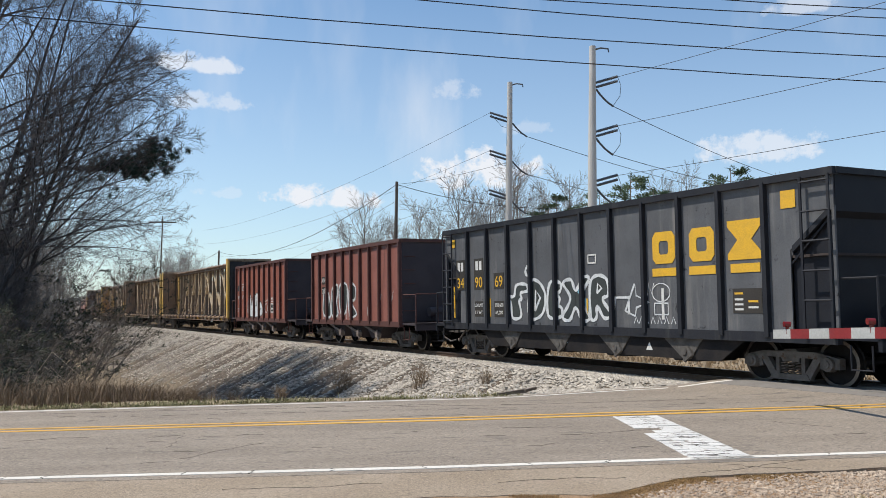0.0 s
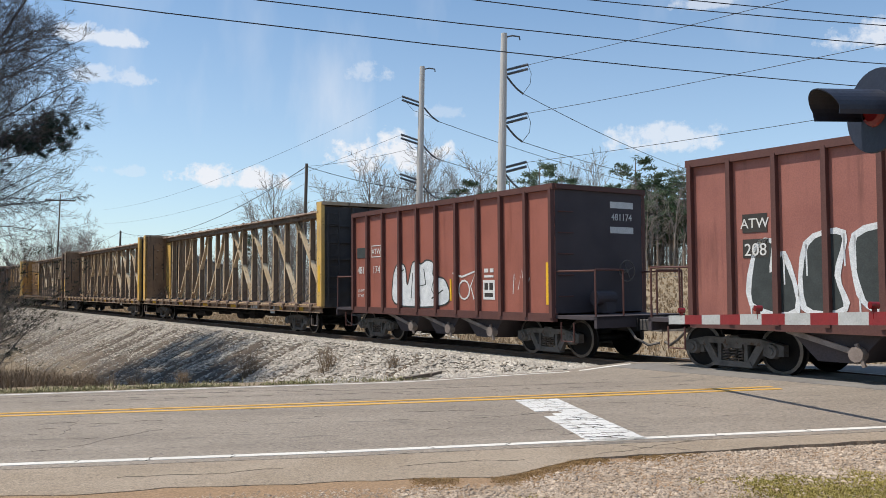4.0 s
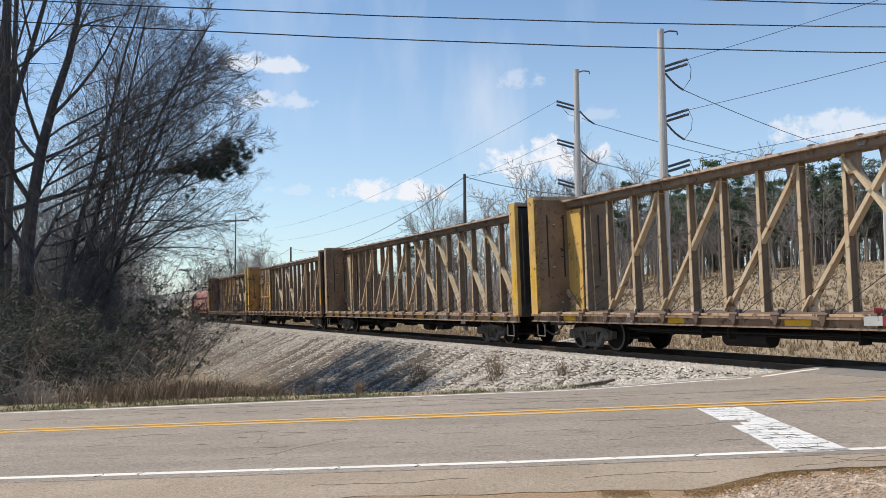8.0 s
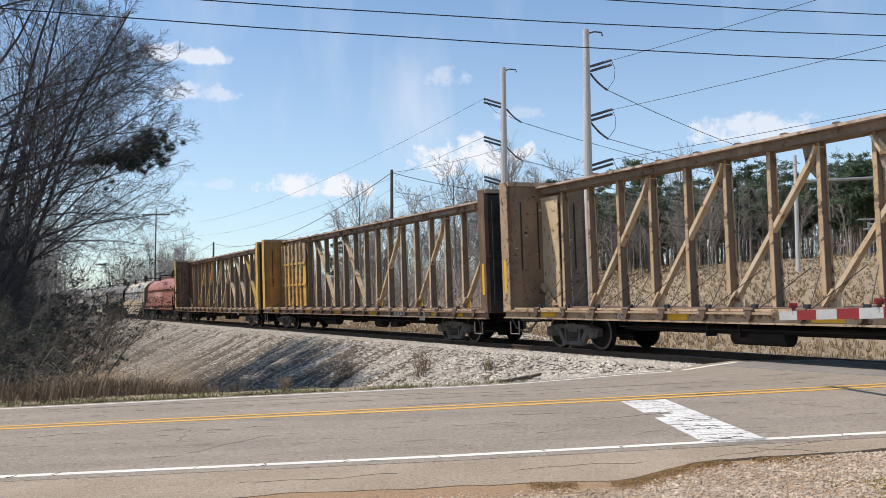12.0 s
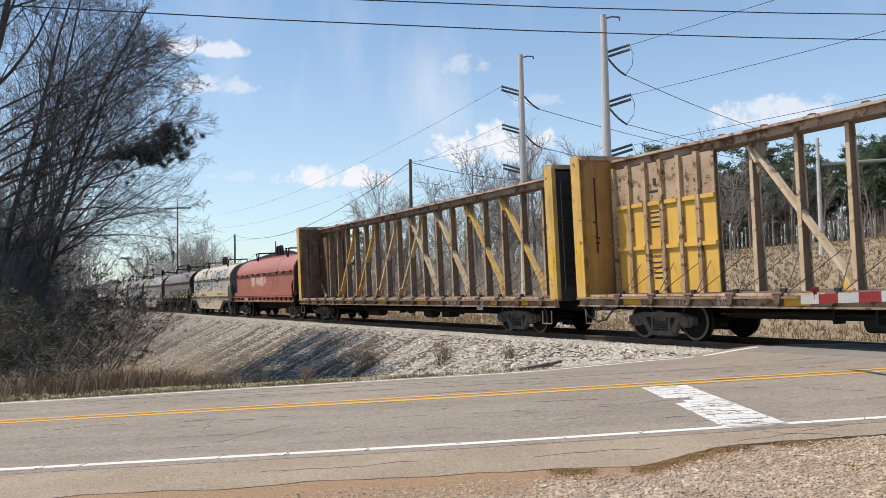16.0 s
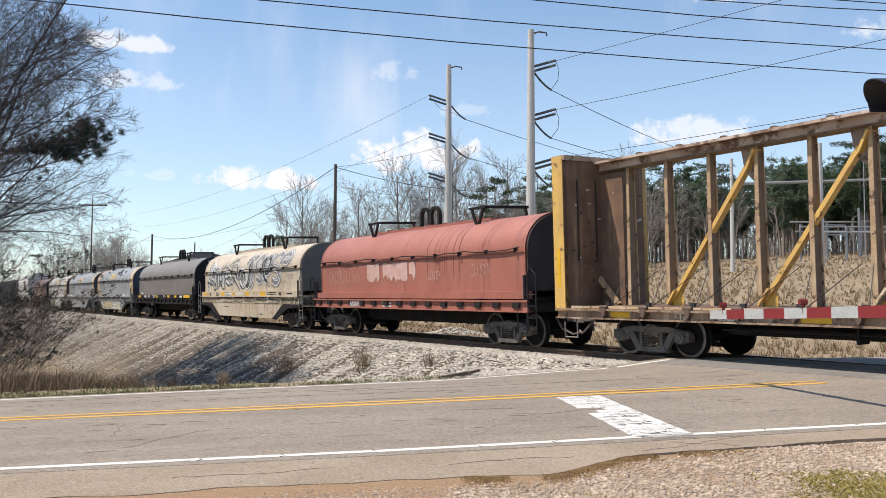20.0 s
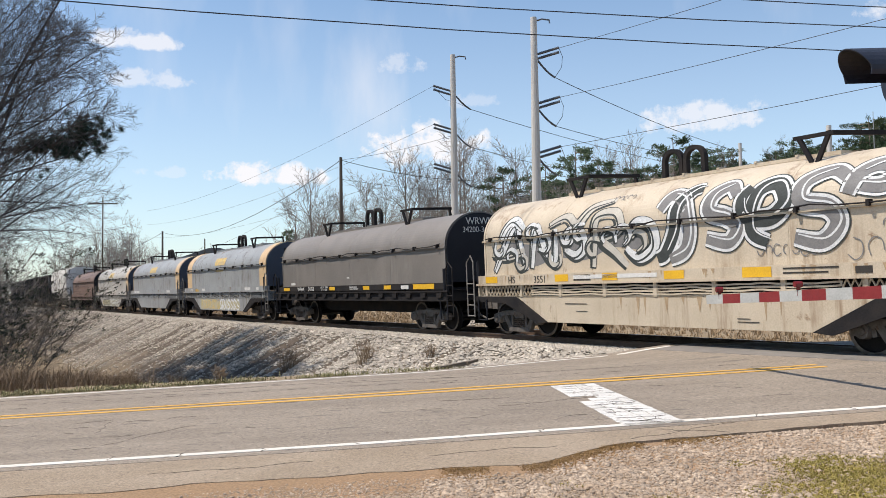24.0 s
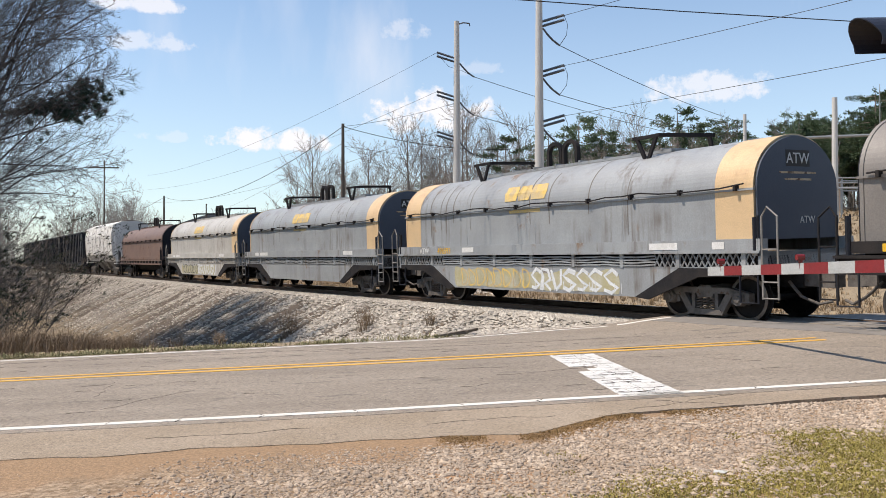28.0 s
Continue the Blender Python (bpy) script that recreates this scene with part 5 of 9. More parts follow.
# -- centerbeam flats --
def centerbeam(panel_end=0, tone=0):
    car = thing("centerbeam_flatcar", ["rusty yellow empty centerbeam lumber flatcar with open truss", "brown rust-streaked empty centerbeam lumber flatcar", "yellow centerbeam flatcar with a solid yellow panel at one end",
                                        "rusty empty centerbeam flatcar with yellow bulkhead edges"][tone], "railcar", "centerbeam flatcars")
    n, gap, w = 18, 1.24, 1.4
    m_sill = M_CBPAINT if tone == 1 else M_CBSILL
    xs = [(i - 8.5) * gap for i in range(n)]
    part("deck", Build().box(-11.75, 11.75, -w + 0.04, w - 0.04, 0.98, 1.05).box(-11.4, 11.4, -0.75, 0.75, 1.05, 1.09), M_CBDECK, car)
    for y in (-1, 1):
        part("side_sill", Build().box(-11.75, 11.75, y * (w - 0.05), y * (w - 0.02), 0.84, 1.0), m_sill, car)
        part("sill_flange", Build().box(-11.75, 11.75, y * (w - 0.08), y * (w + 0.08), 1.0, 1.045), m_sill, car)
        part("sill_flange", Build().box(-11.75, 11.75, y * (w - 0.08), y * (w + 0.06), 0.805, 0.84), m_sill, car)
    win = Build().prism([(-0.09, 1.07), (0.09, 1.07), (0.05, 0.92), (0.0, 0.86), (-0.05, 0.92)], -w - 0.10, -w + 0.02).tube((-0.13, -w - 0.05, 1.09), (0.11, -w - 0.05, 1.09), 0.038, n=8).tube((-0.13, -w - 0.05, 0.98), (-0.06, -w - 0.05, 0.98), 0.05, n=8).mesh("winch", M_WINCH)
    for x in xs:
        part("winch", win, M_TRUCK, car, place=pose(x + 0.5, 0, 0))
    part("pocket_rail", Build().box(-11.2, 11.2, -w - 0.03, -w + 0.0, 1.06, 1.11), M_CBPOST, car)
    # posts: two flanges and a web, wider below
    m_post = (M_CBPALE, M_CBPOST, M_CBPALE, M_CBRUST)[tone]
    def post():
        def ring(f, o, y1, t):
            """An I outline: flange half-width f, web half-width o, depth y1, flange thickness t."""
            return [(-f, -y1), (f, -y1), (f, -y1 + t), (o, -y1 + t), (o, y1 - t), (f, y1 - t), (f, y1), (-f, y1), (-f, y1 - t), (-o, y1 - t), (-o, -y1 + t), (-f, -y1 + t)]
        lo, hi = ring(0.056, 0.011, 0.145, 0.02), ring(0.043, 0.011, 0.105, 0.018)
        b = Build().add([(x, y, 1.05) for x, y in lo] + [(x, y, 4.44) for x, y in hi], [(i, (i + 1) % 12, 12 + (i + 1) % 12, 12 + i) for i in range(12)])
        me = b.mesh("post", m_post)
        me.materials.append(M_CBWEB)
        # faces between the flanges get the darker colour, with their shade in it
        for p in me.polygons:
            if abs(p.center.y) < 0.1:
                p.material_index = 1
        return me
    pm = post()
    for x in xs:
        part("post", pm, m_post, car, place=pose(x, 0, 0))
    part("top_chord", Build().box(-11.5, 11.5, -0.2, 0.2, 4.44, 4.6), M_CBTOP if tone > 1 else M_CBCHORD, car)
    part("top_plate", Build().box(-11.5, 11.5, -0.40, 0.40, 4.602, 4.66), M_CBTOP, car)
    lugs = Build()
    for x in xs:
        lugs.prism([(x + 0.5, 4.66), (x + 0.72, 4.66), (x + 0.66, 4.71), (x + 0.56, 4.71)], -0.34, -0.24)
    pieces("lug", lugs, M_WINCH, car)
    # dark strip that paints the shade beneath the chord
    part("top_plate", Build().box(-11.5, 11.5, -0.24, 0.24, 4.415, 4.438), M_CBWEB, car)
    for x in xs[::2]:
        part("lamp_bracket", Build().prism([(-0.12, 4.58), (0.12, 4.58), (0.08, 4.48), (-0.08, 4.48)], -0.28, -0.24), M_CHALK, car, "small pale bracket under the top chord")
    pairs = [(i, i + 2) for i in (7, 5, 3, 1)] + [(i, i - 2) for i in (10, 12, 14, 16)]
    if panel_end:
        pairs = [(5, 3), (8, 6), (9, 11), (12, 14), (15, 17)]
    for lo, hi in pairs:
        b = Build().beam((xs[lo] + 0.1 * (1 if hi > lo else -1), -0.02, 1.25), (xs[hi] - 0.08 * (1 if hi > lo else -1), -0.02, 4.25), 0.09, 0.17, (0, 1, 0))
        b.beam((xs[lo] - 0.02, -0.02, 1.12), (xs[lo] + 0.22 * (1 if hi > lo else -1), -0.02, 1.45), 0.05, 0.34, (0, 1, 0)).beam((xs[hi], -0.02, 4.35), (xs[hi] - 0.2 * (1 if hi > lo else -1), -0.02, 3.95), 0.05, 0.34, (0, 1, 0))
        br = part("brace", b, M_CBBRIGHT if tone == 3 and abs(xs[lo]) > 5 else M_CBDIAG, car)
        u = 1 if hi > lo else -1
        part("gusset", Build().prism([(xs[lo], 1.06), (xs[lo] + 0.34 * u, 1.06), (xs[lo] + 0.36 * u, 1.3), (xs[lo] + 0.26 * u, 1.42), (xs[lo], 1.32)], -0.035, -0.015), M_PANEL if tone > 1 else M_CBDIAG, br, "plate at the foot of the brace")
        part("gusset", Build().prism([(xs[hi], 4.42), (xs[hi] - 0.42 * u, 4.42), (xs[hi] - 0.34 * u, 3.95), (xs[hi] - 0.12 * u, 3.7), (xs[hi], 4.0)], -0.035, -0.015), M_CBCHORD, br, "dark plate at the head of the brace")
    tie = Build()
    for x in xs[:-1]:
        tie.tube((x + 0.1, -0.3, 1.9), (x + 0.62, -w + 0.02, 1.08), 0.009, n=4, caps=False).tube((x + 1.1, -0.3, 1.9), (x + 0.62, -w + 0.02, 1.08), 0.009, n=4, caps=False).box(x + 0.52, x + 0.64, -w - 0.02, -w + 0.05, 1.11, 1.2)
    pieces("tie_down_cable", tie, M_WIRE, car)
    rnd = random.Random(60 + tone)
    for s in (-1, 1):
        b = Build().box(s * 11.42, s * 11.46, -w, w, 1.05, 4.72)
        bulk = part("bulkhead", b, M_CBDARK if tone == 3 else M_CBORANGE if tone == 2 and s < 0 else M_CBWALL, car, "worn brown steel bulkhead lining")
        part("bulkhead_panel", Build().box(s * 11.74, s * 11.77, -w + 0.12, w - 0.12, 1.0, 4.6), M_CBEND, bulk)
        for y in (-1, 1):
            m_corner = (M_CBBRIGHT, M_CBBRIGHT if s > 0 else M_CBPAINT, M_CBDARK if s > 0 else M_CBBRIGHT, M_CBBRIGHT)[tone]
            part("bulkhead_post", Build().box(s * 11.42, s * 11.80, y * (w - 0.11), y * (w + 0.02), 0.98, 4.76), m_corner, bulk, "yellow corner post" if m_corner is M_CBBRIGHT else "rust-brown corner post")
        part("bulkhead_cap", Build().box(s * 11.36, s * 11.84, -w, w, 4.66, 4.78), M_CBPAINT, bulk)
        for z in (1.5, 2.1, 2.7, 3.3, 3.9):
            part("rung", Build().box(s * 11.77, s * 11.86, -w + 0.12, w - 0.12, z, z + 0.06), M_CBEND, bulk)
        part("bulkhead_ladder", grab_irons(Build(), 0, 0, 0.0, 3.0, 0.42, 9, 0.018), M_CBEND, bulk, place=pose(s * 11.9, -w + 0.42, 1.35, 0, 0, 90))
        for y in (-0.15, 0.55):
            part("bulkhead_rib", Build().box(s * 11.77, s * 11.88, y - 0.05, y + 0.05, 1.0, 4.6), M_CBEND, bulk)
        slots = Build()
        for y in (-0.95, -0.35, 0.45, 1.0):
            slots.box(s * 11.40, s * 11.42, y - 0.02, y + 0.02, 2.2, 4.2)
        pieces("strap_slot", slots, M_INKK, bulk)
        part("reflector", Build().box(s * 11.56, s * 11.68, -w - 0.026, -w - 0.018, 1.55, 2.5), M_SAFETY, bulk, "bright yellow reflective strip")
        part("end_sheet", Build().box(s * 10.62, s * 11.42, -0.2, -0.17, 1.08, 4.33), (M_CBBRIGHT, M_CBPALE, M_CBBRIGHT, M_CBDARK)[tone], car, "steel sheet between post and bulkhead")
        for _ in range(34 if tone == 3 else 16):
            yy, zz, hh = rnd.uniform(-1.25, 1.2), rnd.uniform(1.3, 4.4), rnd.uniform(0.02, 0.06)
            part("paper_scrap", Build().box(s * 11.402, s * 11.416, yy, yy + rnd.uniform(0.04, 0.12), zz, zz + hh), M_CHALK if rnd.random() < 0.45 else M_INKK, bulk)
        brace = Build().beam((s * 10.75, -0.3, 1.1), (s * 11.4, -0.3, 1.75), 0.08, 0.14).beam((s * 10.75, 0.3, 1.1), (s * 11.4, 0.3, 1.75), 0.08, 0.14)
        part("bulkhead_brace", brace, M_CBPOST, car)
    if panel_end:
        for k in range(3):
            x0 = panel_end * 11.35 - (k + 1) * 1.24 * panel_end
            x1 = x0 + 1.2 * panel_end
            x0, x1 = min(x0, x1), max(x0, x1)
            x0, x1 = x0 + 0.06, x1 - 0.02
            part("panel", Build().box(x0, x1, -0.40, -0.37, 1.1, 3.3), M_PANEL, car, "solid yellow sheet panel")
            part("panel", Build().box(x0, x1, -0.40, -0.37, 3.3, 4.38), M_CBPAINT, car, "faded tan sheet panel")
            for z in (2.2, 3.3):
                part("panel_ledge", Build().prism([(x0, z), (x1, z), (x1, z + 0.1), (x0, z + 0.1)], -0.46, -0.4), M_PANEL, car)
            for x in (x0 + 0.02, x0 + 0.62):
                part("panel_stile", Build().box(x - 0.06, x + 0.06, -0.5, -0.402, 1.08, 4.42), M_CBRUST, car, "rusty upright stile")
        x = panel_end * 9.69
        lettering("WARNING", 0.1, M_INKK, car, x, -0.405, 1.98)
        bars(car, M_INKK, [(x - 0.22 + 0.02 * k, x + 0.22 - 0.03 * k, 1.84 - 0.13 * k, 1.88 - 0.13 * k) for k in range(4)] + [(x - 0.2, x + 0.2 - 0.04 * (k % 2), 3.1 - 0.12 * k, 3.14 - 0.12 * k) for k in range(4)] + [(x - 0.2, x + 0.2, 3.62, 3.68), (x - 0.05, x + 0.06, 3.8, 3.98)], -0.402)
    # marks on the sill
    lettering("TTZX", 0.2, M_INK, car, -7.75, -w + 0.014, 0.855)
    lettering(("8585", "8585", "87148", "850314")[tone], 0.2, M_INK, car, -6.55, -w + 0.014, 0.855)
    bars(car, M_INK, [(4.7 + 0.26 * k, 4.88 + 0.26 * k, 0.86, 0.985) for k in range(5)] + [(7.1, 7.5, 0.7, 0.99)], -w + 0.02, "white stencilled letters worn to bars")
    bars(car, M_SAFETY, [(-9.9, -9.3, 0.86, 0.985), (-5.0, -4.4, 0.86, 0.985), (-1.2, -0.5, 0.86, 0.985), (2.6, 3.3, 0.86, 0.985), (8.0, 8.5, 0.86, 0.985), (9.6, 10.2, 0.86, 0.985)], -w + 0.018, "yellow reflective patch")
    pipes = Build()
    for z, y in ((0.66, -1.1), (0.6, -0.9)):
        pipes.tube((-7, y, z), (7, y, z), 0.022, n=5)
    for x in (-4.1, -3.2, 0.4, 1.2, 5.2):
        pipes.box(x, x + 0.05, -1.15, -0.85, 0.5, 0.8)
    pieces("brake_pipe", pipes, M_UNDER, car)
    pieces("air_tank", Build().tube((-3.6, -0.75, 0.52), (-2.2, -0.75, 0.52), 0.2, n=12).tube((2.0, -0.7, 0.5), (2.7, -0.7, 0.5), 0.18, n=12).box(3.6, 4.2, -0.9, -0.5, 0.38, 0.7), M_UNDER, car)
    for s in (-1, 1):
        steps = Build()
        steps.path([(s * 11.0, -1.42, 0.72), (s * 11.0, -1.42, 0.36), (s * 11.45, -1.42, 0.36), (s * 11.45, -1.42, 0.72)], 0.02, 5)
        part("sill_step", steps, M_CHUTEARM, car)
    underframe(car, 11.7, 9.0)
    return car


# -- coil cars --
def hood_outline(w, z0, z1, z2, k=36):
    """A hood's cross-section: upright sides to z1, a round top to z2."""
    return [(-w, z0)] + [(-w * math.cos(math.pi * i / k), z1 + (z2 - z1) * math.sin(math.pi * i / k)) for i in range(k + 1)] + [(w, z0)]


def coil_car(label, m_hood, m_end, m_frame, deep, length, band=None, end_band=False, h=6.8):
    car = thing("coil_car", label, "railcar", "covered coil cars")
    w = 1.24
    z0 = 1.60 if deep else 1.5
    z1, z2 = 2.60, 3.62
    o = hood_outline(w, z0, z1, z2)
    hood = part("hood", Build().loft(o, -h + 0.03, h - 0.03), m_hood, car, smooth_=False)
    for s in (-1, 1):
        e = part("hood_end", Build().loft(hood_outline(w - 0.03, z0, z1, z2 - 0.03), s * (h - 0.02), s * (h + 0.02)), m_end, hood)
        part("end_rim", Build().loft([(y * 1.012, z) for y, z in hood_outline(w, z0, z1, z2 + 0.02)], s * (h - 0.1), s * (h - 0.03), caps=True), band or m_hood, hood)
        if band and s > 0 or end_band:
            part("end_band", Build().loft([(y * 1.006, z) for y, z in hood_outline(w, z0, z1, z2 + 0.012)], s * (h - 0.95), s * (h - 0.1)), band, hood, "yellow painted hood end")
    rib = Build().loft([(y * 1.003, z) for y, z in hood_outline(w, z0, z1, z2 + 0.004)], -0.02, 0.02).mesh("hood_seam", m_hood)
    for x in (-3.2, 0.0, 3.2):
        part("hood_seam", rib, m_hood, hood, place=pose(x, 0, 0))
    for y in (-1, 1):
        part("hood_lip", Build().box(-h, h, y * w, y * (w + 0.05), z1 - 0.06, z1 - 0.02), m_hood, hood)
        rod = Build().path([(-h + 0.2 + i * (2 * h - 0.4) / 24, y * (w + 0.08), z1 + 0.02 + 0.03 * math.sin(1.1 * i) + 0.02 * math.sin(2.7 * i)) for i in range(25)], 0.016, 5)
        for i in range(10):
            x = -h + 0.4 + i * (2 * h - 0.8) / 9
            rod.box(x - 0.03, x + 0.03, y * w, y * (w + 0.11), z1 - 0.06, z1 + 0.05)
        part("grab_rail", rod, M_UNDER, hood)
    ridge = Build().box(-h + 2.6, h - 2.9, -0.28, 0.28, z2 - 0.02, z2 + 0.05)
    for x in np.arange(-h + 2.7, h - 2.9, 0.95):
        ridge.box(x, x + 0.06, -0.3, 0.3, z2 + 0.05, z2 + 0.09)
    part("ridge_walk", ridge, m_hood, hood)
    # lifting loops and their stands
    for x in (-0.62, 0.02):
        arch = [(x + r * math.cos(a), z2 + 0.42 + r * 0.95 * math.sin(a)) for r, turn in ((0.31, np.linspace(0, math.pi, 11)), (0.21, np.linspace(math.pi, 0, 11))) for a in turn]
        arch = [(x + 0.31, z2 - 0.1)] + arch[:11] + [(x - 0.31, z2 - 0.1), (x - 0.21, z2 - 0.1)] + arch[11:] + [(x + 0.21, z2 - 0.1)]
        k = len(arch)
        # a bent flat bar: front and back strips between its outer and inner edge
        loop = Build().add([(a, y, c) for y in (-0.06, 0.06) for a, c in arch], [(i, (i + 1) % k, k + (i + 1) % k, k + i) for i in range(k)] + [(o + i, o + i + 1, o + k - 2 - i, o + k - 1 - i) for o in (0, k) for i in range(k // 2 - 1)])
        part("lifting_loop", loop, M_UNDER, hood, "dark steel lifting loop")
    for s in (-1, 1):
        g = Build()
        x = s * 3.3 + 0.1
        g.beam((x, -0.62, z2 - 0.26), (x - 0.3, -0.62, z2 + 0.32), 0.06, 0.08).beam((x, -0.62, z2 - 0.26), (x + 0.3, -0.62, z2 + 0.32), 0.06, 0.08)
        g.beam((x - 0.42, -0.62, z2 + 0.34), (x + 0.42, -0.62, z2 + 0.34), 0.07, 0.07).beam((x + 0.3, -0.62, z2 + 0.35), (x + 0.85, 0.62, z2 + 0.33), 0.09, 0.08)
        g.beam((x + 0.85, 0.62, z2 - 0.26), (x + 0.7, 0.62, z2 + 0.34), 0.06, 0.08)
        part("lifting_guide", g, M_UNDER, hood, "dark steel lifting guide")
    w = 1.40
    half = max(length / 2 - 0.75, h + 0.12)
    if deep:
        for y in (-1, 1):
            part("side_sill", Build().box(-half, half, y * (w - 0.2), y * (w + 0.02), 1.38, z0 + 0.02).box(-half, half, y * (w - 0.06), y * (w + 0.06), 1.35, 1.4), m_frame, car)
            fb = Build().prism([(-5.0, 1.07), (-3.7, 0.42), (3.7, 0.42), (5.0, 1.07)], y * (w - 0.06), y * (w - 0.02)).box(-half, half, y * (w - 0.08), y * (w - 0.02), 1.03, 1.08)
            part("side_skirt", fb, m_frame, car)
            for e in (-1, 1):
                part("skirt_gusset", Build().prism([(e * 5.0, 1.06), (e * 3.72, 0.42), (e * 4.1, 0.38), (e * 5.5, 0.88), (e * 6.9, 0.92), (e * 6.9, 1.06)], y * (w - 0.05), y * (w + 0.01)), M_UNDER, car, "black slanted gusset plate")
        grate = Build()
        for i in range(90):
            x = -half + 0.2 + i * (2 * half - 0.4) / 89
            if abs(x) > 4.3:
                grate.beam((x - 0.07, -w + 0.03, 1.08), (x + 0.07, -w + 0.03, 1.34), 0.02, 0.028, (0, 1, 0)).beam((x + 0.07, -w + 0.03, 1.08), (x - 0.07, -w + 0.03, 1.34), 0.02, 0.028, (0, 1, 0))
        # bars between the stiffeners, bent down by the load
        for z in (1.12, 1.18, 1.24, 1.30):
            for i in range(54):
                x = -4.32 + 0.16 * i
                sag = lambda v: z - 0.022 * math.sin(math.pi * ((v + 20.0) % 1.62) / 1.62) + 0.005 * math.sin(9 * v + 40 * z)
                grate.beam((x, -w + 0.02, sag(x)), (x + 0.162, -w + 0.02, sag(x + 0.162)), 0.03, 0.034)
        part("side_grating", grate, m_frame, car, "expanded metal grating")
        st = Build()
        for i in range(9):
            x = -half + 0.4 + i * (2 * half - 0.8) / 8
            st.box(x - 0.05, x + 0.05, -w + 0.0, -w + 0.05, 1.05, 1.36)
        pieces("stiffener", st, m_frame, car)
        part("trough", Build().box(-half, half, -w + 0.2, w - 0.2, 1.0, 1.3), M_UNDER, car)
    else:
        for y in (-1, 1):
            part("hood_base", Build().box(-h - 0.1, h + 0.1, y * (w - 0.25), y * (w + 0.0), z0 - 0.2, z0), m_frame, car)
            part("side_sill", Build().box(-half, half, y * (w - 0.03), y * (w + 0.0), 0.99, 1.22), m_frame, car)
            part("sill_flange", Build().box(-half, half, y * (w - 0.1), y * (w + 0.07), 1.22, 1.27), m_frame, car)
            part("sill_flange", Build().box(-half, half, y * (w - 0.1), y * (w + 0.05), 0.95, 0.99), m_frame, car)
        for i in range(15):
            x = -half + 0.5 + i * (2 * half - 1.0) / 14
            part("stake_pocket", Build().prism([(x - 0.16, 1.2), (x + 0.16, 1.2), (x + 0.1, 1.06), (x - 0.16, 1.06)], -w - 0.06, -w), M_UNDER, car)
        part("deck", Build().box(-half, half, -w + 0.05, w - 0.05, 1.18, 1.24).box(-h, h, -1.1, 1.1, 1.24, 1.34), M_UNDER, car)
        part("fishbelly", Build().prism([(-5.0, 0.98), (-3.6, 0.52), (3.6, 0.52), (5.0, 0.98)], -0.5, 0.5), M_UNDER, car)
    for s in (-1, 1):
        part("end_platform", Build().box(s * (h + 0.02), s * half, -w, w, z0 - 0.3, z0 - 0.22).box(s * (half - 0.06), s * half, -w, w, 0.95, z0 - 0.22), m_frame if deep else M_UNDER, car)
        r = Build()
        x = s * (half - 0.05)
        for y in (-w, w):
            r.tube((x, y, z0 - 0.3), (x, y, z0 + 0.45), 0.022, n=6).tube((s * (h + 0.1), y, z0 - 0.25), (s * (h + 0.1), y, z0 + 0.42), 0.045, n=6)
        ladder = Build().path([(s * (h + 0.28), -w - 0.04, 0.5), (s * (h + 0.28), -w - 0.04, z0 + 0.42), (s * (h + 0.40), -w - 0.04, z0 + 0.6), (s * (h + 0.62), -w - 0.04, z0 + 0.42), (s * (h + 0.62), -w - 0.04, 0.5)], 0.02, 6)
        for z in (0.52, 0.82, 1.12, 1.42):
            ladder.tube((s * (h + 0.28), -w - 0.04, z), (s * (h + 0.62), -w - 0.04, z), 0.016, n=5)
        part("end_ladder", ladder, M_LADDER if deep else M_UNDER, car, "pale steel end ladder" if deep else "dark steel end ladder")
        pieces("handrail", r, M_ENDBLACK, car)
        part("sill_step", Build().path([(s * (half - 0.45), -1.44, 0.98), (s * (half - 0.45), -1.44, 0.42), (s * (half - 0.05), -1.44, 0.42), (s * (half - 0.05), -1.44, 0.98)], 0.022, 5), M_ENDBLACK, car)
    underframe(car, half, 5.35)
    return car


def on_hood(u, h, lift=0.004):
    """A place on a coil car's hood: u along it, h metres up its skin from the foot of the hood."""
    if h < 1.0:
        return (u, -1.24 - lift, 1.6 + h)
    a = min((h - 1.0) / 1.13, 1.5)
    return (u, -(1.24 + lift) * math.cos(a), 2.60 + (1.02 + lift) * math.sin(a))


def streaks(car, us, mat_):
    """Dark grime that has run down over the hood."""
    rnd = random.Random(len(us))
    b = Build()
    for u in us:
        lo, hi, w_ = rnd.uniform(0.15, 0.7), rnd.uniform(1.9, 2.6), rnd.uniform(0.025, 0.05)
        hs = np.linspace(lo, hi, 16)
        wob = [u + 0.012 * math.sin(3 * h + u) for h in hs]
        ws = [w_ * (0.35 + 0.65 * math.sin(math.pi * (0.12 + 0.76 * i / 15))) for i in range(16)]
        b.add([on_hood(x + sg * w / 2, h) for x, h, w in zip(wob, hs, ws) for sg in (-1, 1)], [(2 * i, 2 * i + 1, 2 * i + 3, 2 * i + 2) for i in range(15)])
    pieces("grime_streak", b, mat_, car, "dark grime streak")


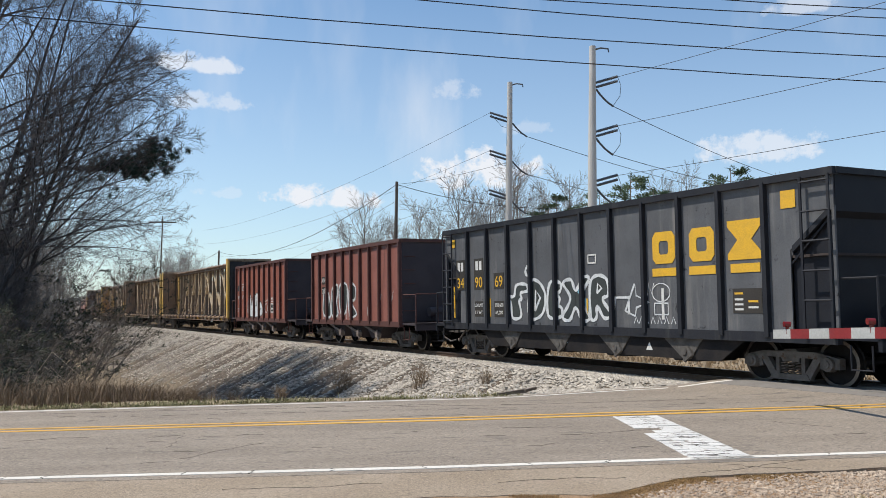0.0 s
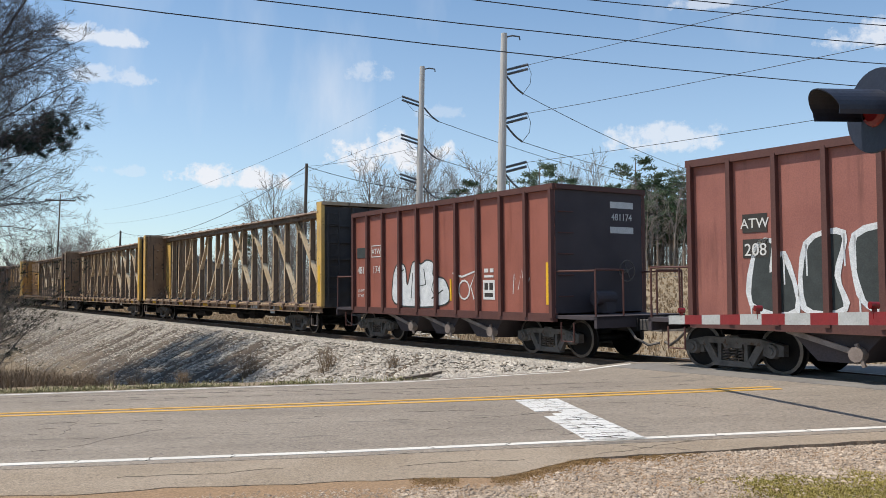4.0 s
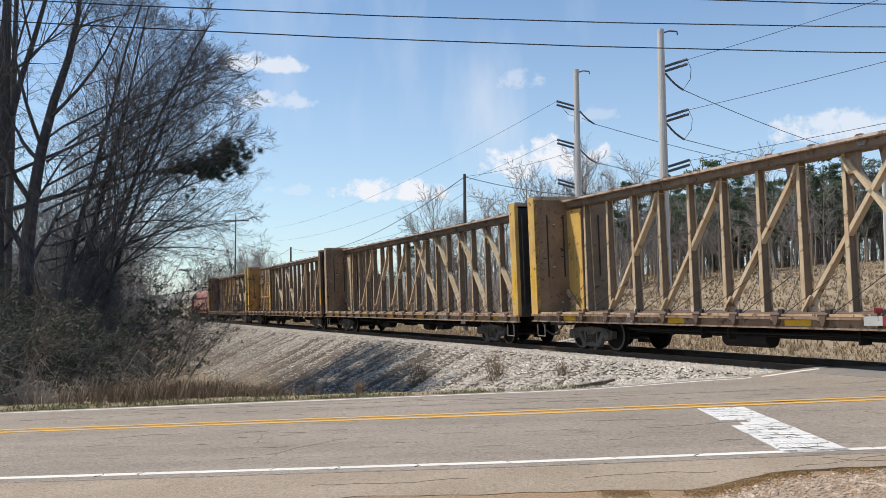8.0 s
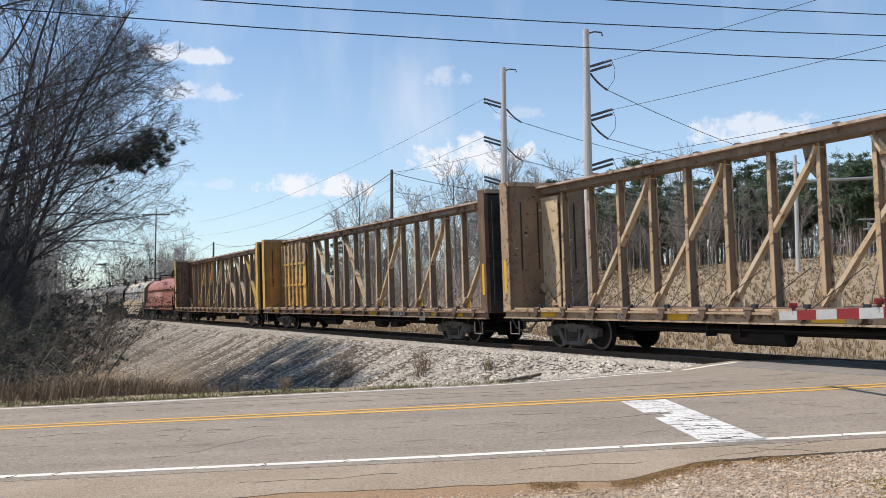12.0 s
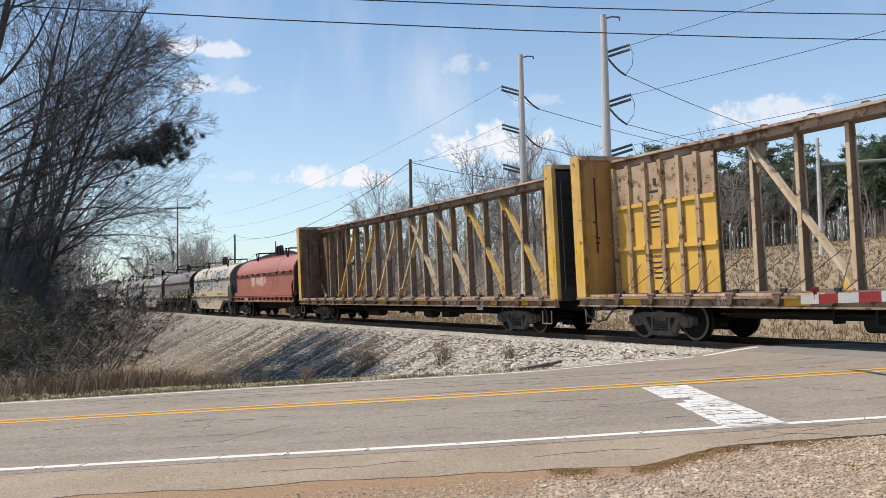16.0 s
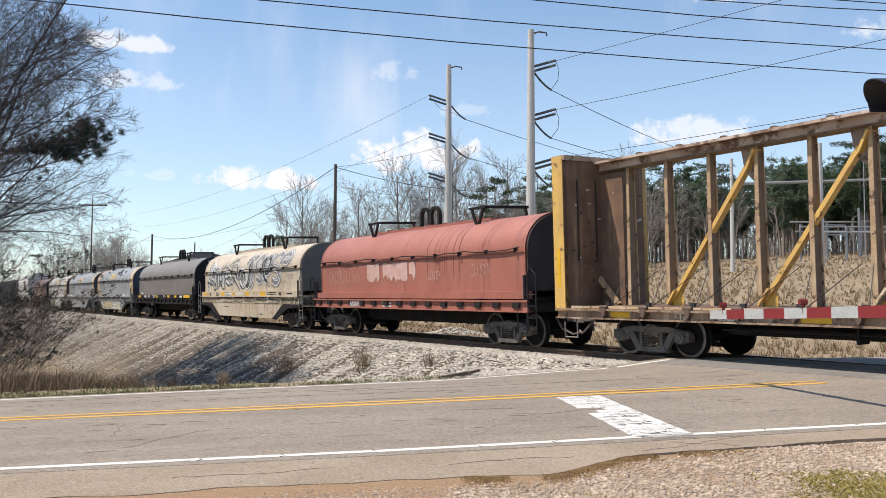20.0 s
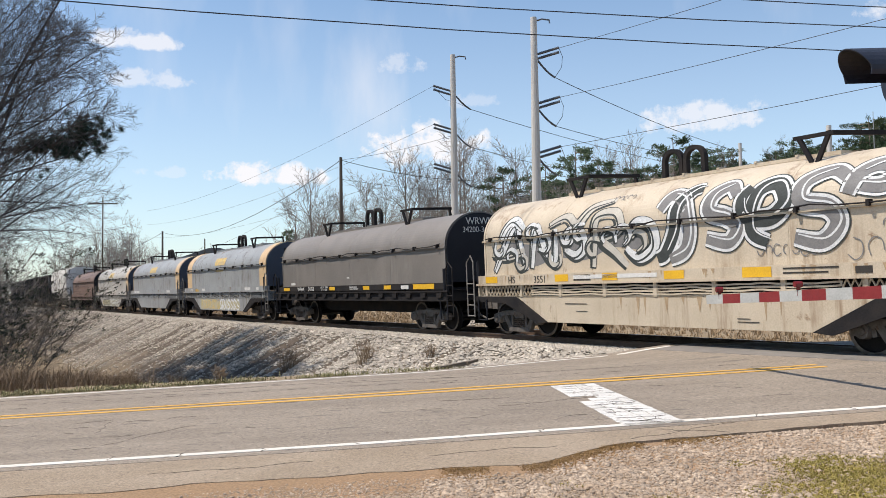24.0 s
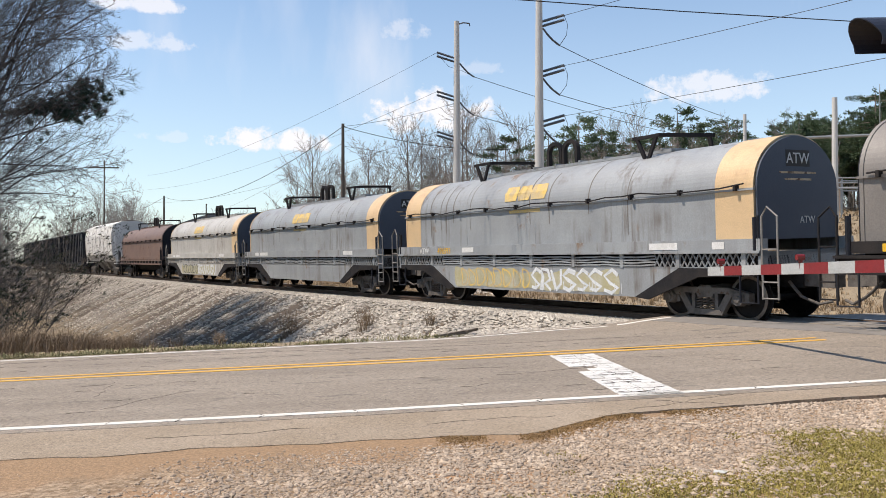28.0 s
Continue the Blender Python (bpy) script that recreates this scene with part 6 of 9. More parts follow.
def decorate_coil(car, kind):
    y, yl = -1.244, -1.384
    if kind == "red":
        worn, rnd = Build(), random.Random(12)
        for x0, x1 in ((-2.6, -1.7), (-1.45, 0.25), (0.35, 0.75)):
            # a squared patch whose lower edge has run down in tongues
            n_ = max(4, int((x1 - x0) / 0.11))
            top = [(x0 + (x1 - x0) * i / n_, 2.46 + rnd.uniform(-0.03, 0.03) + 0.02 * i / n_) for i in range(n_ + 1)]
            low = [(x + rnd.uniform(-0.02, 0.02), 1.95 + rnd.uniform(-0.12, 0.14)) for x, _ in top]
            worn.add([(x, y - 0.004, z) for x, z in top] + [(x, y - 0.004, z) for x, z in low], [(i, i + 1, n_ + 2 + i, n_ + 1 + i) for i in range(n_)])
        pieces("patch", worn, M_PINK, car, "pale pink worn paint patch")
        tag = Build()
        for u0, h0, n_, r1 in ((-5.6, 2.08, 8, 0.19), (-3.6, 2.0, 3, 0.12), (1.6, 2.0, 5, 0.1), (4.0, 2.1, 5, 0.13)):
            for i in range(n_):
                a0, r0 = rnd.uniform(0, 6.28), r1 * rnd.uniform(0.7, 1.1)
                stroke(tag, [(u0 + 1.3 * r1 * i + 0.8 * r0 * math.cos(a0 + a), h0 + 1.3 * r0 * math.sin(a0 + a)) for a in np.linspace(0, rnd.uniform(3, 5.4), 9)], 0.017, y - 0.004)
        pieces("graffiti", tag, M_PINK, car, "thin pale sprayed tag")
        streaks(car, [1.5, 1.95, 2.2, 2.5, 2.62, 3.0, 3.3], M_REDSTAIN)
        lettering("600040", 0.26, M_INK, car, -3.2, -1.468, 1.005)
        bars(car, M_INK, [(-1.2, -0.6, 1.12, 1.17), (-1.2, -0.6, 1.02, 1.07)], -1.403)
    if kind == "cream":
        lettering("3551", 0.26, M_INKK, car, -3.9, -1.426, 1.4)
        lettering("HS", 0.26, M_INKK, car, -5.1, -1.426, 1.4)
        bars(car, M_INKK, [(-2.6, -2.0, 1.53, 1.57), (-2.6, -2.0, 1.43, 1.47), (3.2, 4.3, 1.54, 1.57), (3.2, 4.1, 1.46, 1.49), (4.6, 4.9, 1.44, 1.56), (5.5, 6.1, 1.48, 1.53)], -1.424)
        bars(car, M_SAFETY, [(2.3, 2.95, 1.41, 1.6), (0.3, 0.85, 1.42, 1.59), (-1.6, -1.1, 1.42, 1.59), (-3.3, -2.8, 1.42, 1.59), (-6.3, -5.75, 1.42, 1.59)], -1.424, "yellow reflective patch")
        rnd = random.Random(9)

        def ribbon(b, pts, w_, lift, taper=0.0):
            """A sprayed stroke on the hood, wide in its middle."""
            pts = [np.array(q, float) for q in curve(pts)]
            n = len(pts)
            v = []
            for i in range(n):
                d = pts[min(i + 1, n - 1)] - pts[max(i - 1, 0)]
                d = d / (math.hypot(*d) + 1e-9)
                ww = w_ * (1 - taper * abs(2 * i / (n - 1) - 1) ** 2) / 2
                v += [on_hood(pts[i][0] - d[1] * ww, pts[i][1] + d[0] * ww, lift), on_hood(pts[i][0] + d[1] * ww, pts[i][1] - d[0] * ww, lift)]
            b.add(v, [(2 * i, 2 * i + 2, 2 * i + 3, 2 * i + 1) for i in range(n - 1)])

        def curve(pts, k=7):
            """A smooth line through the points."""
            out = []
            for i in range(len(pts) - 1):
                p0, p1, p2, p3 = (np.array(pts[min(max(i + o, 0), len(pts) - 1)], float) for o in (-1, 0, 1, 2))
                for j in range(k):
                    f = j / k
                    out.append(0.5 * (2 * p1 + (p2 - p0) * f + (2 * p0 - 5 * p1 + 4 * p2 - p3) * f * f + (3 * p1 - p0 - 3 * p2 + p3) * f ** 3))
            return out + [pts[-1]]

        black, white, grey, pale = Build(), Build(), Build(), Build()
        # wild black, white and grey-green letters
        wild = [[(-6.10, 0.1), (-5.57, 0.8), (-5.12, 1.35), (-4.89, 0.7), (-4.66, 0.1)], [(-6.18, 0.55), (-5.49, 0.5), (-4.74, 0.6)],
                [(-4.44, 0.15), (-4.36, 0.7), (-4.21, 1.2), (-3.91, 0.6), (-3.53, 0.3), (-3.45, 1.1)], [(-3.07, 0.5), (-3.00, 0.95), (-2.54, 1.0), (-2.39, 0.6), (-2.70, 0.4), (-3.07, 0.55)],
                [(-2.09, 0.1), (-2.02, 0.7), (-1.94, 1.3), (-1.33, 1.35), (-1.18, 0.95), (-1.79, 0.75), (-1.33, 0.4), (-0.96, 0.1)], [(-0.96, 0.65), (-0.65, 1.05), (-0.20, 0.95), (-0.12, 0.5), (-0.58, 0.25), (-0.99, 0.5)],
                [(-5.80, 0.9), (-5.34, 1.5), (-4.74, 1.2)], [(-3.68, 1.2), (-3.07, 1.4), (-2.62, 1.15), (-2.17, 1.6), (-1.49, 1.75)]]
        # dull cloud behind the letters, and curls that knot them together
        ribbon(grey, [(-6.1, 0.5), (-5.3, 0.62), (-4.4, 0.5), (-3.4, 0.72), (-2.4, 0.6), (-1.4, 0.8), (-0.4, 0.6)], 0.62, 0.003, 0.5)
        for n_ in range(12):
            u0, h0, turn = -5.8 + 0.47 * n_, rnd.uniform(0.35, 1.15), rnd.uniform(0, 6.28)
            wild.append([(u0 + 0.3 * math.cos(turn + a) * (1 - 0.1 * a), h0 + 0.26 * math.sin(turn + a) * (1 - 0.1 * a)) for a in (0, 1.1, 2.2, 3.3, 4.4)])
        for n_, q in enumerate(wild):
            lift = 0.004 + 0.0003 * n_
            ribbon(black, q, 0.36 if n_ < 8 else 0.2, lift, 0.45)
            ribbon((white, pale, white)[n_ % 3], [(a + 0.03, c + 0.03) for a, c in q], 0.25 if n_ < 8 else 0.12, lift + 0.002, 0.5)
            ribbon(black, [(a - 0.04, c - 0.03) for a, c in q], 0.05, lift + 0.004, 0.6)
        # broad dark ribbons with white outlines
        broad = [[(-0.02, 0.25), (0.21, 0.35), (0.48, 0.8), (0.57, 1.35), (0.88, 1.7), (1.11, 1.75)], [(0.07, 1.3), (0.34, 1.65), (0.70, 1.45), (0.88, 0.85), (0.75, 0.4), (0.34, 0.22)],
                 [(2.05, 1.45), (1.83, 1.7), (1.47, 1.5), (1.42, 1.15), (1.83, 1.0), (2.10, 0.8), (1.87, 0.5), (1.33, 0.6)], [(2.37, 1.6), (2.19, 1.3), (2.32, 0.95), (2.87, 0.9), (3.18, 1.2), (2.96, 1.6), (2.55, 1.45), (2.41, 0.7), (2.78, 0.45)],
                 [(4.40, 1.5), (4.04, 1.75), (3.54, 1.55), (3.50, 1.15), (4.04, 1.0), (4.22, 0.7), (3.90, 0.4), (3.36, 0.5)], [(4.40, 1.2), (4.58, 1.6), (4.94, 1.75), (5.30, 1.55), (5.03, 1.3), (4.58, 1.35)]]
        for n_, q in enumerate(broad):
            lift = 0.011 + 0.0008 * n_
            ribbon(black, q, 0.5, lift, 0.3)
            ribbon(white, q, 0.44, lift + 0.002, 0.3)
            ribbon(grey if n_ % 3 else black, q, 0.31, lift + 0.004, 0.35)
            ribbon(white, [(a + 0.07, c + 0.06) for a, c in q[1:]], 0.045, lift + 0.006, 0.5)
        # thin tags beside it
        thin_w, thin_k = Build(), Build()
        for b, u0, h0, n_, r0 in ((thin_w, 5.25, 1.6, 5, 0.12), (thin_k, 2.6, 0.3, 7, 0.1), (thin_k, 4.5, 0.25, 3, 0.2), (thin_k, 5.1, 0.62, 5, 0.08), (thin_k, -1.6, 1.8, 6, 0.07)):
            for i in range(n_):
                a0, r1 = rnd.uniform(0, 6.28), r0 * rnd.uniform(0.7, 1.05)
                ribbon(b, [(u0 + 1.9 * r0 * i + r1 * math.cos(a0 + a), h0 + 1.25 * r1 * math.sin(a0 + a)) for a in np.linspace(0, rnd.uniform(3.0, 5.2), 5)], 0.02, 0.012)
        pieces("graffiti", black, M_SPRAYK, car, "black sprayed graffiti")
        pieces("graffiti", grey, M_SPRAYG, car, "dark grey sprayed graffiti fill")
        pieces("graffiti", pale, M_SPRAYP, car, "pale grey sprayed graffiti fill")
        pieces("graffiti", white, M_SPRAYW, car, "white sprayed graffiti outline")
        # rust that has run down the sill and the skirt
        rust = Build()
        for _ in range(46):
            x, top, deep_ = rnd.uniform(-6.4, 6.4), rnd.choice((1.6, 1.04, 1.04)), rnd.uniform(0.1, 0.5)
            deep_ = min(deep_, 0.2) if top > 1.5 else deep_
            w_ = rnd.uniform(0.02, 0.07)
            if top < 1.5 and abs(x) > 3.6:
                continue
            yy = -1.424 if top > 1.5 else -1.385
            rust.add([(x - w_, yy, top), (x + w_, yy, top), (x + 0.4 * w_, yy, top - 0.6 * deep_), (x, yy, top - deep_), (x - 0.5 * w_, yy, top - 0.5 * deep_)], [(0, 1, 2, 3, 4)])
        pieces("rust_run", rust, M_RUSTRUN, car, "brown rust run")
        pieces("graffiti", thin_w, M_SPRAYW, car, "thin white sprayed tag")
        pieces("graffiti", thin_k, M_SPRAYG, car, "thin grey sprayed tag")
        bars(car, M_INK, [(-2.6, 0.1, 1.47, 1.56)], -1.424)
        bars(car, M_INKK, [(-3.0, -2.2, 0.87, 0.89), (-2.6, -2.2, 0.70, 0.715), (2.1, 2.4, 0.62, 0.635), (2.1, 2.6, 0.56, 0.575)], -1.386)
    if kind == "black":
        lettering("34353", 0.24, M_INK, car, -3.3, -1.406, 1.315)
        lettering("WRWK", 0.22, M_INK, car, -4.35, -1.406, 1.315)
        for w_, x, z_ in (("LD LMT 225000", -2.0, 1.41), ("LT WT 61000", -2.0, 1.32)):
            lettering(w_, 0.1, M_INK, car, x, -1.406, z_)
        bars(car, M_INK, [(4.2, 4.7, 1.33, 1.45), (0.3, 0.9, 1.42, 1.45), (0.3, 1.0, 1.35, 1.38), (-5.4, -4.95, 1.56, 1.66), (0.1, 0.3, 1.75, 1.8)], -1.403)
        bars(car, M_SAFETY, [(-1.5, -1.0, 1.33, 1.46), (1.4, 1.9, 1.33, 1.46), (3.0, 3.5, 1.33, 1.46), (5.0, 6.3, 1.32, 1.48), (-6.3, -5.6, 1.33, 1.46)], -1.404, "yellow reflective patch")
        t = lettering("34200-34399", 0.24, M_INK, car, 0, 0, 0, "white lettering on the hood's end")
        t.matrix_basis = pose(6.826, 0, 3.0, 90, 0, 90)
        t = lettering("WRWK", 0.3, M_INK, car, 0, 0, 0, "white lettering on the hood's end")
        t.matrix_basis = pose(6.826, 0, 3.24, 90, 0, 90)
    if kind.startswith("grey"):
        def bent(x_, a, o=0.012):
            return (x_, -(1.24 + o) * math.cos(a), 2.60 + (1.02 + o) * math.sin(a))
        for x0, x1 in ((-1.3, -0.8), (-0.7, -0.25), (-0.15, 0.4)):
            a = [bent(x0, 0.16), bent(x1, 0.16), bent(x1 + 0.06, 0.36), bent(x1, 0.56), bent(x0, 0.56), bent(x0 - 0.06, 0.36)]
            part("mark", Build().add(a, [(0, 1, 2, 5), (5, 2, 3, 4)]), M_FADED, car, "faded yellow painted mark")
        part("mark", Build().add([(-1.1, -1.248, 2.44), (0.25, -1.248, 2.44), (0.25, -1.248, 2.52), (-1.1, -1.248, 2.52)], [(0, 1, 2, 3)]), M_FADED, car, "faded yellow painted bar")
        if kind == "grey1":
            lettering("496593", 0.25, M_INKY, car, -4.2, -1.426, 1.4)
            lettering("ATW", 0.25, M_INK, car, -5.35, -1.426, 1.4)
            bars(car, M_INK, [(-3.2, -2.6, 1.43, 1.57), (4.2, 5.0, 1.43, 1.57), (5.9, 6.2, 1.43, 1.57)], -1.424)
        else:
            bars(car, M_INK, [(-5.6, -5.1, 1.43, 1.57), (-4.9, -3.9, 1.43, 1.57), (4.2, 5.0, 1.43, 1.57)], -1.424)
        part("marking", Build().box(6.821, 6.824, -0.36, 0.36, 3.0, 3.32), M_INKK, car, "black painted-out plate")
        for w_, size, z_, y_ in (("ATW", 0.3, 3.06, 0.0), ("ATW", 0.2, 1.9, 0.25)):
            t = lettering(w_, size, M_INK, car, 0, 0, 0, "white lettering on the hood's end")
            t.matrix_basis = pose(6.828, y_, z_, 90, 0, 90)
        for k in range(2):
            part("marking", Build().box(6.821, 6.825, -0.55 + 0.15 * k, 0.55 - 0.15 * k, 2.86 - 0.13 * k, 2.9 - 0.13 * k), M_CBPOST, car, "small brown unreadable lettering")
        streaks(car, [-5.9, -5.2, -4.6, -4.3, -3.9, -3.0, -0.2, 0.6, 2.1, 3.4] if kind == "grey1" else [-5.5, -3.6, -2.8, 1.2, 2.7, 4.1], M_GREYSTAIN)
        if kind == "grey2":
            return
        # sprayed skirt: an olive ground, dull letters on it, then white dripping ones
        g, k, d = Build(), Build(), Build()
        rnd = random.Random(len(kind) + ord(kind[-1]))
        xs_ = [-3.65 + 0.36 * i for i in range(20)]
        ground = rounded([(x_, 0.45 + rnd.uniform(0, 0.06)) for x_ in xs_] + [(x_, 1.0 + rnd.uniform(-0.12, 0.02)) for x_ in reversed(xs_)], 3)
        g.add([(x_, yl - 0.002, z_) for x_, z_ in ground], [tuple(range(len(ground)))])
        x = -3.3
        while x < -0.3:
            wd = rnd.uniform(0.34, 0.5)
            q = lambda: rnd.uniform(-0.06, 0.06)
            stroke(d, rounded([(x + q(), 0.52), (x + 0.04, 0.75 + q()), (x + q(), 0.97), (x + wd * 0.6, 0.9 + q()), (x + wd * 0.8, 0.72), (x + wd * 0.6 + q(), 0.56)], 4), 0.05, yl - 0.004, True)
            x += wd
        while x < 3.2:
            wd = rnd.uniform(0.42, 0.6)
            q = lambda: rnd.uniform(-0.06, 0.06)
            form = rnd.randrange(3)
            line = ([(x + wd * 0.8, 0.9), (x + wd * 0.4, 0.99), (x, 0.85), (x + wd * 0.3, 0.72), (x + wd * 0.7, 0.62), (x + wd * 0.4, 0.5), (x, 0.56)], [(x, 0.48), (x + 0.05, 0.8), (x + 0.02, 0.99), (x + wd * 0.6, 0.95), (x + wd * 0.75, 0.74), (x + wd * 0.3, 0.66), (x + wd * 0.85, 0.47)],
                    [(x, 0.97), (x + 0.06, 0.66), (x + wd * 0.35, 0.5), (x + wd * 0.7, 0.66), (x + wd * 0.75, 0.98)])[form]
            stroke(k, [(a + 0.5 * q(), c + 0.4 * q()) for a, c in line], rnd.uniform(0.08, 0.12), yl - 0.006)
            for _ in range(2):
                dx = rnd.uniform(0, wd)
                stroke(k, [(x + dx, 0.7), (x + dx + 0.01, 0.47)], 0.02, yl - 0.005)
            x += wd * 0.9
        pieces("graffiti", g, M_SPRAYY, car, "olive sprayed graffiti ground")
        pieces("graffiti", d, M_SPRAYK if kind == "grey3" else M_FADED, car, "dull sprayed graffiti letters")
        pieces("graffiti", k, M_SPRAYW, car, "white dripping graffiti letters")


M_RUSTRUN = material("rust_run", (0.36, 0.25, 0.15), (0.44, 0.33, 0.21), 0.85, scale=6)
M_REDSTAIN = material("red_grime", (0.17, 0.062, 0.05), (0.24, 0.09, 0.07), 0.8, scale=4)
M_GREYSTAIN = material("grey_grime", (0.14, 0.125, 0.11), (0.20, 0.185, 0.17), 0.8, scale=4)
M_FADED = material("faded_yellow", (0.70, 0.48, 0.12), (0.42, 0.35, 0.24), 0.7, scale=4)
M_SPRAYP = material("pale_spray", (0.56, 0.54, 0.48), (0.46, 0.44, 0.40), 0.8, scale=4)
M_PINK = material("worn_pink_paint", (0.66, 0.47, 0.42), (0.55, 0.33, 0.28), 0.7, scale=3)


def covered_hopper():
    car = thing("covered_hopper", "white steel covered grain hopper with a rounded body", "railcar")
    o = [(-1.1, 1.15), (-1.5, 1.75), (-1.55, 3.4), (-1.35, 4.2), (-0.6, 4.5), (0.6, 4.5), (1.35, 4.2), (1.55, 3.4), (1.5, 1.75), (1.1, 1.15)]
    part("body", Build().loft(o, -7.0, 7.0), M_WHITECAR, car)
    me = Build().loft([(y * 1.02, z) for y, z in o], -0.04, 0.04).mesh("rib", M_WHITECAR)
    for i in range(8):
        part("rib", me, M_WHITECAR, car, place=pose(-6.9 + i * 13.8 / 7, 0, 0))
    part("roof_walk", Build().box(-6.9, 6.9, -0.35, 0.35, 4.52, 4.58), M_MESH, car)
    for s in (-1, 1):
        e = Build().beam((s * 7.6, -1.3, 1.0), (s * 7.0, -1.3, 4.1), 0.06, 0.08).beam((s * 7.6, 1.3, 1.0), (s * 7.0, 1.3, 4.1), 0.06, 0.08).box(s * 7.0, s * 7.65, -1.4, 1.4, 0.98, 1.05)
        for i in range(7):
            e.tube((s * 7.45, -1.4, 1.2 + i * 0.42), (s * 7.45, -0.9, 1.2 + i * 0.42), 0.016, n=5)
        part("end_ladder", e, M_WHITECAR, car)
    for x in (-3.2, 0, 3.2):
        part("outlet", Build().hexa([(x - 0.4, -0.5, 0.4), (x + 0.4, -0.5, 0.4), (x + 0.4, 0.5, 0.4), (x - 0.4, 0.5, 0.4), (x - 1.3, -1.05, 1.16), (x + 1.3, -1.05, 1.16), (x + 1.3, 1.05, 1.16), (x - 1.3, 1.05, 1.16)]), M_ENDGREY, car)
    underframe(car, 7.4, 5.6)
    return car


# each car with the distance of its middle behind the train's zero mark
CARS = []


def build_train():
    CARS.append((black_hopper(), -27.5 - 8.95))
    CARS.append((red_hopper(0), -20.8))
    CARS.append((red_hopper(1), -7.05))
    for i in range(4):
        CARS.append((centerbeam(-1 if i == 2 else 0, i), 12.25 + 24.5 * i))
    red = coil_car("faded red covered coil car with pale worn paint patches", M_COILRED, M_REDEND, M_COILRED, False, 15.06, h=6.5)
    decorate_coil(red, "red")
    CARS.append((red, 105.4))
    cream = coil_car("rust-stained cream coil car covered in grey and white graffiti", M_COILCREAM, M_ENDGREY, M_COILCREAM, True, 14.95, h=6.6)
    decorate_coil(cream, "cream")
    CARS.append((cream, 120.58))
    black = coil_car("dusty black covered coil car with yellow reflective patches", M_COILBLACK, M_ENDBLACK, M_UNDER, False, 15.8)
    decorate_coil(black, "black")
    CARS.append((black, 136.0))
    at = 143.9
    for i, (mh, lab) in enumerate([(M_COILGREY, "weathered blue-grey coil car with a yellow hood end and graffiti"), (M_COILGREY, "weathered blue-grey coil car with a yellow hood end"), (M_COILPALE, "pale grey coil car streaked with rust")]):
        g = coil_car(lab, mh, M_ENDSHADE, mh, True, 15.54, M_BAND, i == 0)
        decorate_coil(g, f"grey{i + 1}")
        CARS.append((g, at + 7.77))
        at += 15.54
    CARS.append((coil_car("rusty brown covered coil car", M_COILBROWN, M_ENDBLACK, M_COILBROWN, False, 16.0), at + 8.2))
    CARS.append((covered_hopper(), 207.3 + 8.1))
    tail = black_hopper("open_top_hopper", False)
    CARS.append((tail, 223.5 + 8.9))
    for i in range(1, 4):
        CARS.append((copy_thing(tail, pose(0, 0, 0)), 223.5 + 8.9 + 17.9 * i))
    CARS.append((copy_thing(tail, pose(0, 0, 0)), -27.5 - 8.95 - 17.9))


def run_train():
    for car, behind in CARS:
        rows = []
        for t in range(29):
            x, y, a = on_track(run_at(t) + behind)
            rows.append((t, pose(0, 0, 0) @ Matrix.Translation((x, y, rail_z(y))) @ pose(0, 0, 0, 0, 0, a) @ pose(0, 0, 0, LEAN, 0, 0)))
        walk(car, rows)


build_train()


# ---- ties under the rails ----
def build_ties():
    c = math.tan(math.radians(LEAN))
    tie = Build().hexa([(-0.115, -1.3, -0.34), (0.115, -1.3, -0.34), (0.115, 1.3, -0.34), (-0.115, 1.3, -0.34), (-0.11, -1.29, -0.172), (0.11, -1.29, -0.172), (0.11, 1.29, -0.172), (-0.11, 1.29, -0.172)]).mesh("tie", M_TIE)
    bed = thing("tie_row", "row of dark weathered wooden ties under the rails", "railway ties", kind="structure")
    rest = Build()
    rnd = random.Random(3)
    s = -12.0
    k = 0
    while s < 210:
        x, y, a = on_track(s)
        if not 7.5 < y < 17.6:
            m = Matrix.Translation((x, y, rail_z(y))) @ pose(0, 0, 0, 0, 0, a + rnd.uniform(-1, 1)) @ pose(rnd.uniform(-0.02, 0.02), rnd.uniform(-0.06, 0.06), rnd.uniform(-0.01, 0.004), LEAN, 0, 0)
            if k < 290:
                part("tie", tie, M_TIE, bed, place=m)
            else:
                rest.hexa([m @ v.co for v in tie.vertices])
            k += 1
        s += 0.53
    far = part("far_ties", rest, M_TIE, bed)
    far["kind"] = "stuff"


build_ties()


# ---- loose stone ----
def stone(b, x, y, z, r, rnd):
    a = rnd.uniform(0, 6.28)
    ca, sa = math.cos(a), math.sin(a)
    l, w, h = r * rnd.uniform(0.8, 1.4), r * rnd.uniform(0.6, 1.0), r * rnd.uniform(0.4, 0.8)
    j = lambda: rnd.uniform(0.75, 1.2)
    p = [(l * j(), 0.2 * w), (0.1 * l, w * j()), (-l * j(), -0.1 * w), (0, -w * j())]
    v = [(x + u * ca - t * sa, y + u * sa + t * ca, z + rnd.uniform(-0.2, 0.3) * h) for u, t in p]
    v += [(x + rnd.uniform(-0.3, 0.3) * l, y + rnd.uniform(-0.3, 0.3) * w, z + h), (x, y, z - h)]
    b.add(v, [(0, 1, 4), (1, 2, 4), (2, 3, 4), (3, 0, 4), (1, 0, 5), (2, 1, 5), (3, 2, 5), (0, 3, 5)])


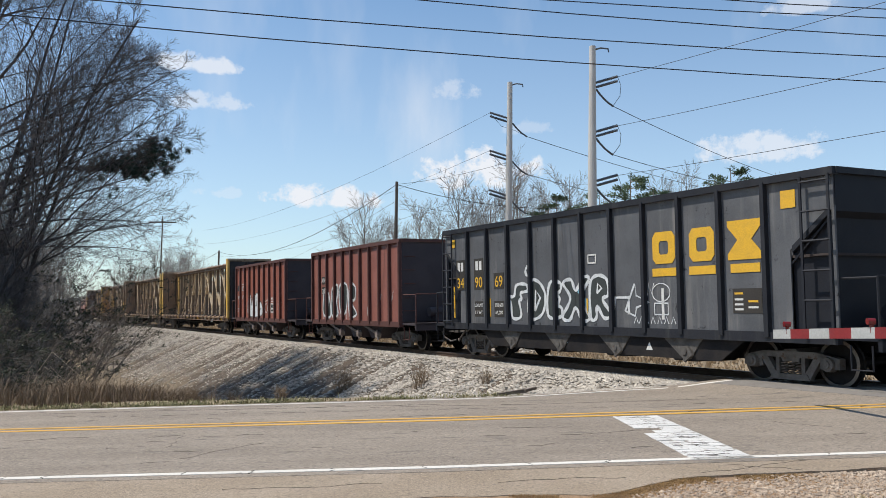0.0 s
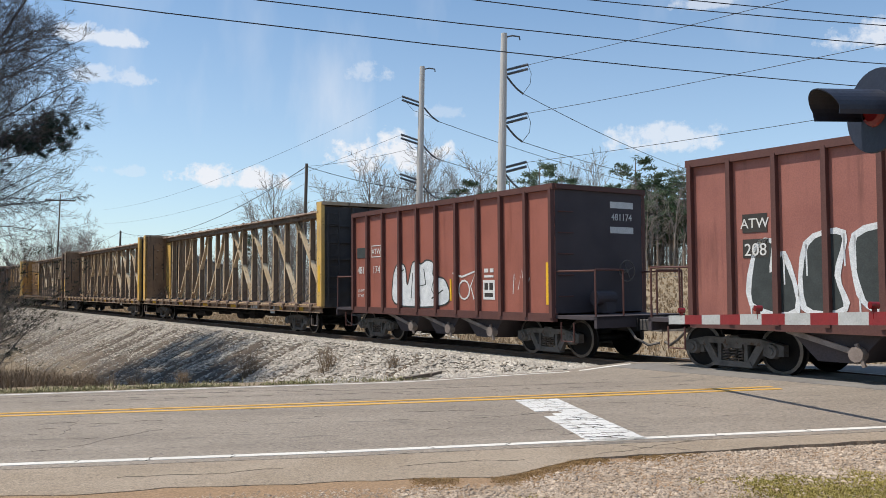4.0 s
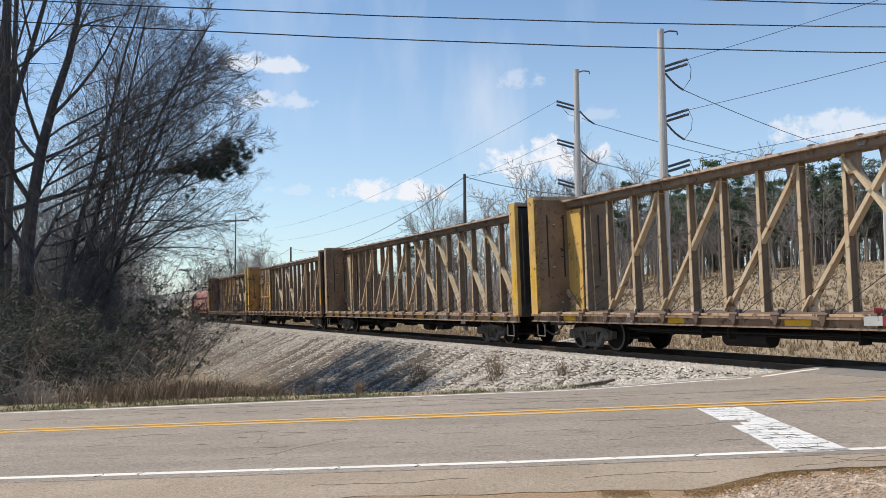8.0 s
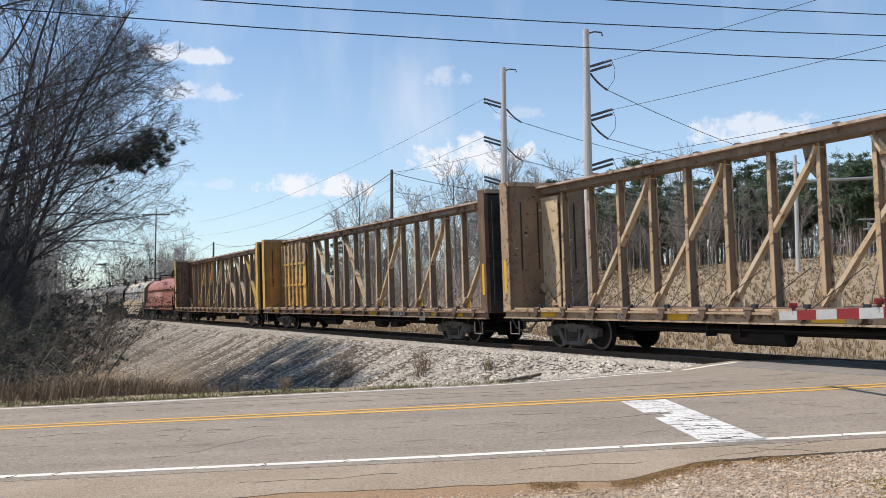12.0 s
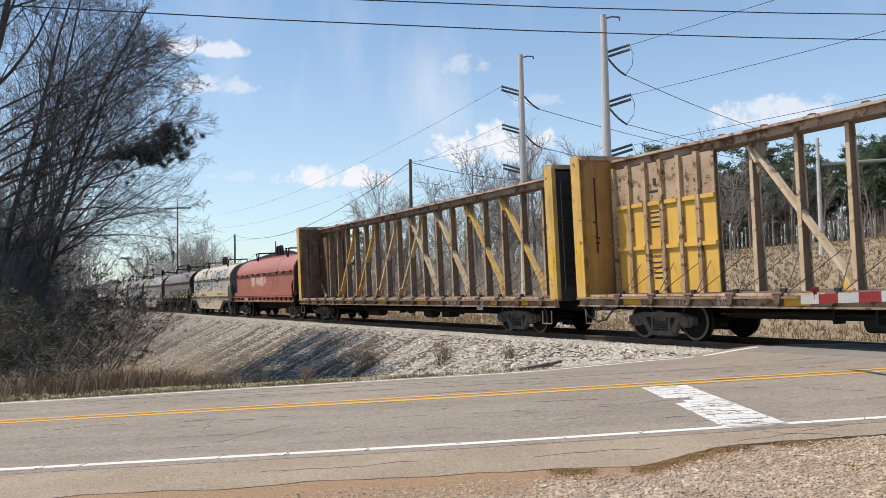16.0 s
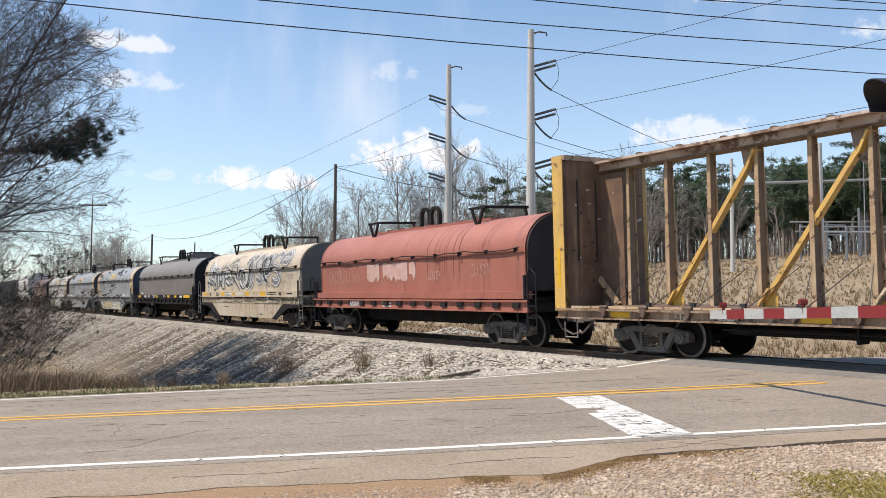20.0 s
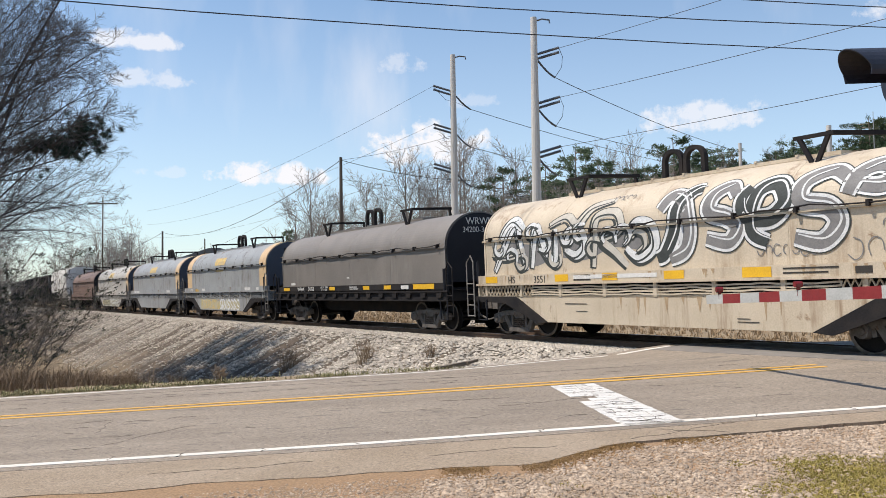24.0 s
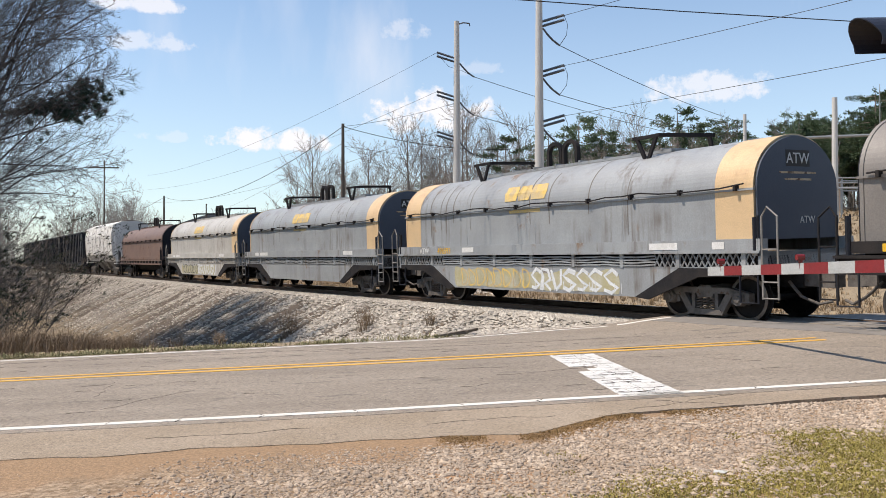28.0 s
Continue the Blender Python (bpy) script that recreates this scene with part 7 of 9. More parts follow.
def pebble(b, x, y, z, r, rnd):
    """A rounded stone: two rings and a crown."""
    a = rnd.uniform(0, 6.28)
    ca, sa = math.cos(a), math.sin(a)
    l, w, h = r * rnd.uniform(0.9, 1.5), r * rnd.uniform(0.65, 1.0), r * rnd.uniform(0.5, 0.85)
    v = []
    for zz, f in ((-0.25, 0.9), (0.45, 0.8)):
        for i in range(5):
            q = 1.2566 * i + rnd.uniform(-0.3, 0.3)
            u, t = l * f * math.cos(q), w * f * math.sin(q)
            v.append((x + u * ca - t * sa, y + u * sa + t * ca, z + zz * h))
    v.append((x, y, z + h))
    b.add(v, [(i, (i + 1) % 5, 5 + (i + 1) % 5, 5 + i) for i in range(5)] + [(5 + i, 5 + (i + 1) % 5, 10) for i in range(5)])


def build_stones():
    rnd = random.Random(11)
    b = Build()
    c = math.tan(math.radians(LEAN))
    n = 0
    while n < 50000:
        y = 16.5 + 75 * rnd.random() ** 1.8
        d = -(0.9 + 6.5 * rnd.random() ** 1.1)
        x = track_x(y) + d * 0.8823
        y2 = y + d * 0.4707
        if y2 < far_edge(x) + 0.25 or x < -34:
            continue
        if -d > 5 and rnd.random() < 0.6:
            continue
        side = -d
        if side > 2.4 and rill_at(x, y2) < -0.06 and rnd.random() < 0.85:
            n += 0.2
            continue
        z = ground_z(x, y2)
        if side < 2.9:
            z = max(z, rail_z(y) + d * c + (-0.2 if side < 1.3 else -0.2 - 0.02 * (side - 1.3) / 0.6 if side < 1.9 else -0.22 - 0.33 * (side - 1.9)))
        stone(b, x, y2, z + 0.012, rnd.uniform(0.035, 0.08), rnd)
        n += 1
    solid("ballast_stones", b, M_STONE, "loose pale grey crushed stones on the railway bank", "ballast", kind="stuff", fix=False)
    # the pile of stone beyond the track, and stones between the rails
    b = Build()
    for i in range(2600):
        d, y = rnd.uniform(0.95, 3.6), rnd.uniform(17.5, 60)
        x = track_x(y) + d * 0.8823
        stone(b, x, y + d * 0.4707, max(ground_z(x, y + d * 0.4707), rail_z(y) - 0.2 - 0.25 * max(0, d - 1.9) + d * c), rnd.uniform(0.025, 0.055), rnd)
    for i in range(900):
        a, r = rnd.uniform(0, 6.28), rnd.random() ** 0.5
        x, y = 3.0 + 1.9 * r * math.cos(a), 37.5 + 1.6 * r * math.sin(a)
        stone(b, x, y, ground_z(x, y) + 0.5 * (1 - r), rnd.uniform(0.04, 0.09), rnd)
    solid("stone_pile", b, M_STONE, "heap and scatter of pale stones beyond the track", "gravel", kind="stuff", fix=False)
    b = Build()
    n = 0
    while n < 38000:
        x, y = rnd.uniform(-6.0, 7.0), rnd.uniform(3.9, 8.8)
        edge = shoulder_edge(x)
        if y > edge + 0.1 or abs(x - 0.3) > 0.6 + 0.6 * y:
            continue
        k = noise.noise(Vector((x * 0.7, y * 0.7, 9.1)))
        out = edge - y
        if rnd.random() > 0.62 + 0.6 * k + 0.06 * x - 0.5 * moss_at(x, y) - 0.75 * smooth(0.55, 0.1, out) * (1 - smooth(3.2, 4.6, x)) - 0.22 * smooth(1.2, -1.5, x) * smooth(1.6, 0.3, out):
            n += 0.05
            continue
        pebble(b, x, y, ground_z(x, y) + 0.001, rnd.uniform(0.005, 0.020) * (1.7 if rnd.random() < 0.12 else 1) * (0.6 if x < 0.5 and out < 0.9 else 1), rnd)
        n += 1
    solid("shoulder_gravel", b, M_PEBBLE, "loose brown and grey gravel on the road shoulder", "gravel", kind="stuff", fix=False)


build_stones()


# ---- grass and weeds ----
def tuft(b, x, y, z, h, n, spread_, rnd, w=0.012):
    for _ in range(n):
        a, l = rnd.uniform(0, 6.28), h * rnd.uniform(0.55, 1.15)
        lean = spread_ * rnd.uniform(0.2, 1.0)
        ox, oy = rnd.uniform(-0.06, 0.06), rnd.uniform(-0.06, 0.06)
        dx, dy = math.cos(a), math.sin(a)
        mx, my, mz = x + ox + dx * lean * l * 0.4, y + oy + dy * lean * l * 0.4, z + l * 0.6
        b.add([(x + ox - dy * w, y + oy + dx * w, z - 0.02), (x + ox + dy * w, y + oy - dx * w, z - 0.02), (mx + dy * w * 0.7, my - dx * w * 0.7, mz), (mx - dy * w * 0.7, my + dx * w * 0.7, mz),
               (x + ox + dx * lean * l, y + oy + dy * lean * l, z + l * (1 - 0.25 * lean))], [(0, 1, 2, 3), (3, 2, 4)])


def build_grass():
    rnd = random.Random(21)
    b = Build()
    n = 0
    while n < 26000:
        d = 3.6 + 68 * rnd.random() ** 1.5
        y = rnd.uniform(12, 135)
        x = track_x(y) + d * 0.8823
        y += d * 0.4707
        if x > 0.8 * y + 4 or near_edge(x) - 1 < y < far_edge(x) + 1.2:
            continue
        k = 0.5 + 0.5 * noise.noise(Vector((x * 0.12, y * 0.12, 2.0)))
        if rnd.random() > k + 0.25:
            continue
        far = math.hypot(x, y)
        tuft(b, x, y, ground_z(x, y), rnd.uniform(0.14, 0.4) * (0.7 + 0.6 * k), 8 if far < 60 else 6, 1.3, rnd, 0.006 + far * 0.0002)
        n += 1
    solid("dry_grass", b, M_STRAW, "tall straw-coloured dry grass beyond the track", "grass", kind="stuff", fix=False)
    b = Build()
    for _ in range(6000):
        x = rnd.uniform(-24, 1.6)
        y = far_edge(x) + 0.32 + abs(rnd.gauss(0, 0.5))
        k = noise.noise(Vector((x * 0.8, 0, 5)))
        if rnd.random() < 0.75 + k - 0.02 * max(0, x + 4) * 3:
            tuft(b, x, y, ground_z(x, y), rnd.uniform(0.03, 0.13), 5, 1.2, rnd, 0.009)
    solid("verge_grass", b, M_GREEN, "short green and straw grass along the road edge", "grass", kind="stuff", fix=False)
    b = Build()
    n = 0
    while n < 30000:
        x, y = rnd.uniform(0.4, 6.8), rnd.uniform(3.6, 7.6)
        if rnd.random() > moss_at(x, y) or x > 0.9 + 0.62 * y:
            n += 0.15
            continue
        tuft(b, x, y, ground_z(x, y), rnd.uniform(0.008, 0.026), 5, 1.6, rnd, 0.005)
        n += 1
    solid("shoulder_grass", b, M_MOSS, "low yellow-green grass and moss in the gravel", "grass", kind="stuff", fix=False)
    b = Build()
    for _ in range(2600):
        x = rnd.uniform(0.7, 3.6)
        y = shoulder_edge(x) - 0.02 - abs(rnd.gauss(0.0, 0.17))
        if noise.noise(Vector((x * 2.0, 4.0, 1.0))) > -0.2:
            tuft(b, x, y, ground_z(x, y), rnd.uniform(0.006, 0.018), 4, 1.7, rnd, 0.005)
    solid("rim_grass", b, M_RIMGRASS, "withered orange-brown grass along the asphalt rim", "grass", kind="stuff", fix=False)
    # dead weeds on the bank
    b = Build()
    for _ in range(4200):
        x = rnd.gauss(-8.2, 1.0)
        y = rnd.gauss(23.0, 2.3)
        if y < far_edge(x) + 0.9:
            continue
        if noise.noise(Vector((x * 0.6, y * 0.5, 8))) < -0.12 and x > -7:
            continue
        tuft(b, x, y, ground_z(x, y), rnd.uniform(0.15, 0.75), 8, 1.1, rnd, 0.006)
    solid("dead_weeds", b, M_WEED, "brown dead weeds at the foot of the railway bank", "weeds", kind="stuff", fix=False)
    for x, y, h in ((-0.7, 25.4, 0.85), (-0.55, 25.7, 0.6), (-3.35, 28.5, 1.15), (-3.15, 28.9, 0.9), (-6.2, 30.5, 0.8), (-3.3, 17.9, 0.3), (-5.2, 18.1, 0.35), (1.2, 23.4, 0.4), (-7.9, 33, 0.9)):
        w = Build()
        for _ in range(26):
            a, l = rnd.uniform(0, 6.28), h * rnd.uniform(0.5, 1.0)
            p = Vector((x + rnd.uniform(-0.12, 0.12), y + rnd.uniform(-0.12, 0.12), ground_z(x, y) - 0.03))
            q = p + Vector((math.cos(a) * 0.28 * l, math.sin(a) * 0.28 * l, l))
            w.tube(p, q, 0.008, 0.003, 3, False)
            for i in range(3):
                m = p.lerp(q, rnd.uniform(0.4, 0.95))
                w.tube(m, m + Vector((rnd.uniform(-0.14, 0.14), rnd.uniform(-0.14, 0.14), rnd.uniform(0.02, 0.16))), 0.005, 0.002, 3, False)
        solid("weed_clump", w, M_WEED, "dead brown weed stalks standing on the bank", "weed", "weed clumps", fix=False)
    # litter and a broken tie end on the verge
    w = Build().beam((1.15, 17.15, ground_z(1.15, 17.15) + 0.05), (1.75, 17.5, ground_z(1.75, 17.5) + 0.1), 0.09, 0.07).beam((1.7, 17.4, ground_z(1.7, 17.4) + 0.1), (1.95, 17.75, ground_z(1.95, 17.75) + 0.12), 0.06, 0.05)
    solid("broken_branch", w, M_TIE, "dark broken piece of wood lying in the ballast", "wood")
    z = ground_z(2.55, 6.0)
    o = [(2.50, 5.98, 0.01), (2.57, 5.965, 0.007), (2.62, 6.0, 0.014), (2.6, 6.03, 0.008), (2.53, 6.035, 0.016), (2.55, 6.0, 0.02)]
    solid("paper_scrap", Build().add([(a, c, z + h) for a, c, h in o] + [(a, c, z + 0.004) for a, c, h in o[:5]], [(0, 1, 5), (1, 2, 5), (2, 3, 5), (3, 4, 5), (4, 0, 5), (10, 9, 8, 7, 6)] + [(i, (i + 1) % 5, 6 + (i + 1) % 5, 6 + i) for i in range(5)]), M_CHALK, "crumpled white paper scrap on the gravel", "litter")


M_MOSS = material("moss_grass", (0.50, 0.40, 0.10), (0.36, 0.31, 0.08), 0.9, scale=1.5, fine=9, bump=0, island=True)
M_RIMGRASS = material("withered_grass", (0.46, 0.28, 0.11), (0.34, 0.21, 0.09), 0.9, scale=1.5, fine=9, bump=0, island=True)
build_grass()


# ---- trees ----
class Tree:
    """Grows limbs as tapered tubes: the thick ones into trunk, the rest into crown."""

    def __init__(self, seed):
        self.rnd, self.trunk, self.crown, self.tips, self.bound, self.thin = random.Random(seed), Build(), Build(), [], None, 0.0045

    def limb(self, p, d, length, r, level, plan):
        segs, kids, ratio, wide, rise, crook = plan[level]
        rnd = self.rnd
        last = level == len(plan) - 1
        d = Vector(d).normalized()
        pts = [Vector(p)]
        for i in range(segs):
            d = (d + Vector((rnd.gauss(0, crook), rnd.gauss(0, crook), rnd.gauss(0, crook) + rise / segs))).normalized()
            pts.append(pts[-1] + d * (length / segs))
            if self.bound and i and self.bound(pts[-1]):
                segs = i + 1
                break
        rs = [r * (1 - (0.86 if level else 0.8) * i / segs) for i in range(segs + 1)]
        into = self.trunk if level <= 1 else self.crown
        n = 7 if level == 0 else 5 if level == 1 else 3
        for i in range(segs):
            into.tube(pts[i], pts[i + 1], rs[i], rs[i + 1], n, False)
        if last:
            self.tips.append(pts[-1])
            return
        for k in range(kids):
            t = (0.22 if level == 0 else 0.12) + (0.78 if level == 0 else 0.86) * (k + rnd.random()) / kids
            i = min(int(t * segs), segs - 1)
            f = t * segs - i
            q = pts[i].lerp(pts[i + 1], f)
            ax = (pts[i + 1] - pts[i]).normalized()
            side = ax.orthogonal().normalized()
            side = Matrix.Rotation(rnd.uniform(0, 6.283), 3, ax) @ side
            w = math.radians(rnd.gauss(wide, wide * 0.22))
            nd = ax * math.cos(w) + side * math.sin(w)
            self.limb(q, nd, length * ratio * rnd.uniform(0.7, 1.2) * (1.15 - 0.55 * t), max(rs[i] * (0.5 if level else 0.42), self.thin), level + 1, plan)


def make_tree(t, name, label, category, m_trunk, m_crown, group="", crown_label=""):
    ob = thing(name, label, category, group)
    part("trunk", t.trunk.mesh("trunk", m_trunk, False), m_trunk, ob)
    part("crown", t.crown.mesh("crown", m_crown, False), m_crown, ob, crown_label)
    return ob


def needles(b, p, r, n, rnd, long_=0.22, w=0.012):
    """A clump of needle sprays round p."""
    for _ in range(n):
        c = Vector(p) + Vector((rnd.gauss(0, r * 0.55), rnd.gauss(0, r * 0.55), rnd.gauss(0, r * 0.38)))
        d = Vector((rnd.gauss(0, 1), rnd.gauss(0, 1), rnd.gauss(0.25, 0.8))).normalized() * long_ * rnd.uniform(0.7, 1.3)
        o = d.orthogonal().normalized() * w
        o2 = d.cross(o).normalized() * w
        b.add([c - o, c + o, c + d], [(0, 1, 2)])
        b.add([c - o2, c + o2, c + d * 0.9 + o * 4], [(0, 1, 2)])


def near_trees():
    g = lambda x, y: ground_z(x, y) - 0.1
    # upright trees at the road, and stems that fan out from one clump and arch over the bank
    upright = [(10, 10, 0.5, 40, 0.22, 0.06), (7, 6, 0.5, 38, 0.3, 0.09), (5, 6, 0.52, 38, 0.15, 0.12), (4, 4, 0.55, 40, 0.08, 0.14), (3, 0, 0, 0, 0.05, 0.16)]
    arched = [(12, 15, 0.46, 34, -0.24, 0.05), (8, 8, 0.5, 34, 0.28, 0.07), (5, 6, 0.5, 36, 0.25, 0.11), (4, 4, 0.55, 38, 0.15, 0.14), (3, 0, 0, 0, 0.1, 0.16)]
    drooping = [(), (11, 13, 0.38, 36, -0.1, 0.06), (6, 7, 0.5, 36, 0.1, 0.1), (4, 5, 0.52, 38, 0.12, 0.13), (3, 0, 0, 0, 0.08, 0.16)]
    stems = [(-16.45, 27.3, (0.02, 0.05, 1), 17.5, 0.32, 0), (-17.7, 27.8, (-0.06, 0.1, 1), 17.5, 0.26, 0), (-16.1, 27.6, (0.16, 0.06, 1), 15.5, 0.13, 0), (-20.6, 31.2, (0.1, 0, 1), 18.2, 0.26, 0),
             (-15.9, 27.7, (0.34, 0.06, 1), 14.2, 0.13, 1), (-15.6, 27.4, (0.52, 0.1, 1), 12.4, 0.12, 1), (-15.3, 28.1, (0.72, 0.12, 1), 11.2, 0.11, 1), (-15.0, 27.8, (0.88, 0.1, 1), 10.4, 0.10, 1),
             (-15.4, 28.8, (1.1, 0.15, 1), 9.6, 0.09, 1), (-15.7, 29.4, (0.42, -0.05, 1), 13.0, 0.11, 1), (-16.6, 29.6, (0.25, -0.05, 1), 14.6, 0.12, 1)]
    for k, (x, y, d, l, r, bent) in enumerate(stems):
        t = Tree(100 + k)
        t.bound = lambda p: p.x > -16.9 and ((p.x + 16.9) / (8.3 + 0.7 * math.sin(2.4 * p.z + p.y))) ** 2 + ((p.z - 5.4) / 7.8) ** 2 > 1 and p.z > 1.5 or p.x > -14.0 and p.z < 2.9 + 0.12 * (p.x + 14)
        t.thin = 0.0064
        t.limb((x, y, g(x, y)), d, l, r, 0, arched if bent else upright)
        if k in (2, 4, 9):
            # long limbs that reach out over the bank and droop
            for j in range(6):
                z0 = 2.6 + 0.85 * j + 0.3 * (k % 3)
                t.limb((x + 0.16 * (z0 - 1) * d[0] * 2, y + 0.1, z0), (1.0, t.rnd.uniform(-0.25, 0.3), 0.34 + 0.08 * j), t.rnd.uniform(6.0, 8.0), 0.044, 1, drooping)
        make_tree(t, "bare_tree", "leafless grey-brown tree with fine twigs arching over the bank" if bent else "tall leafless tree with a thick dark trunk beside the road", "tree", M_BARK, M_TWIG, "bare trees by the road")
    # a pine whose long limb ends in a dark tuft of needles
    pine = thing("pine_tree", "pine tree with one long limb ending in dark green needles", "tree")
    x, y = -19.6, 31.2
    tr = Build()
    pts = [Vector((x, y, g(x, y))), Vector((x - 0.1, y, 5)), Vector((x + 0.05, y, 10)), Vector((x, y, 18))]
    for i, (a, c) in enumerate(zip(pts, pts[1:])):
        tr.tube(a, c, 0.3 - 0.06 * i, 0.24 - 0.06 * i, 9, False)
    part("trunk", tr, M_BARK, pine)
    limb, leaf, rnd = Build(), Build(), random.Random(4)
    path = [Vector((-19.6, 31.2, 5.3)), Vector((-16.6, 31.2, 6.1)), Vector((-13.9, 31.0, 6.75)), Vector((-12.1, 30.6, 6.65)), Vector((-10.4, 30.3, 6.95))]
    for i, (a, c) in enumerate(zip(path, path[1:])):
        limb.tube(a, c, 0.1 - 0.018 * i, 0.082 - 0.018 * i, 5, False)
    # needle bursts on short twigs: a full head and a thinner tail along the limb
    for j in range(190):
        k = rnd.random() ** 0.6
        if j < 130:
            q = Vector((-10.8 + rnd.gauss(0, 0.6), 30.3 + rnd.gauss(0, 0.45), 7.0 + rnd.gauss(0, 0.36)))
            q.z += 0.35 * (q.x + 10.75)
        else:
            q = Vector((-12.9 + 1.9 * k, 30.5 + rnd.gauss(0, 0.25), 6.72 + rnd.gauss(0, 0.13)))
        limb.tube(path[3].lerp(path[4], max(0.0, min(1.0, (q.x + 12.1) / 1.7))), q, 0.014, 0.007, 3, False)
        for _ in range(70):
            d = Vector((rnd.gauss(0.3, 1), rnd.gauss(0, 1), rnd.gauss(0.35, 0.9))).normalized() * rnd.uniform(0.16, 0.27)
            o = d.orthogonal().normalized() * 0.008
            o2 = d.cross(o).normalized() * 0.008
            leaf.add([q - o, q + o, q + d], [(0, 1, 2)])
            leaf.add([q - o2, q + o2, q + d], [(0, 1, 2)])
    part("limb", limb, M_BARK, pine)
    part("needles", leaf, M_DARKNEEDLE, pine, "dark green needle tuft")
    # high unseen crowns: this pine's, and of pines added to shade the bank
    crowns = [(pine, -19.6, 31.2)]
    for x, y in ((-18.3, 28.2), (-17.2, 26.2), (-21.2, 33.6), (-21.6, 27.0), (-24.6, 26.8), (-25.4, 29.8), (-26.2, 33.0), (-19.9, 29.6), (-23.6, 30.6), (-22.2, 36.0)):
        other = thing("pine_tree", "tall pine with a straight bare trunk, added to shade the bank", "tree", "roadside pines")
        part("trunk", Build().tube((x, y, g(x, y)), (x, y, 9), 0.19, 0.15, 9, False).tube((x, y, 9), (x + 0.1, y, 22), 0.15, 0.05, 9, False), M_BARK, other)
        crowns.append((other, x, y))
    for ob, x, y in crowns:
        low = 1.9 + 0.40 * math.hypot(x, y)
        boughs, leaf = Build(), Build()
        for k in range(34):
            h = low + 6.0 * k / 33
            a, reach = rnd.uniform(0, 6.283), (3.6 - 0.42 * (h - low)) * rnd.uniform(0.6, 1.1)
            reach *= 1.0 + 0.8 * max(0.0, math.cos(a))
            p = Vector((x, y, h))
            q = p + Vector((math.cos(a) * reach, math.sin(a) * reach, rnd.uniform(0.1, 0.8)))
            boughs.tube(p, q, 0.05, 0.015, 4, False)
            for f in (0.35, 0.6, 0.8, 1.0):
                needles(leaf, p.lerp(q, f), 0.42, 34, rnd, 0.34, 0.02)
        part("boughs", boughs, M_BARK, ob)
        part("crown", leaf, M_DARKNEEDLE, ob, "dense dark green needle crown")
    # slender saplings between the trunks
    for k in range(6):
        t = Tree(420 + k)
        t.thin = 0.007
        x, y = t.rnd.uniform(-20.5, -15.5), t.rnd.uniform(25.5, 33)
        t.limb((x, y, g(x, y)), (t.rnd.uniform(-0.1, 0.3), 0, 1), t.rnd.uniform(6, 9), 0.07, 0, [(7, 13, 0.4, 42, 0.2, 0.07), (5, 7, 0.5, 40, 0.15, 0.12), (4, 4, 0.55, 42, 0.1, 0.15), (3, 0, 0, 0, 0.05, 0.17)])
        make_tree(t, "sapling", "slender leafless sapling among the roadside trees", "tree", M_BARK, M_TWIG, "saplings")
    # underbrush: many-stemmed shrubs, some with leaves, and fallen vines
    bush = [(5, 7, 0.55, 34, 0.1, 0.1), (4, 6, 0.55, 36, 0.05, 0.14), (3, 5, 0.55, 40, 0.0, 0.17), (2, 0, 0, 0, 0.0, 0.2)]
    for k, (x, y, s, leafy) in enumerate([(-11.3, 19.7, 1.3, 0.3), (-10.3, 19.6, 0.9, 0.2), (-12.0, 21.0, 1.8, 0.6), (-10.9, 21.4, 1.2, 0.3), (-11.7, 22.3, 1.6, 0.5), (-12.8, 20.6, 2.2, 0.6), (-12.8, 23.5, 2.0, 0.7), (-13.8, 24.5, 2.6, 0.8),
                                          (-13.2, 20.4, 2.2, 0.2), (-14.2, 20.0, 2.2, 0.1), (-15.4, 25.5, 3.2, 0.8), (-16.4, 28, 3.4, 0.8), (-18, 27, 3.6, 0.8), (-15.6, 19.8, 2.6, 0.1), (-9.4, 19.4, 0.6, 0.1), (-14.3, 26.5, 2.4, 0.5), (-9.6, 20.6, 1.2, 0.1), (-15.8, 29, 3.6, 0.9), (-16.5, 31, 4.6, 0.9), (-15.2, 34, 4.6, 0.9), (-18.6, 33, 5.0, 0.9), (-19.5, 37, 5.0, 0.3), (-17.2, 39, 5.0, 0.3), (-14.4, 25.6, 3.0, 0.2), (-21.5, 36, 5.2, 0.2), (-20.4, 41, 5.2, 0.2), (-19.0, 30, 3.6, 1.0), (-17.4, 28.4, 3.0, 1.0), (-15.0, 30.0, 3.0, 0.9), (-14.5, 27.4, 2.2, 1.0), (-13.4, 22.4, 1.8, 0.9), (-14.6, 22.8, 2.4, 0.9), (-22.5, 44, 5.4, 0.9), (-25, 50, 5.6, 0.9), (-27, 58, 6.0, 0.9), (-24, 40, 5.2, 0.9), (-29, 66, 6.0, 0.8)]):
        t = Tree(300 + k)
        t.thin = 0.005
        z = g(x, y)
        ob = thing("bush", "leafy dark evergreen bush among bare twigs" if leafy > 0.4 else "tangled leafless bush at the edge of the trees", "bush", "underbrush")
        for i in range(7):
            a = t.rnd.uniform(0, 6.283)
            t.trunk = Build()
            t.limb((x + 0.25 * s * math.cos(a), y + 0.2 * s * math.sin(a), z), (0.75 * math.cos(a), 0.6 * math.sin(a), 1), s * t.rnd.uniform(0.7, 1.25), 0.018 * s ** 0.5, 0, bush)
            part("stem", t.trunk.mesh("stem", M_BRUSH, False), M_BRUSH, ob)
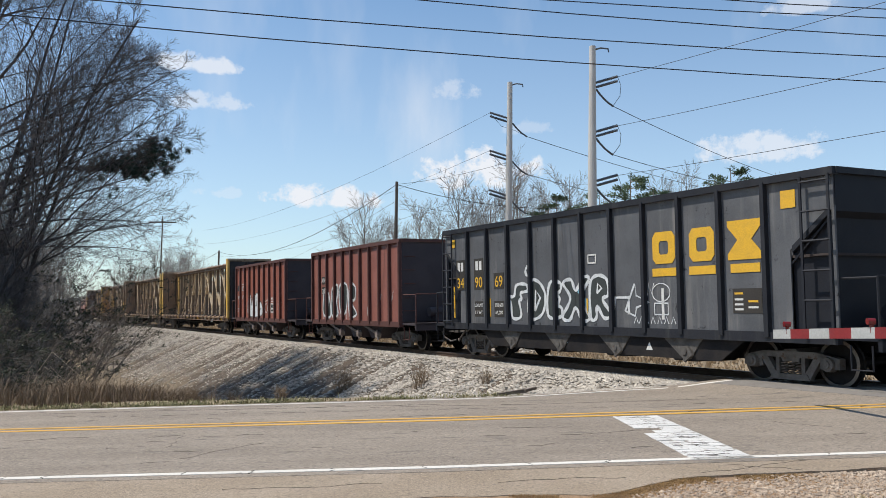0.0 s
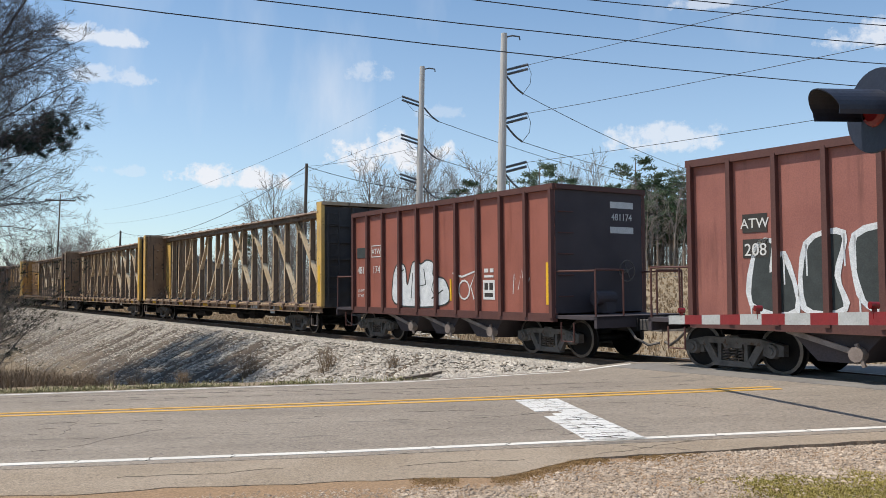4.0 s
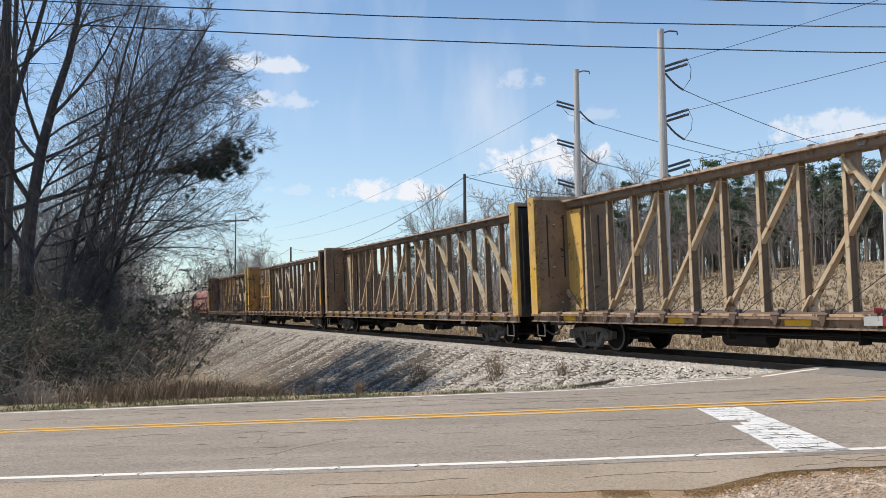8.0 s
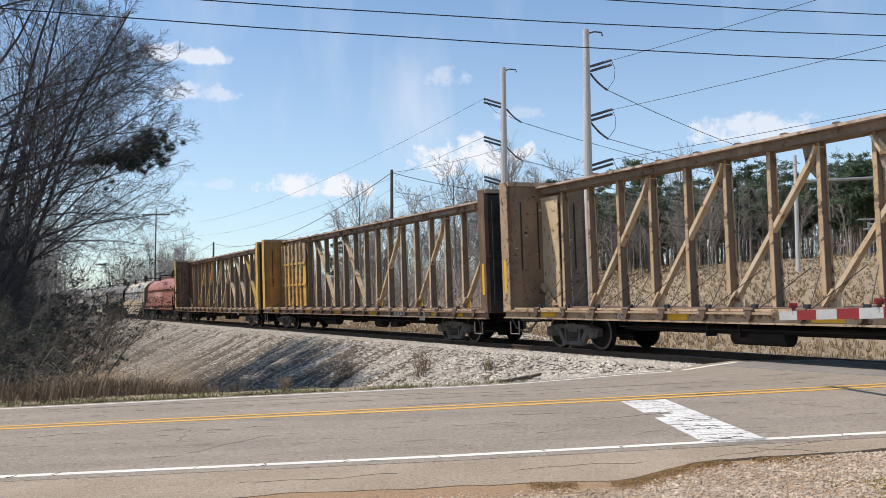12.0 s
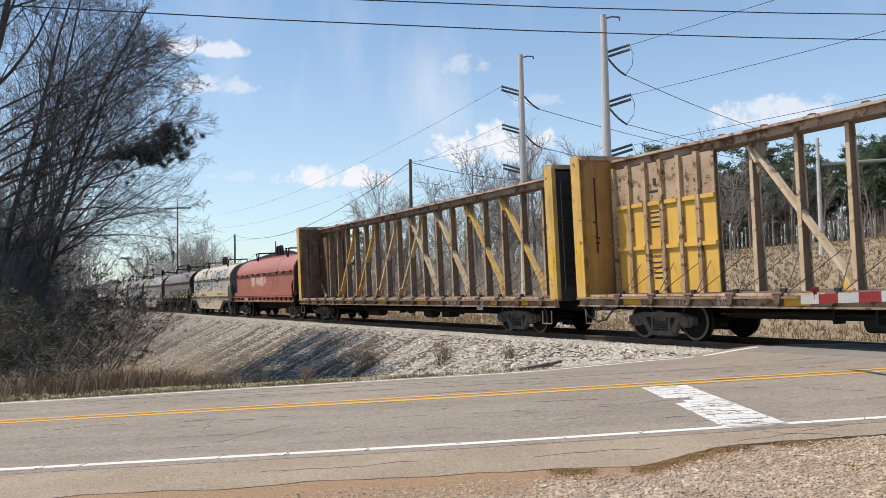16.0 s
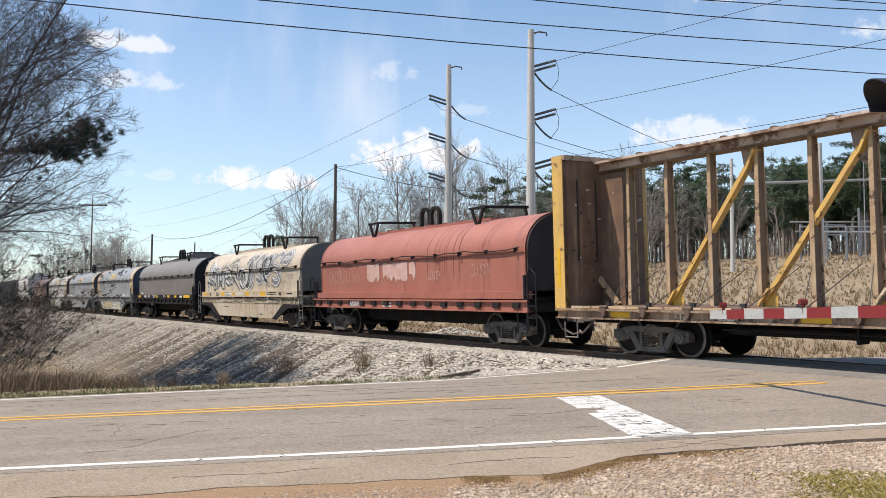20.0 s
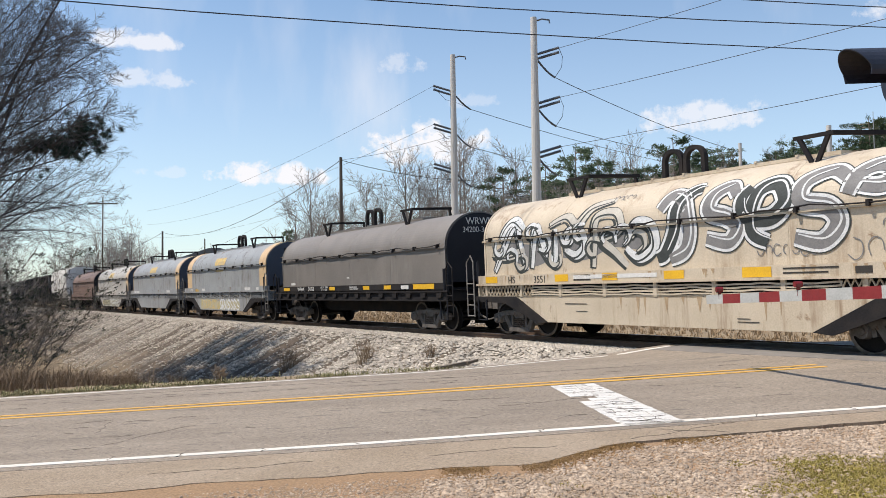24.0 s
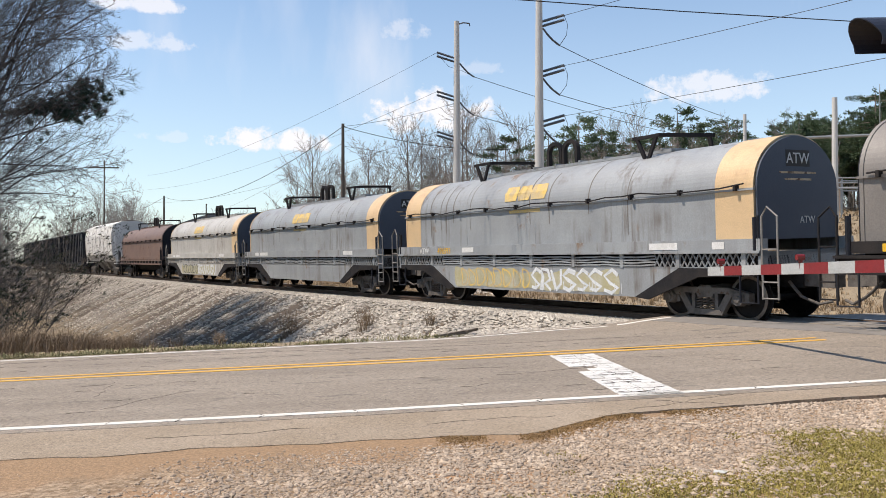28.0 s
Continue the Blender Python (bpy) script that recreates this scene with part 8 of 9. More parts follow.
        part("twig_tangle", t.crown.mesh("twig_tangle", M_BRUSH if k % 3 else M_TWIG, False), M_BRUSH, ob)
        leaf = Build()
        for p in t.tips:
            if t.rnd.random() < leafy * 0.16:
                needles(leaf, p, 0.12, 6, t.rnd, 0.09, 0.022)
        if leaf.v:
            part("foliage", leaf.mesh("foliage", M_SHRUB, False), M_SHRUB, ob)
    for k, (x, y, s) in enumerate([(-12.4, 19.5, 1.1), (-13.4, 19.7, 1.3), (-14.6, 19.9, 1.4), (-11.5, 19.4, 0.8), (-10.6, 18.9, 1.0), (-12.9, 19.0, 1.5), (-11.9, 20.0, 1.9), (-14.0, 19.2, 1.9), (-9.7, 19.6, 1.0), (-12.2, 20.4, 2.4), (-13.6, 20.2, 2.6), (-15.0, 20.6, 2.6), (-11.0, 20.6, 1.7)]):
        rnd = random.Random(350 + k)
        b = Build()
        z = g(x, y)
        for _ in range(170):
            a = rnd.uniform(0, 6.283)
            p = Vector((x + rnd.gauss(0, 0.4 * s), y + rnd.gauss(0, 0.2 * s), z))
            d = Vector((math.cos(a) * rnd.uniform(0.2, 1.0), math.sin(a) * rnd.uniform(0.1, 0.5), rnd.uniform(0.6, 1.3)))
            l = s * rnd.uniform(0.5, 1.2)
            m = p + d * l * 0.5
            e = m + Vector((d.x * 1.3, d.y, rnd.uniform(-1.1, 0.2))) * l * 0.5
            b.tube(p, m, 0.008, 0.006, 3, False).tube(m, e, 0.006, 0.003, 3, False)
        ob = thing("dead_vines", "tangle of pale dead vines under the trees", "bush", "underbrush")
        part("vine_tangle", b.mesh("vine_tangle", M_DEADTWIG, False), M_DEADTWIG, ob)


M_BRUSH = material("brush_twigs", (0.19, 0.155, 0.125), (0.13, 0.108, 0.09), 0.95, scale=1.5, fine=9, bump=0)
M_DEADTWIG = material("dead_twigs", (0.40, 0.34, 0.27), (0.27, 0.22, 0.175), 0.95, scale=1.5, fine=9, bump=0)


def pine_pattern(seed, h, bare=0.37, fat=1.0):
    t = Tree(seed)
    rnd = t.rnd
    top = Vector((rnd.uniform(-0.3, 0.3), rnd.uniform(-0.3, 0.3), h))
    t.trunk.tube((0, 0, -0.4), top * 0.5, 0.17, 0.12, 6, False).tube(top * 0.5, top, 0.12, 0.03, 6, False)
    z = h * (bare + rnd.uniform(-0.05, 0.05))
    while z < h - 0.1:
        k = (z - h * bare) / (h * (1 - bare))
        reach = (1.9 * math.sin(math.pi * min(1, max(0.12, 0.2 + 0.8 * (1 - k)))) + 0.35) * rnd.uniform(0.5, 1.1) * fat
        for _ in range(rnd.randint(2, 4)):
            a = rnd.uniform(0, 6.283)
            p = top * (z / h)
            q = p + Vector((math.cos(a) * reach, math.sin(a) * reach, rnd.uniform(-0.1, 0.5)))
            t.trunk.tube(p, q, 0.03, 0.012, 3, False)
            for f in (0.55, 0.8, 1.0):
                needles(t.crown, p.lerp(q, f), 0.31, 26, rnd, 0.25, 0.045)
        z += rnd.uniform(0.4, 0.75)
    needles(t.crown, top, 0.3, 14, rnd, 0.4, 0.035)
    return t


near_trees()


def far_woods():
    rnd = random.Random(77)
    # pine wood on the rise beyond the field
    pats = []
    for k, h in enumerate((9.4, 10.4, 8.6, 11.4)):
        ob = make_tree(pine_pattern(500 + k, h, (0.42, 0.34, 0.46, 0.4)[k], (1.0, 1.1, 1.0, 1.2)[k]), "pine_tree", "tall green pine with a bare lower trunk", "tree", M_PINEBARK, M_NEEDLE, "pine wood")
        pats.append(ob)
    spots = []
    n = 0
    while n < 330:
        y = rnd.uniform(40, 165)
        d = rnd.uniform(62, 94)
        x = track_x(y) + d * 0.8823
        yy = y + d * 0.4707
        a = x / yy
        if not 0.09 < a < 1.1 or yy < 72:
            continue
        if a < 0.17 and rnd.random() < 0.55:
            continue
        spots.append((x, yy))
        n += 1
    for k, (x, y) in enumerate(spots):
        m = pose(x, y, ground_z(x, y), rnd.uniform(-2, 2), rnd.uniform(-2, 2), rnd.uniform(0, 360))
        if k < 4:
            pats[k].matrix_basis = m
        else:
            copy_thing(pats[k % 4], m)
    # bare trees behind the railway
    plan = [(7, 14, 0.44, 36, 0.2, 0.05), (4, 8, 0.5, 34, 0.22, 0.09), (3, 5, 0.52, 36, 0.18, 0.12), (1, 0, 0, 0, 0.1, 0.14)]
    pats = []
    for k, (h, r) in enumerate(((9.5, 0.13), (11, 0.14), (8, 0.11), (13.5, 0.16), (12.5, 0.15))):
        t = Tree(700 + k)
        t.thin = 0.016
        t.limb((0, 0, -0.3), (0, 0, 1), h, r, 0, plan)
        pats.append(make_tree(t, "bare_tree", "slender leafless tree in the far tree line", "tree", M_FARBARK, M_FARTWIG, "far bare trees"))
    spots = []
    n = 0
    while n < 230:
        a = rnd.uniform(-0.62, 0.5)
        y = rnd.uniform(82, 170) if a > -0.1 else rnd.uniform(120, 200)
        x = a * y
        d = off_track(x, y)
        if d < 16 and a > -0.35 or abs(d) < 7:
            continue
        spots.append((x, y))
        n += 1
    for k, (x, y) in enumerate(spots):
        m = pose(x, y, ground_z(x, y), rnd.uniform(-3, 3), rnd.uniform(-3, 3), rnd.uniform(0, 360))
        if k < 5:
            pats[k].matrix_basis = m
        else:
            low = 0.62 if -0.27 < x / y < -0.11 else 0.85
            copy_thing(pats[3 + k % 2] if x < -0.28 * y else pats[k % 3], m @ Matrix.Scale(low, 4))
    # taller trees with round crowns that stand out on the skyline
    tall = []
    for k in range(2):
        t = Tree(740 + k)
        t.thin = 0.018
        t.limb((0, 0, -0.3), (0, 0, 1), 11.5, 0.19, 0, [(8, 17, 0.46, 38, 0.26, 0.04), (5, 8, 0.5, 34, 0.26, 0.09), (3, 6, 0.52, 36, 0.2, 0.12), (1, 0, 0, 0, 0.1, 0.14)])
        tall.append(make_tree(t, "bare_tree", "tall leafless tree with a round crown on the skyline", "tree", M_FARBARK, M_FARTWIG, "far bare trees"))
    for k, (x, y, top) in enumerate([(1.6, 100, 17.4), (5.4, 102, 16.0), (-9.4, 100, 12.2), (-11.9, 104, 11.3), (-3.0, 104, 12.6), (-6.4, 108, 12.4), (9.0, 106, 16.6), (-1.0, 112, 13.6), (3.4, 110, 14.6), (12.2, 104, 16.2), (16.4, 112, 17.0), (27.5, 108, 17.8), (31.5, 112, 17.8), (7.2, 118, 16.6)]):
        m = pose(x, y, ground_z(x, y), 0, 0, rnd.uniform(0, 360)) @ Matrix.Scale((top - ground_z(x, y)) / 12.4, 4)
        if k < 2:
            tall[k].matrix_basis = m
        else:
            copy_thing(tall[k % 2], m)
    # a closer wall of slender trees behind the field
    for k in range(60):
        a = rnd.uniform(-0.05, 0.26)
        y = rnd.uniform(88, 150)
        x = a * y
        if off_track(x, y) < 58:
            continue
        copy_thing(pats[(0, 1, 2)[k % 3]], pose(x, y, ground_z(x, y), rnd.uniform(-3, 3), rnd.uniform(-3, 3), rnd.uniform(0, 360)))
    # the near side wood behind the roadside trees
    for k in range(64):
        a = rnd.uniform(-0.95, -0.47)
        y = rnd.uniform(36, 95)
        copy_thing(pats[k % 5], pose(a * y, y, ground_z(a * y, y), 0, 0, rnd.uniform(0, 360)))
    n = 0
    while n < 46:
        a = rnd.uniform(-0.5, -0.3)
        y = rnd.uniform(62, 210)
        if abs(off_track(a * y, y)) < 9 or y < 90 and off_track(a * y, y) > 0:
            continue
        copy_thing(pats[n % 5], pose(a * y, y, ground_z(a * y, y), 0, 0, rnd.uniform(0, 360)) @ Matrix.Scale(0.8 if y < 100 else 0.95, 4))
        n += 1
    # one wood on both sides of the line where it runs out of sight
    wood, n = Build(), 0
    shapes = [[(np.array([v.co[:] for v in c.data.vertices]), [tuple(p.vertices) for p in c.data.polygons]) for c in p_.children] for p_ in pats]
    while n < 84:
        y = rnd.uniform(70, 190)
        a = rnd.uniform(-0.66, -0.27)
        if abs(off_track(a * y, y)) < 8:
            continue
        turn, big = rnd.uniform(0, 6.283), 0.7 if a > -0.36 else 0.9
        m = np.array([[math.cos(turn), -math.sin(turn), 0], [math.sin(turn), math.cos(turn), 0], [0, 0, 1]]) * big
        for v, f in shapes[n % 5]:
            wood.add((v @ m.T + (a * y, y, ground_z(a * y, y))).tolist(), f)
        n += 1
    solid("far_wood", wood, M_FARTWIG, "leafless wood along the railway line, with haze in its pale colour", "wood", kind="stuff", fix=False)
    # single pines among the bare trees
    for x, y, big in ((-15.9, 128, 0.86), (21.4, 100, 1.32), (18.6, 104, 1.18), (24.5, 101, 1.15), (34.6, 103, 1.3), (37.5, 106, 1.15), (13.3, 100, 1.16), (30, 108, 1.05), (42, 110, 1.1), (47, 112, 1.15), (5, 118, 0.9)):
        copy_thing(PINES[k % 2], pose(x, y, ground_z(x, y), 0, 0, rnd.uniform(0, 360)) @ Matrix.Scale(big, 4))
        k += 1
    # scrub that closes the view between the trunks
    b = Build()
    for _ in range(13000):
        a = rnd.uniform(-0.7, 1.2)
        y = rnd.uniform(70, 190)
        x = a * y
        d = off_track(x, y)
        if d < 66 and not (a < 0.12 and d > 20) or x > 190 or (a > 0.25 and rnd.random() < 0.2):
            continue
        z = ground_z(x, y)
        p = Vector((x, y, z))
        q = p + Vector((rnd.gauss(0, 0.6), rnd.gauss(0, 0.6), rnd.uniform(1.2, 4.5)))
        b.tube(p, q, 0.035, 0.015, 3, False)
        for _ in range(3):
            m = p.lerp(q, rnd.uniform(0.3, 0.9))
            b.tube(m, m + Vector((rnd.gauss(0, 0.8), rnd.gauss(0, 0.8), rnd.uniform(0.2, 1.2))), 0.022, 0.01, 3, False)
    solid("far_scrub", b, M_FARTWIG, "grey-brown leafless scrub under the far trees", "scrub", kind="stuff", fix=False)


PINES = []
# barks of the far woods, lightened to stand for haze
M_PINEBARK = material("pine_bark", (0.25, 0.20, 0.165), (0.18, 0.145, 0.12), 0.95, scale=2)
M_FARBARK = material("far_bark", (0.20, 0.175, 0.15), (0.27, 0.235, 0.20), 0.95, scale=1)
_p = make_tree(pine_pattern(520, 10.5), "pine_tree", "dark green pine standing among bare trees", "tree", M_PINEBARK, M_NEEDLE, "single pines")
_p.matrix_basis = pose(62, 118, ground_z(62, 118), 0, 0, 20)
PINES.append(_p)
_p = make_tree(pine_pattern(526, 10.5, 0.5, 1.35), "pine_tree", "broad-crowned green pine standing among bare trees", "tree", M_PINEBARK, M_NEEDLE, "single pines")
_p.matrix_basis = pose(57, 116, ground_z(57, 116), 0, 0, 70)
PINES.append(_p)
far_woods()


# ---- poles and wires ----
def hang(b, p, q, sag, r, n=14):
    """A wire from p to q that hangs sag metres below the straight line."""
    p, q = Vector(p), Vector(q)
    pts = [p.lerp(q, i / n) - Vector((0, 0, sag * 4 * (i / n) * (1 - i / n))) for i in range(n + 1)]
    k, m = len(b.v), len(pts)
    d = (q - p).normalized()
    u = d.orthogonal().normalized()
    w = d.cross(u)
    for a in pts:
        b.v += [tuple(a + u * r), tuple(a + w * r), tuple(a - u * r), tuple(a - w * r)]
    b.f += [(k + 4 * i + j, k + 4 * i + (j + 1) % 4, k + 4 * i + 4 + (j + 1) % 4, k + 4 * i + 4 + j) for i in range(m - 1) for j in range(4)]


def wire(p, q, sag=0.5, r=0.012, group="power wires"):
    b = Build()
    hang(b, p, q, sag, r)
    solid("power_wire", b, M_WIRE, "thin black overhead power wire", "wire", group, fix=False)


def tall_pole(x, y, top, arms, side, label):
    """A tapering concrete pole; arms are the heights of its slanting insulators."""
    z = ground_z(x, y)
    ob = thing("transmission_pole", label, "utility pole", "transmission poles")
    part("shaft", Build().tube((x, y, z - 0.3), (x, y, top), 0.34, 0.19, 14), M_POLEGREY, ob)
    part("cap_bracket", Build().path([(x, y, top - 0.25), (x + 0.5, y, top - 0.1), (x + 0.95, y, top - 0.15), (x + 0.98, y, top - 0.35)], 0.05, 6), M_INSUL, ob)
    for a in arms:
        r = Build()
        for o in (0.0, -0.28):
            r.path([(x + side * (0.2 + 1.3 * k / 24), y - 0.1 * k / 24, a - 0.35 + o + 0.38 * k / 24) for k in range(25)], [0.07 if k % 2 == 0 or k < 3 else 0.09 for k in range(25)], 8)
        part("line_post", r, M_INSUL, ob, "grey slanted line-post insulator")
        s = Build()
        p, q = Vector((x + 0.22, y, a - 0.75)), Vector((x + 1.35, y + 0.6, a - 1.62))
        s.path([p.lerp(q, k / 27) - Vector((0, 0, 0.1 * math.sin(math.pi * k / 27))) for k in range(28)], [0.05 if k % 2 == 0 else 0.07 for k in range(28)], 8)
        part("insulator_string", s, M_INSUL, ob, "dark insulator string hanging off the pole")
        j = Build()
        pts = [Vector((x + side * 1.5, y - 0.1, a)), Vector((x + side * 1.72, y, a - 0.5)), Vector((x + side * 1.7, y + 0.2, a - 1.1)), Vector((x + 1.35, y + 0.6, a - 1.62))] if side > 0 else [Vector((x - 1.5, y, a)), Vector((x - 0.6, y, a - 1.0)), Vector((x + 0.4, y, a - 1.3)), Vector((x + 1.35, y + 0.6, a - 1.62))]
        j.path(pts, 0.018, 4)
        part("jumper_wire", j, M_WIRE, ob)
    return ob


def wood_pole(x, y, top, r, label, arm=0.0):
    ob = thing("utility_pole", label, "utility pole", "wooden poles")
    part("shaft", Build().tube((x, y, ground_z(x, y) - 0.3), (x, y, top), r * 1.25, r * 0.8, 9), M_POLEWOOD, ob)
    if arm:
        part("crossarm", Build().box(x - arm, x + arm, y - 0.08, y + 0.08, top - 1.15, top - 0.95), M_POLEWOOD, ob)
        for o in (-0.9, -0.4, 0.4, 0.9):
            part("pin_insulator", Build().tube((x + o * arm, y, top - 0.96), (x + o * arm, y, top - 0.72), 0.06, 0.05, 6), M_INSUL, ob)
    return ob


def build_poles():
    tall_pole(8.78, 51, 18.0, (16.1, 13.1, 10.1), 1, "tall grey concrete transmission pole with slanted insulators")
    tall_pole(4.75, 64, 19.3, (16.9, 14.0, 11.0), -1, "tall grey transmission pole with insulators towards the railway")
    wood_pole(-3.45, 60, 10.95, 0.13, "dark wooden utility pole with wires at its top")
    wood_pole(-34.6, 131, 11.0, 0.16, "distant dark wooden utility pole")
    wood_pole(-46.4, 140, 17.2, 0.11, "distant wooden pole with a crossarm", 2.3)
    wood_pole(-25.5, 118, 9.0, 0.10, "thin distant wooden pole")
    ob = thing("steel_pole", "plain pale concrete pole on the grassy rise", "utility pole", "field poles")
    part("shaft", Build().tube((36.8, 70, ground_z(36.8, 70) - 0.3), (36.8, 70, 15.0), 0.28, 0.22, 12), M_POLEGREY, ob)
    ob = thing("steel_pole", "slim grey pole at the edge of the pines", "utility pole", "field poles")
    part("shaft", Build().tube((31.2, 75, ground_z(31.2, 75) - 0.3), (31.2, 75, 14.4), 0.2, 0.14, 10), M_POLEGREY, ob)
    # wires over the road
    for (x0, y0), (x1, y1), z, s in (((-9.2, 20.2), (12.9, 24.6), 8.62, 0.3), ((-7.3, 21.1), (12.9, 24.5), 9.35, 0.3), ((4.6, 23.2), (12.9, 24.5), 10.05, 0.1), ((10.4, 24.5), (16.3, 24.9), 10.68, 0.08), ((13.8, 24.7), (16.3, 24.9), 10.92, 0.05)):
        k = (y1 - y0) / (x1 - x0)
        wire((x0 - 34, y0 - 34 * k, z + 1.72), (x1 + 34, y1 + 34 * k, z + 1.72), 1.9, 0.016)
    # wires of the transmission line
    for a, far in ((14.48, (31.2, 75, 13.6)), (11.48, (31.2, 75, 12.5)), (8.48, (31.2, 75, 9.6))):
        wire((10.13, 51.6, a), far, 0.35, 0.022, "transmission wires")
    for a, k in ((16.1, -0.02), (13.1, -0.01), (10.1, 0.01)):
        p = Vector((10.28, 50.9, a))
        d = Vector((8.75, -16, 0.0 + k * 16))
        wire(p, p + d * 4.2, 0.9, 0.015, "transmission wires")
    for a, z in ((16.9, 17.2), (14.0, 14.6), (11.0, 12.2)):
        wire((3.25, 63.9, a), (-46.4, 164, z), 1.6, 0.012, "transmission wires")
        wire((6.1, 64.6, a - 1.62), (45, 98, z - 3.2), 0.8, 0.022, "transmission wires")
    wire((-3.45, 60, 10.75), (-34.6, 131, 10.8), 2.2, 0.024, "roadside wires")
    wire((-3.45, 60, 10.75), (9, 66, 10.0), 0.5, 0.024, "roadside wires")
    wire((-3.45, 60, 10.75), (4.7, 64, 13.2), 0.2, 0.014, "roadside wires")
    wire((-3.45, 60, 9.6), (-34.6, 131, 6.5), 1.2, 0.009, "roadside wires")
    wire((-34.6, 131, 10.8), (-60, 170, 9), 1.2, 0.024, "roadside wires")
    wire((-3.45, 60, 9.4), (20, 80, 10.2), 0.5, 0.014, "roadside wires")


build_poles()

M_STEEL = material("galvanised_steel", (0.40, 0.41, 0.41), (0.33, 0.34, 0.34), 0.5, 0.4, scale=3)
M_FENCE = material("fence_steel", (0.34, 0.33, 0.31), (0.27, 0.26, 0.25), 0.6, 0.4, scale=3)


def build_substation():
    ob = thing("substation", "pale steel frames and pipe buses of a small substation", "substation")
    rnd = random.Random(8)
    post, n = Build(), 0
    base = [(41 + i * 2.6, 73.5 + (i % 2) * 2.5) for i in range(9)] + [(39.5 + i * 3.2, 79 + (i % 3)) for i in range(8)]
    for x, y in base:
        z = ground_z(x, y)
        h = rnd.uniform(2.6, 4.6)
        part("post", Build().box(x - 0.07, x + 0.07, y - 0.07, y + 0.07, z - 0.2, z + h), M_STEEL, ob)
    for y, z, x0, x1 in ((73.5, 7.7, 38, 64), (76, 8.4, 38, 64), (79, 8.2, 39, 64), (80, 9.2, 39, 62)):
        part("bus_pipe", Build().tube((x0, y, z), (x1, y, z + 0.3), 0.08, 0.08, 7), M_STEEL, ob)
    part("bus_pipe", Build().tube((31.5, 75, 12.1), (60, 76.5, 13.6), 0.13, 0.13, 8), M_STEEL, ob, "long pale steel pipe bus")
    for x in (34, 40, 46.5, 50):
        part("drop_wire", Build().tube((x, 75.2, 12.2), (x - 0.6, 75.6, 8.2), 0.02, 0.02, 4), M_STEEL, ob)
    for i in range(7):
        x = 40.5 + i * 3.3
        z = ground_z(x, 76)
        part("switch_frame", Build().beam((x, 76, z + 2.4), (x + 1.8, 76, z + 2.4), 0.1, 0.12).beam((x, 76, z), (x, 76, z + 3.3), 0.1, 0.1).beam((x + 1.8, 76, z), (x + 1.8, 76, z + 3.3), 0.1, 0.1).beam((x, 76, z + 3.3), (x + 1.8, 76, z + 3.3), 0.1, 0.1), M_STEEL, ob)
    for x, y, z in ((43, 74, 17), (47, 78, 18)):
        part("mast", Build().tube((x, y, ground_z(x, y)), (x, y, z), 0.06, 0.03, 6), M_STEEL, ob)
    f = thing("wire_fence", "grey chain-link fence along the top of the field", "fence")
    pts = [(22 + i * 2.6, 80 - i * 1.1) for i in range(18)]
    for x, y in pts:
        part("fence_post", Build().tube((x, y, ground_z(x, y) - 0.2), (x, y, ground_z(x, y) + 1.9), 0.04, 0.04, 6), M_FENCE, f)
    for (x0, y0), (x1, y1) in zip(pts, pts[1:]):
        r = Build()
        for h in (0.2, 1.0, 1.85):
            r.tube((x0, y0, ground_z(x0, y0) + h), (x1, y1, ground_z(x1, y1) + h), 0.018, 0.018, 4, False)
        part("fence_rail", r, M_FENCE, f)
    # a long low shed beyond the far curve of the line
    M_ROOF = material("shed_roof", (0.13, 0.135, 0.14), (0.10, 0.10, 0.105), 0.6, scale=0.6)
    M_SHED = material("shed_wall", (0.30, 0.28, 0.25), (0.25, 0.235, 0.21), 0.8, scale=0.6)
    s = thing("shed", "low distant shed with a dark gable roof", "building")
    x, y = -25.0, 122.0
    part("wall", Build().box(x - 5.5, x + 5.5, y, y + 8, -0.5, 6.3), M_SHED, s)
    part("roof", Build().prism([(x - 6.0, 6.2), (x + 6.0, 6.2), (x + 0.8, 7.9), (x - 0.8, 7.9)], y - 0.4, y + 8.4), M_ROOF, s)


build_substation()

# ---- the crossing gate ----
M_ARMW = material("gate_white", (0.47, 0.48, 0.47), (0.38, 0.39, 0.38), 0.45, scale=4)
M_ARMR = material("gate_red", (0.25, 0.025, 0.027), (0.19, 0.022, 0.024), 0.4, scale=4)
M_BLACKMETAL = material("signal_black", (0.014, 0.019, 0.036), (0.02, 0.026, 0.045), 0.5, scale=4)
M_LENS = material("red_lens", (0.22, 0.014, 0.016), (0.16, 0.012, 0.014), 0.15, scale=6, bump=0)
M_GALV = material("mast_steel", (0.42, 0.43, 0.43), (0.35, 0.36, 0.36), 0.5, 0.5, scale=3)


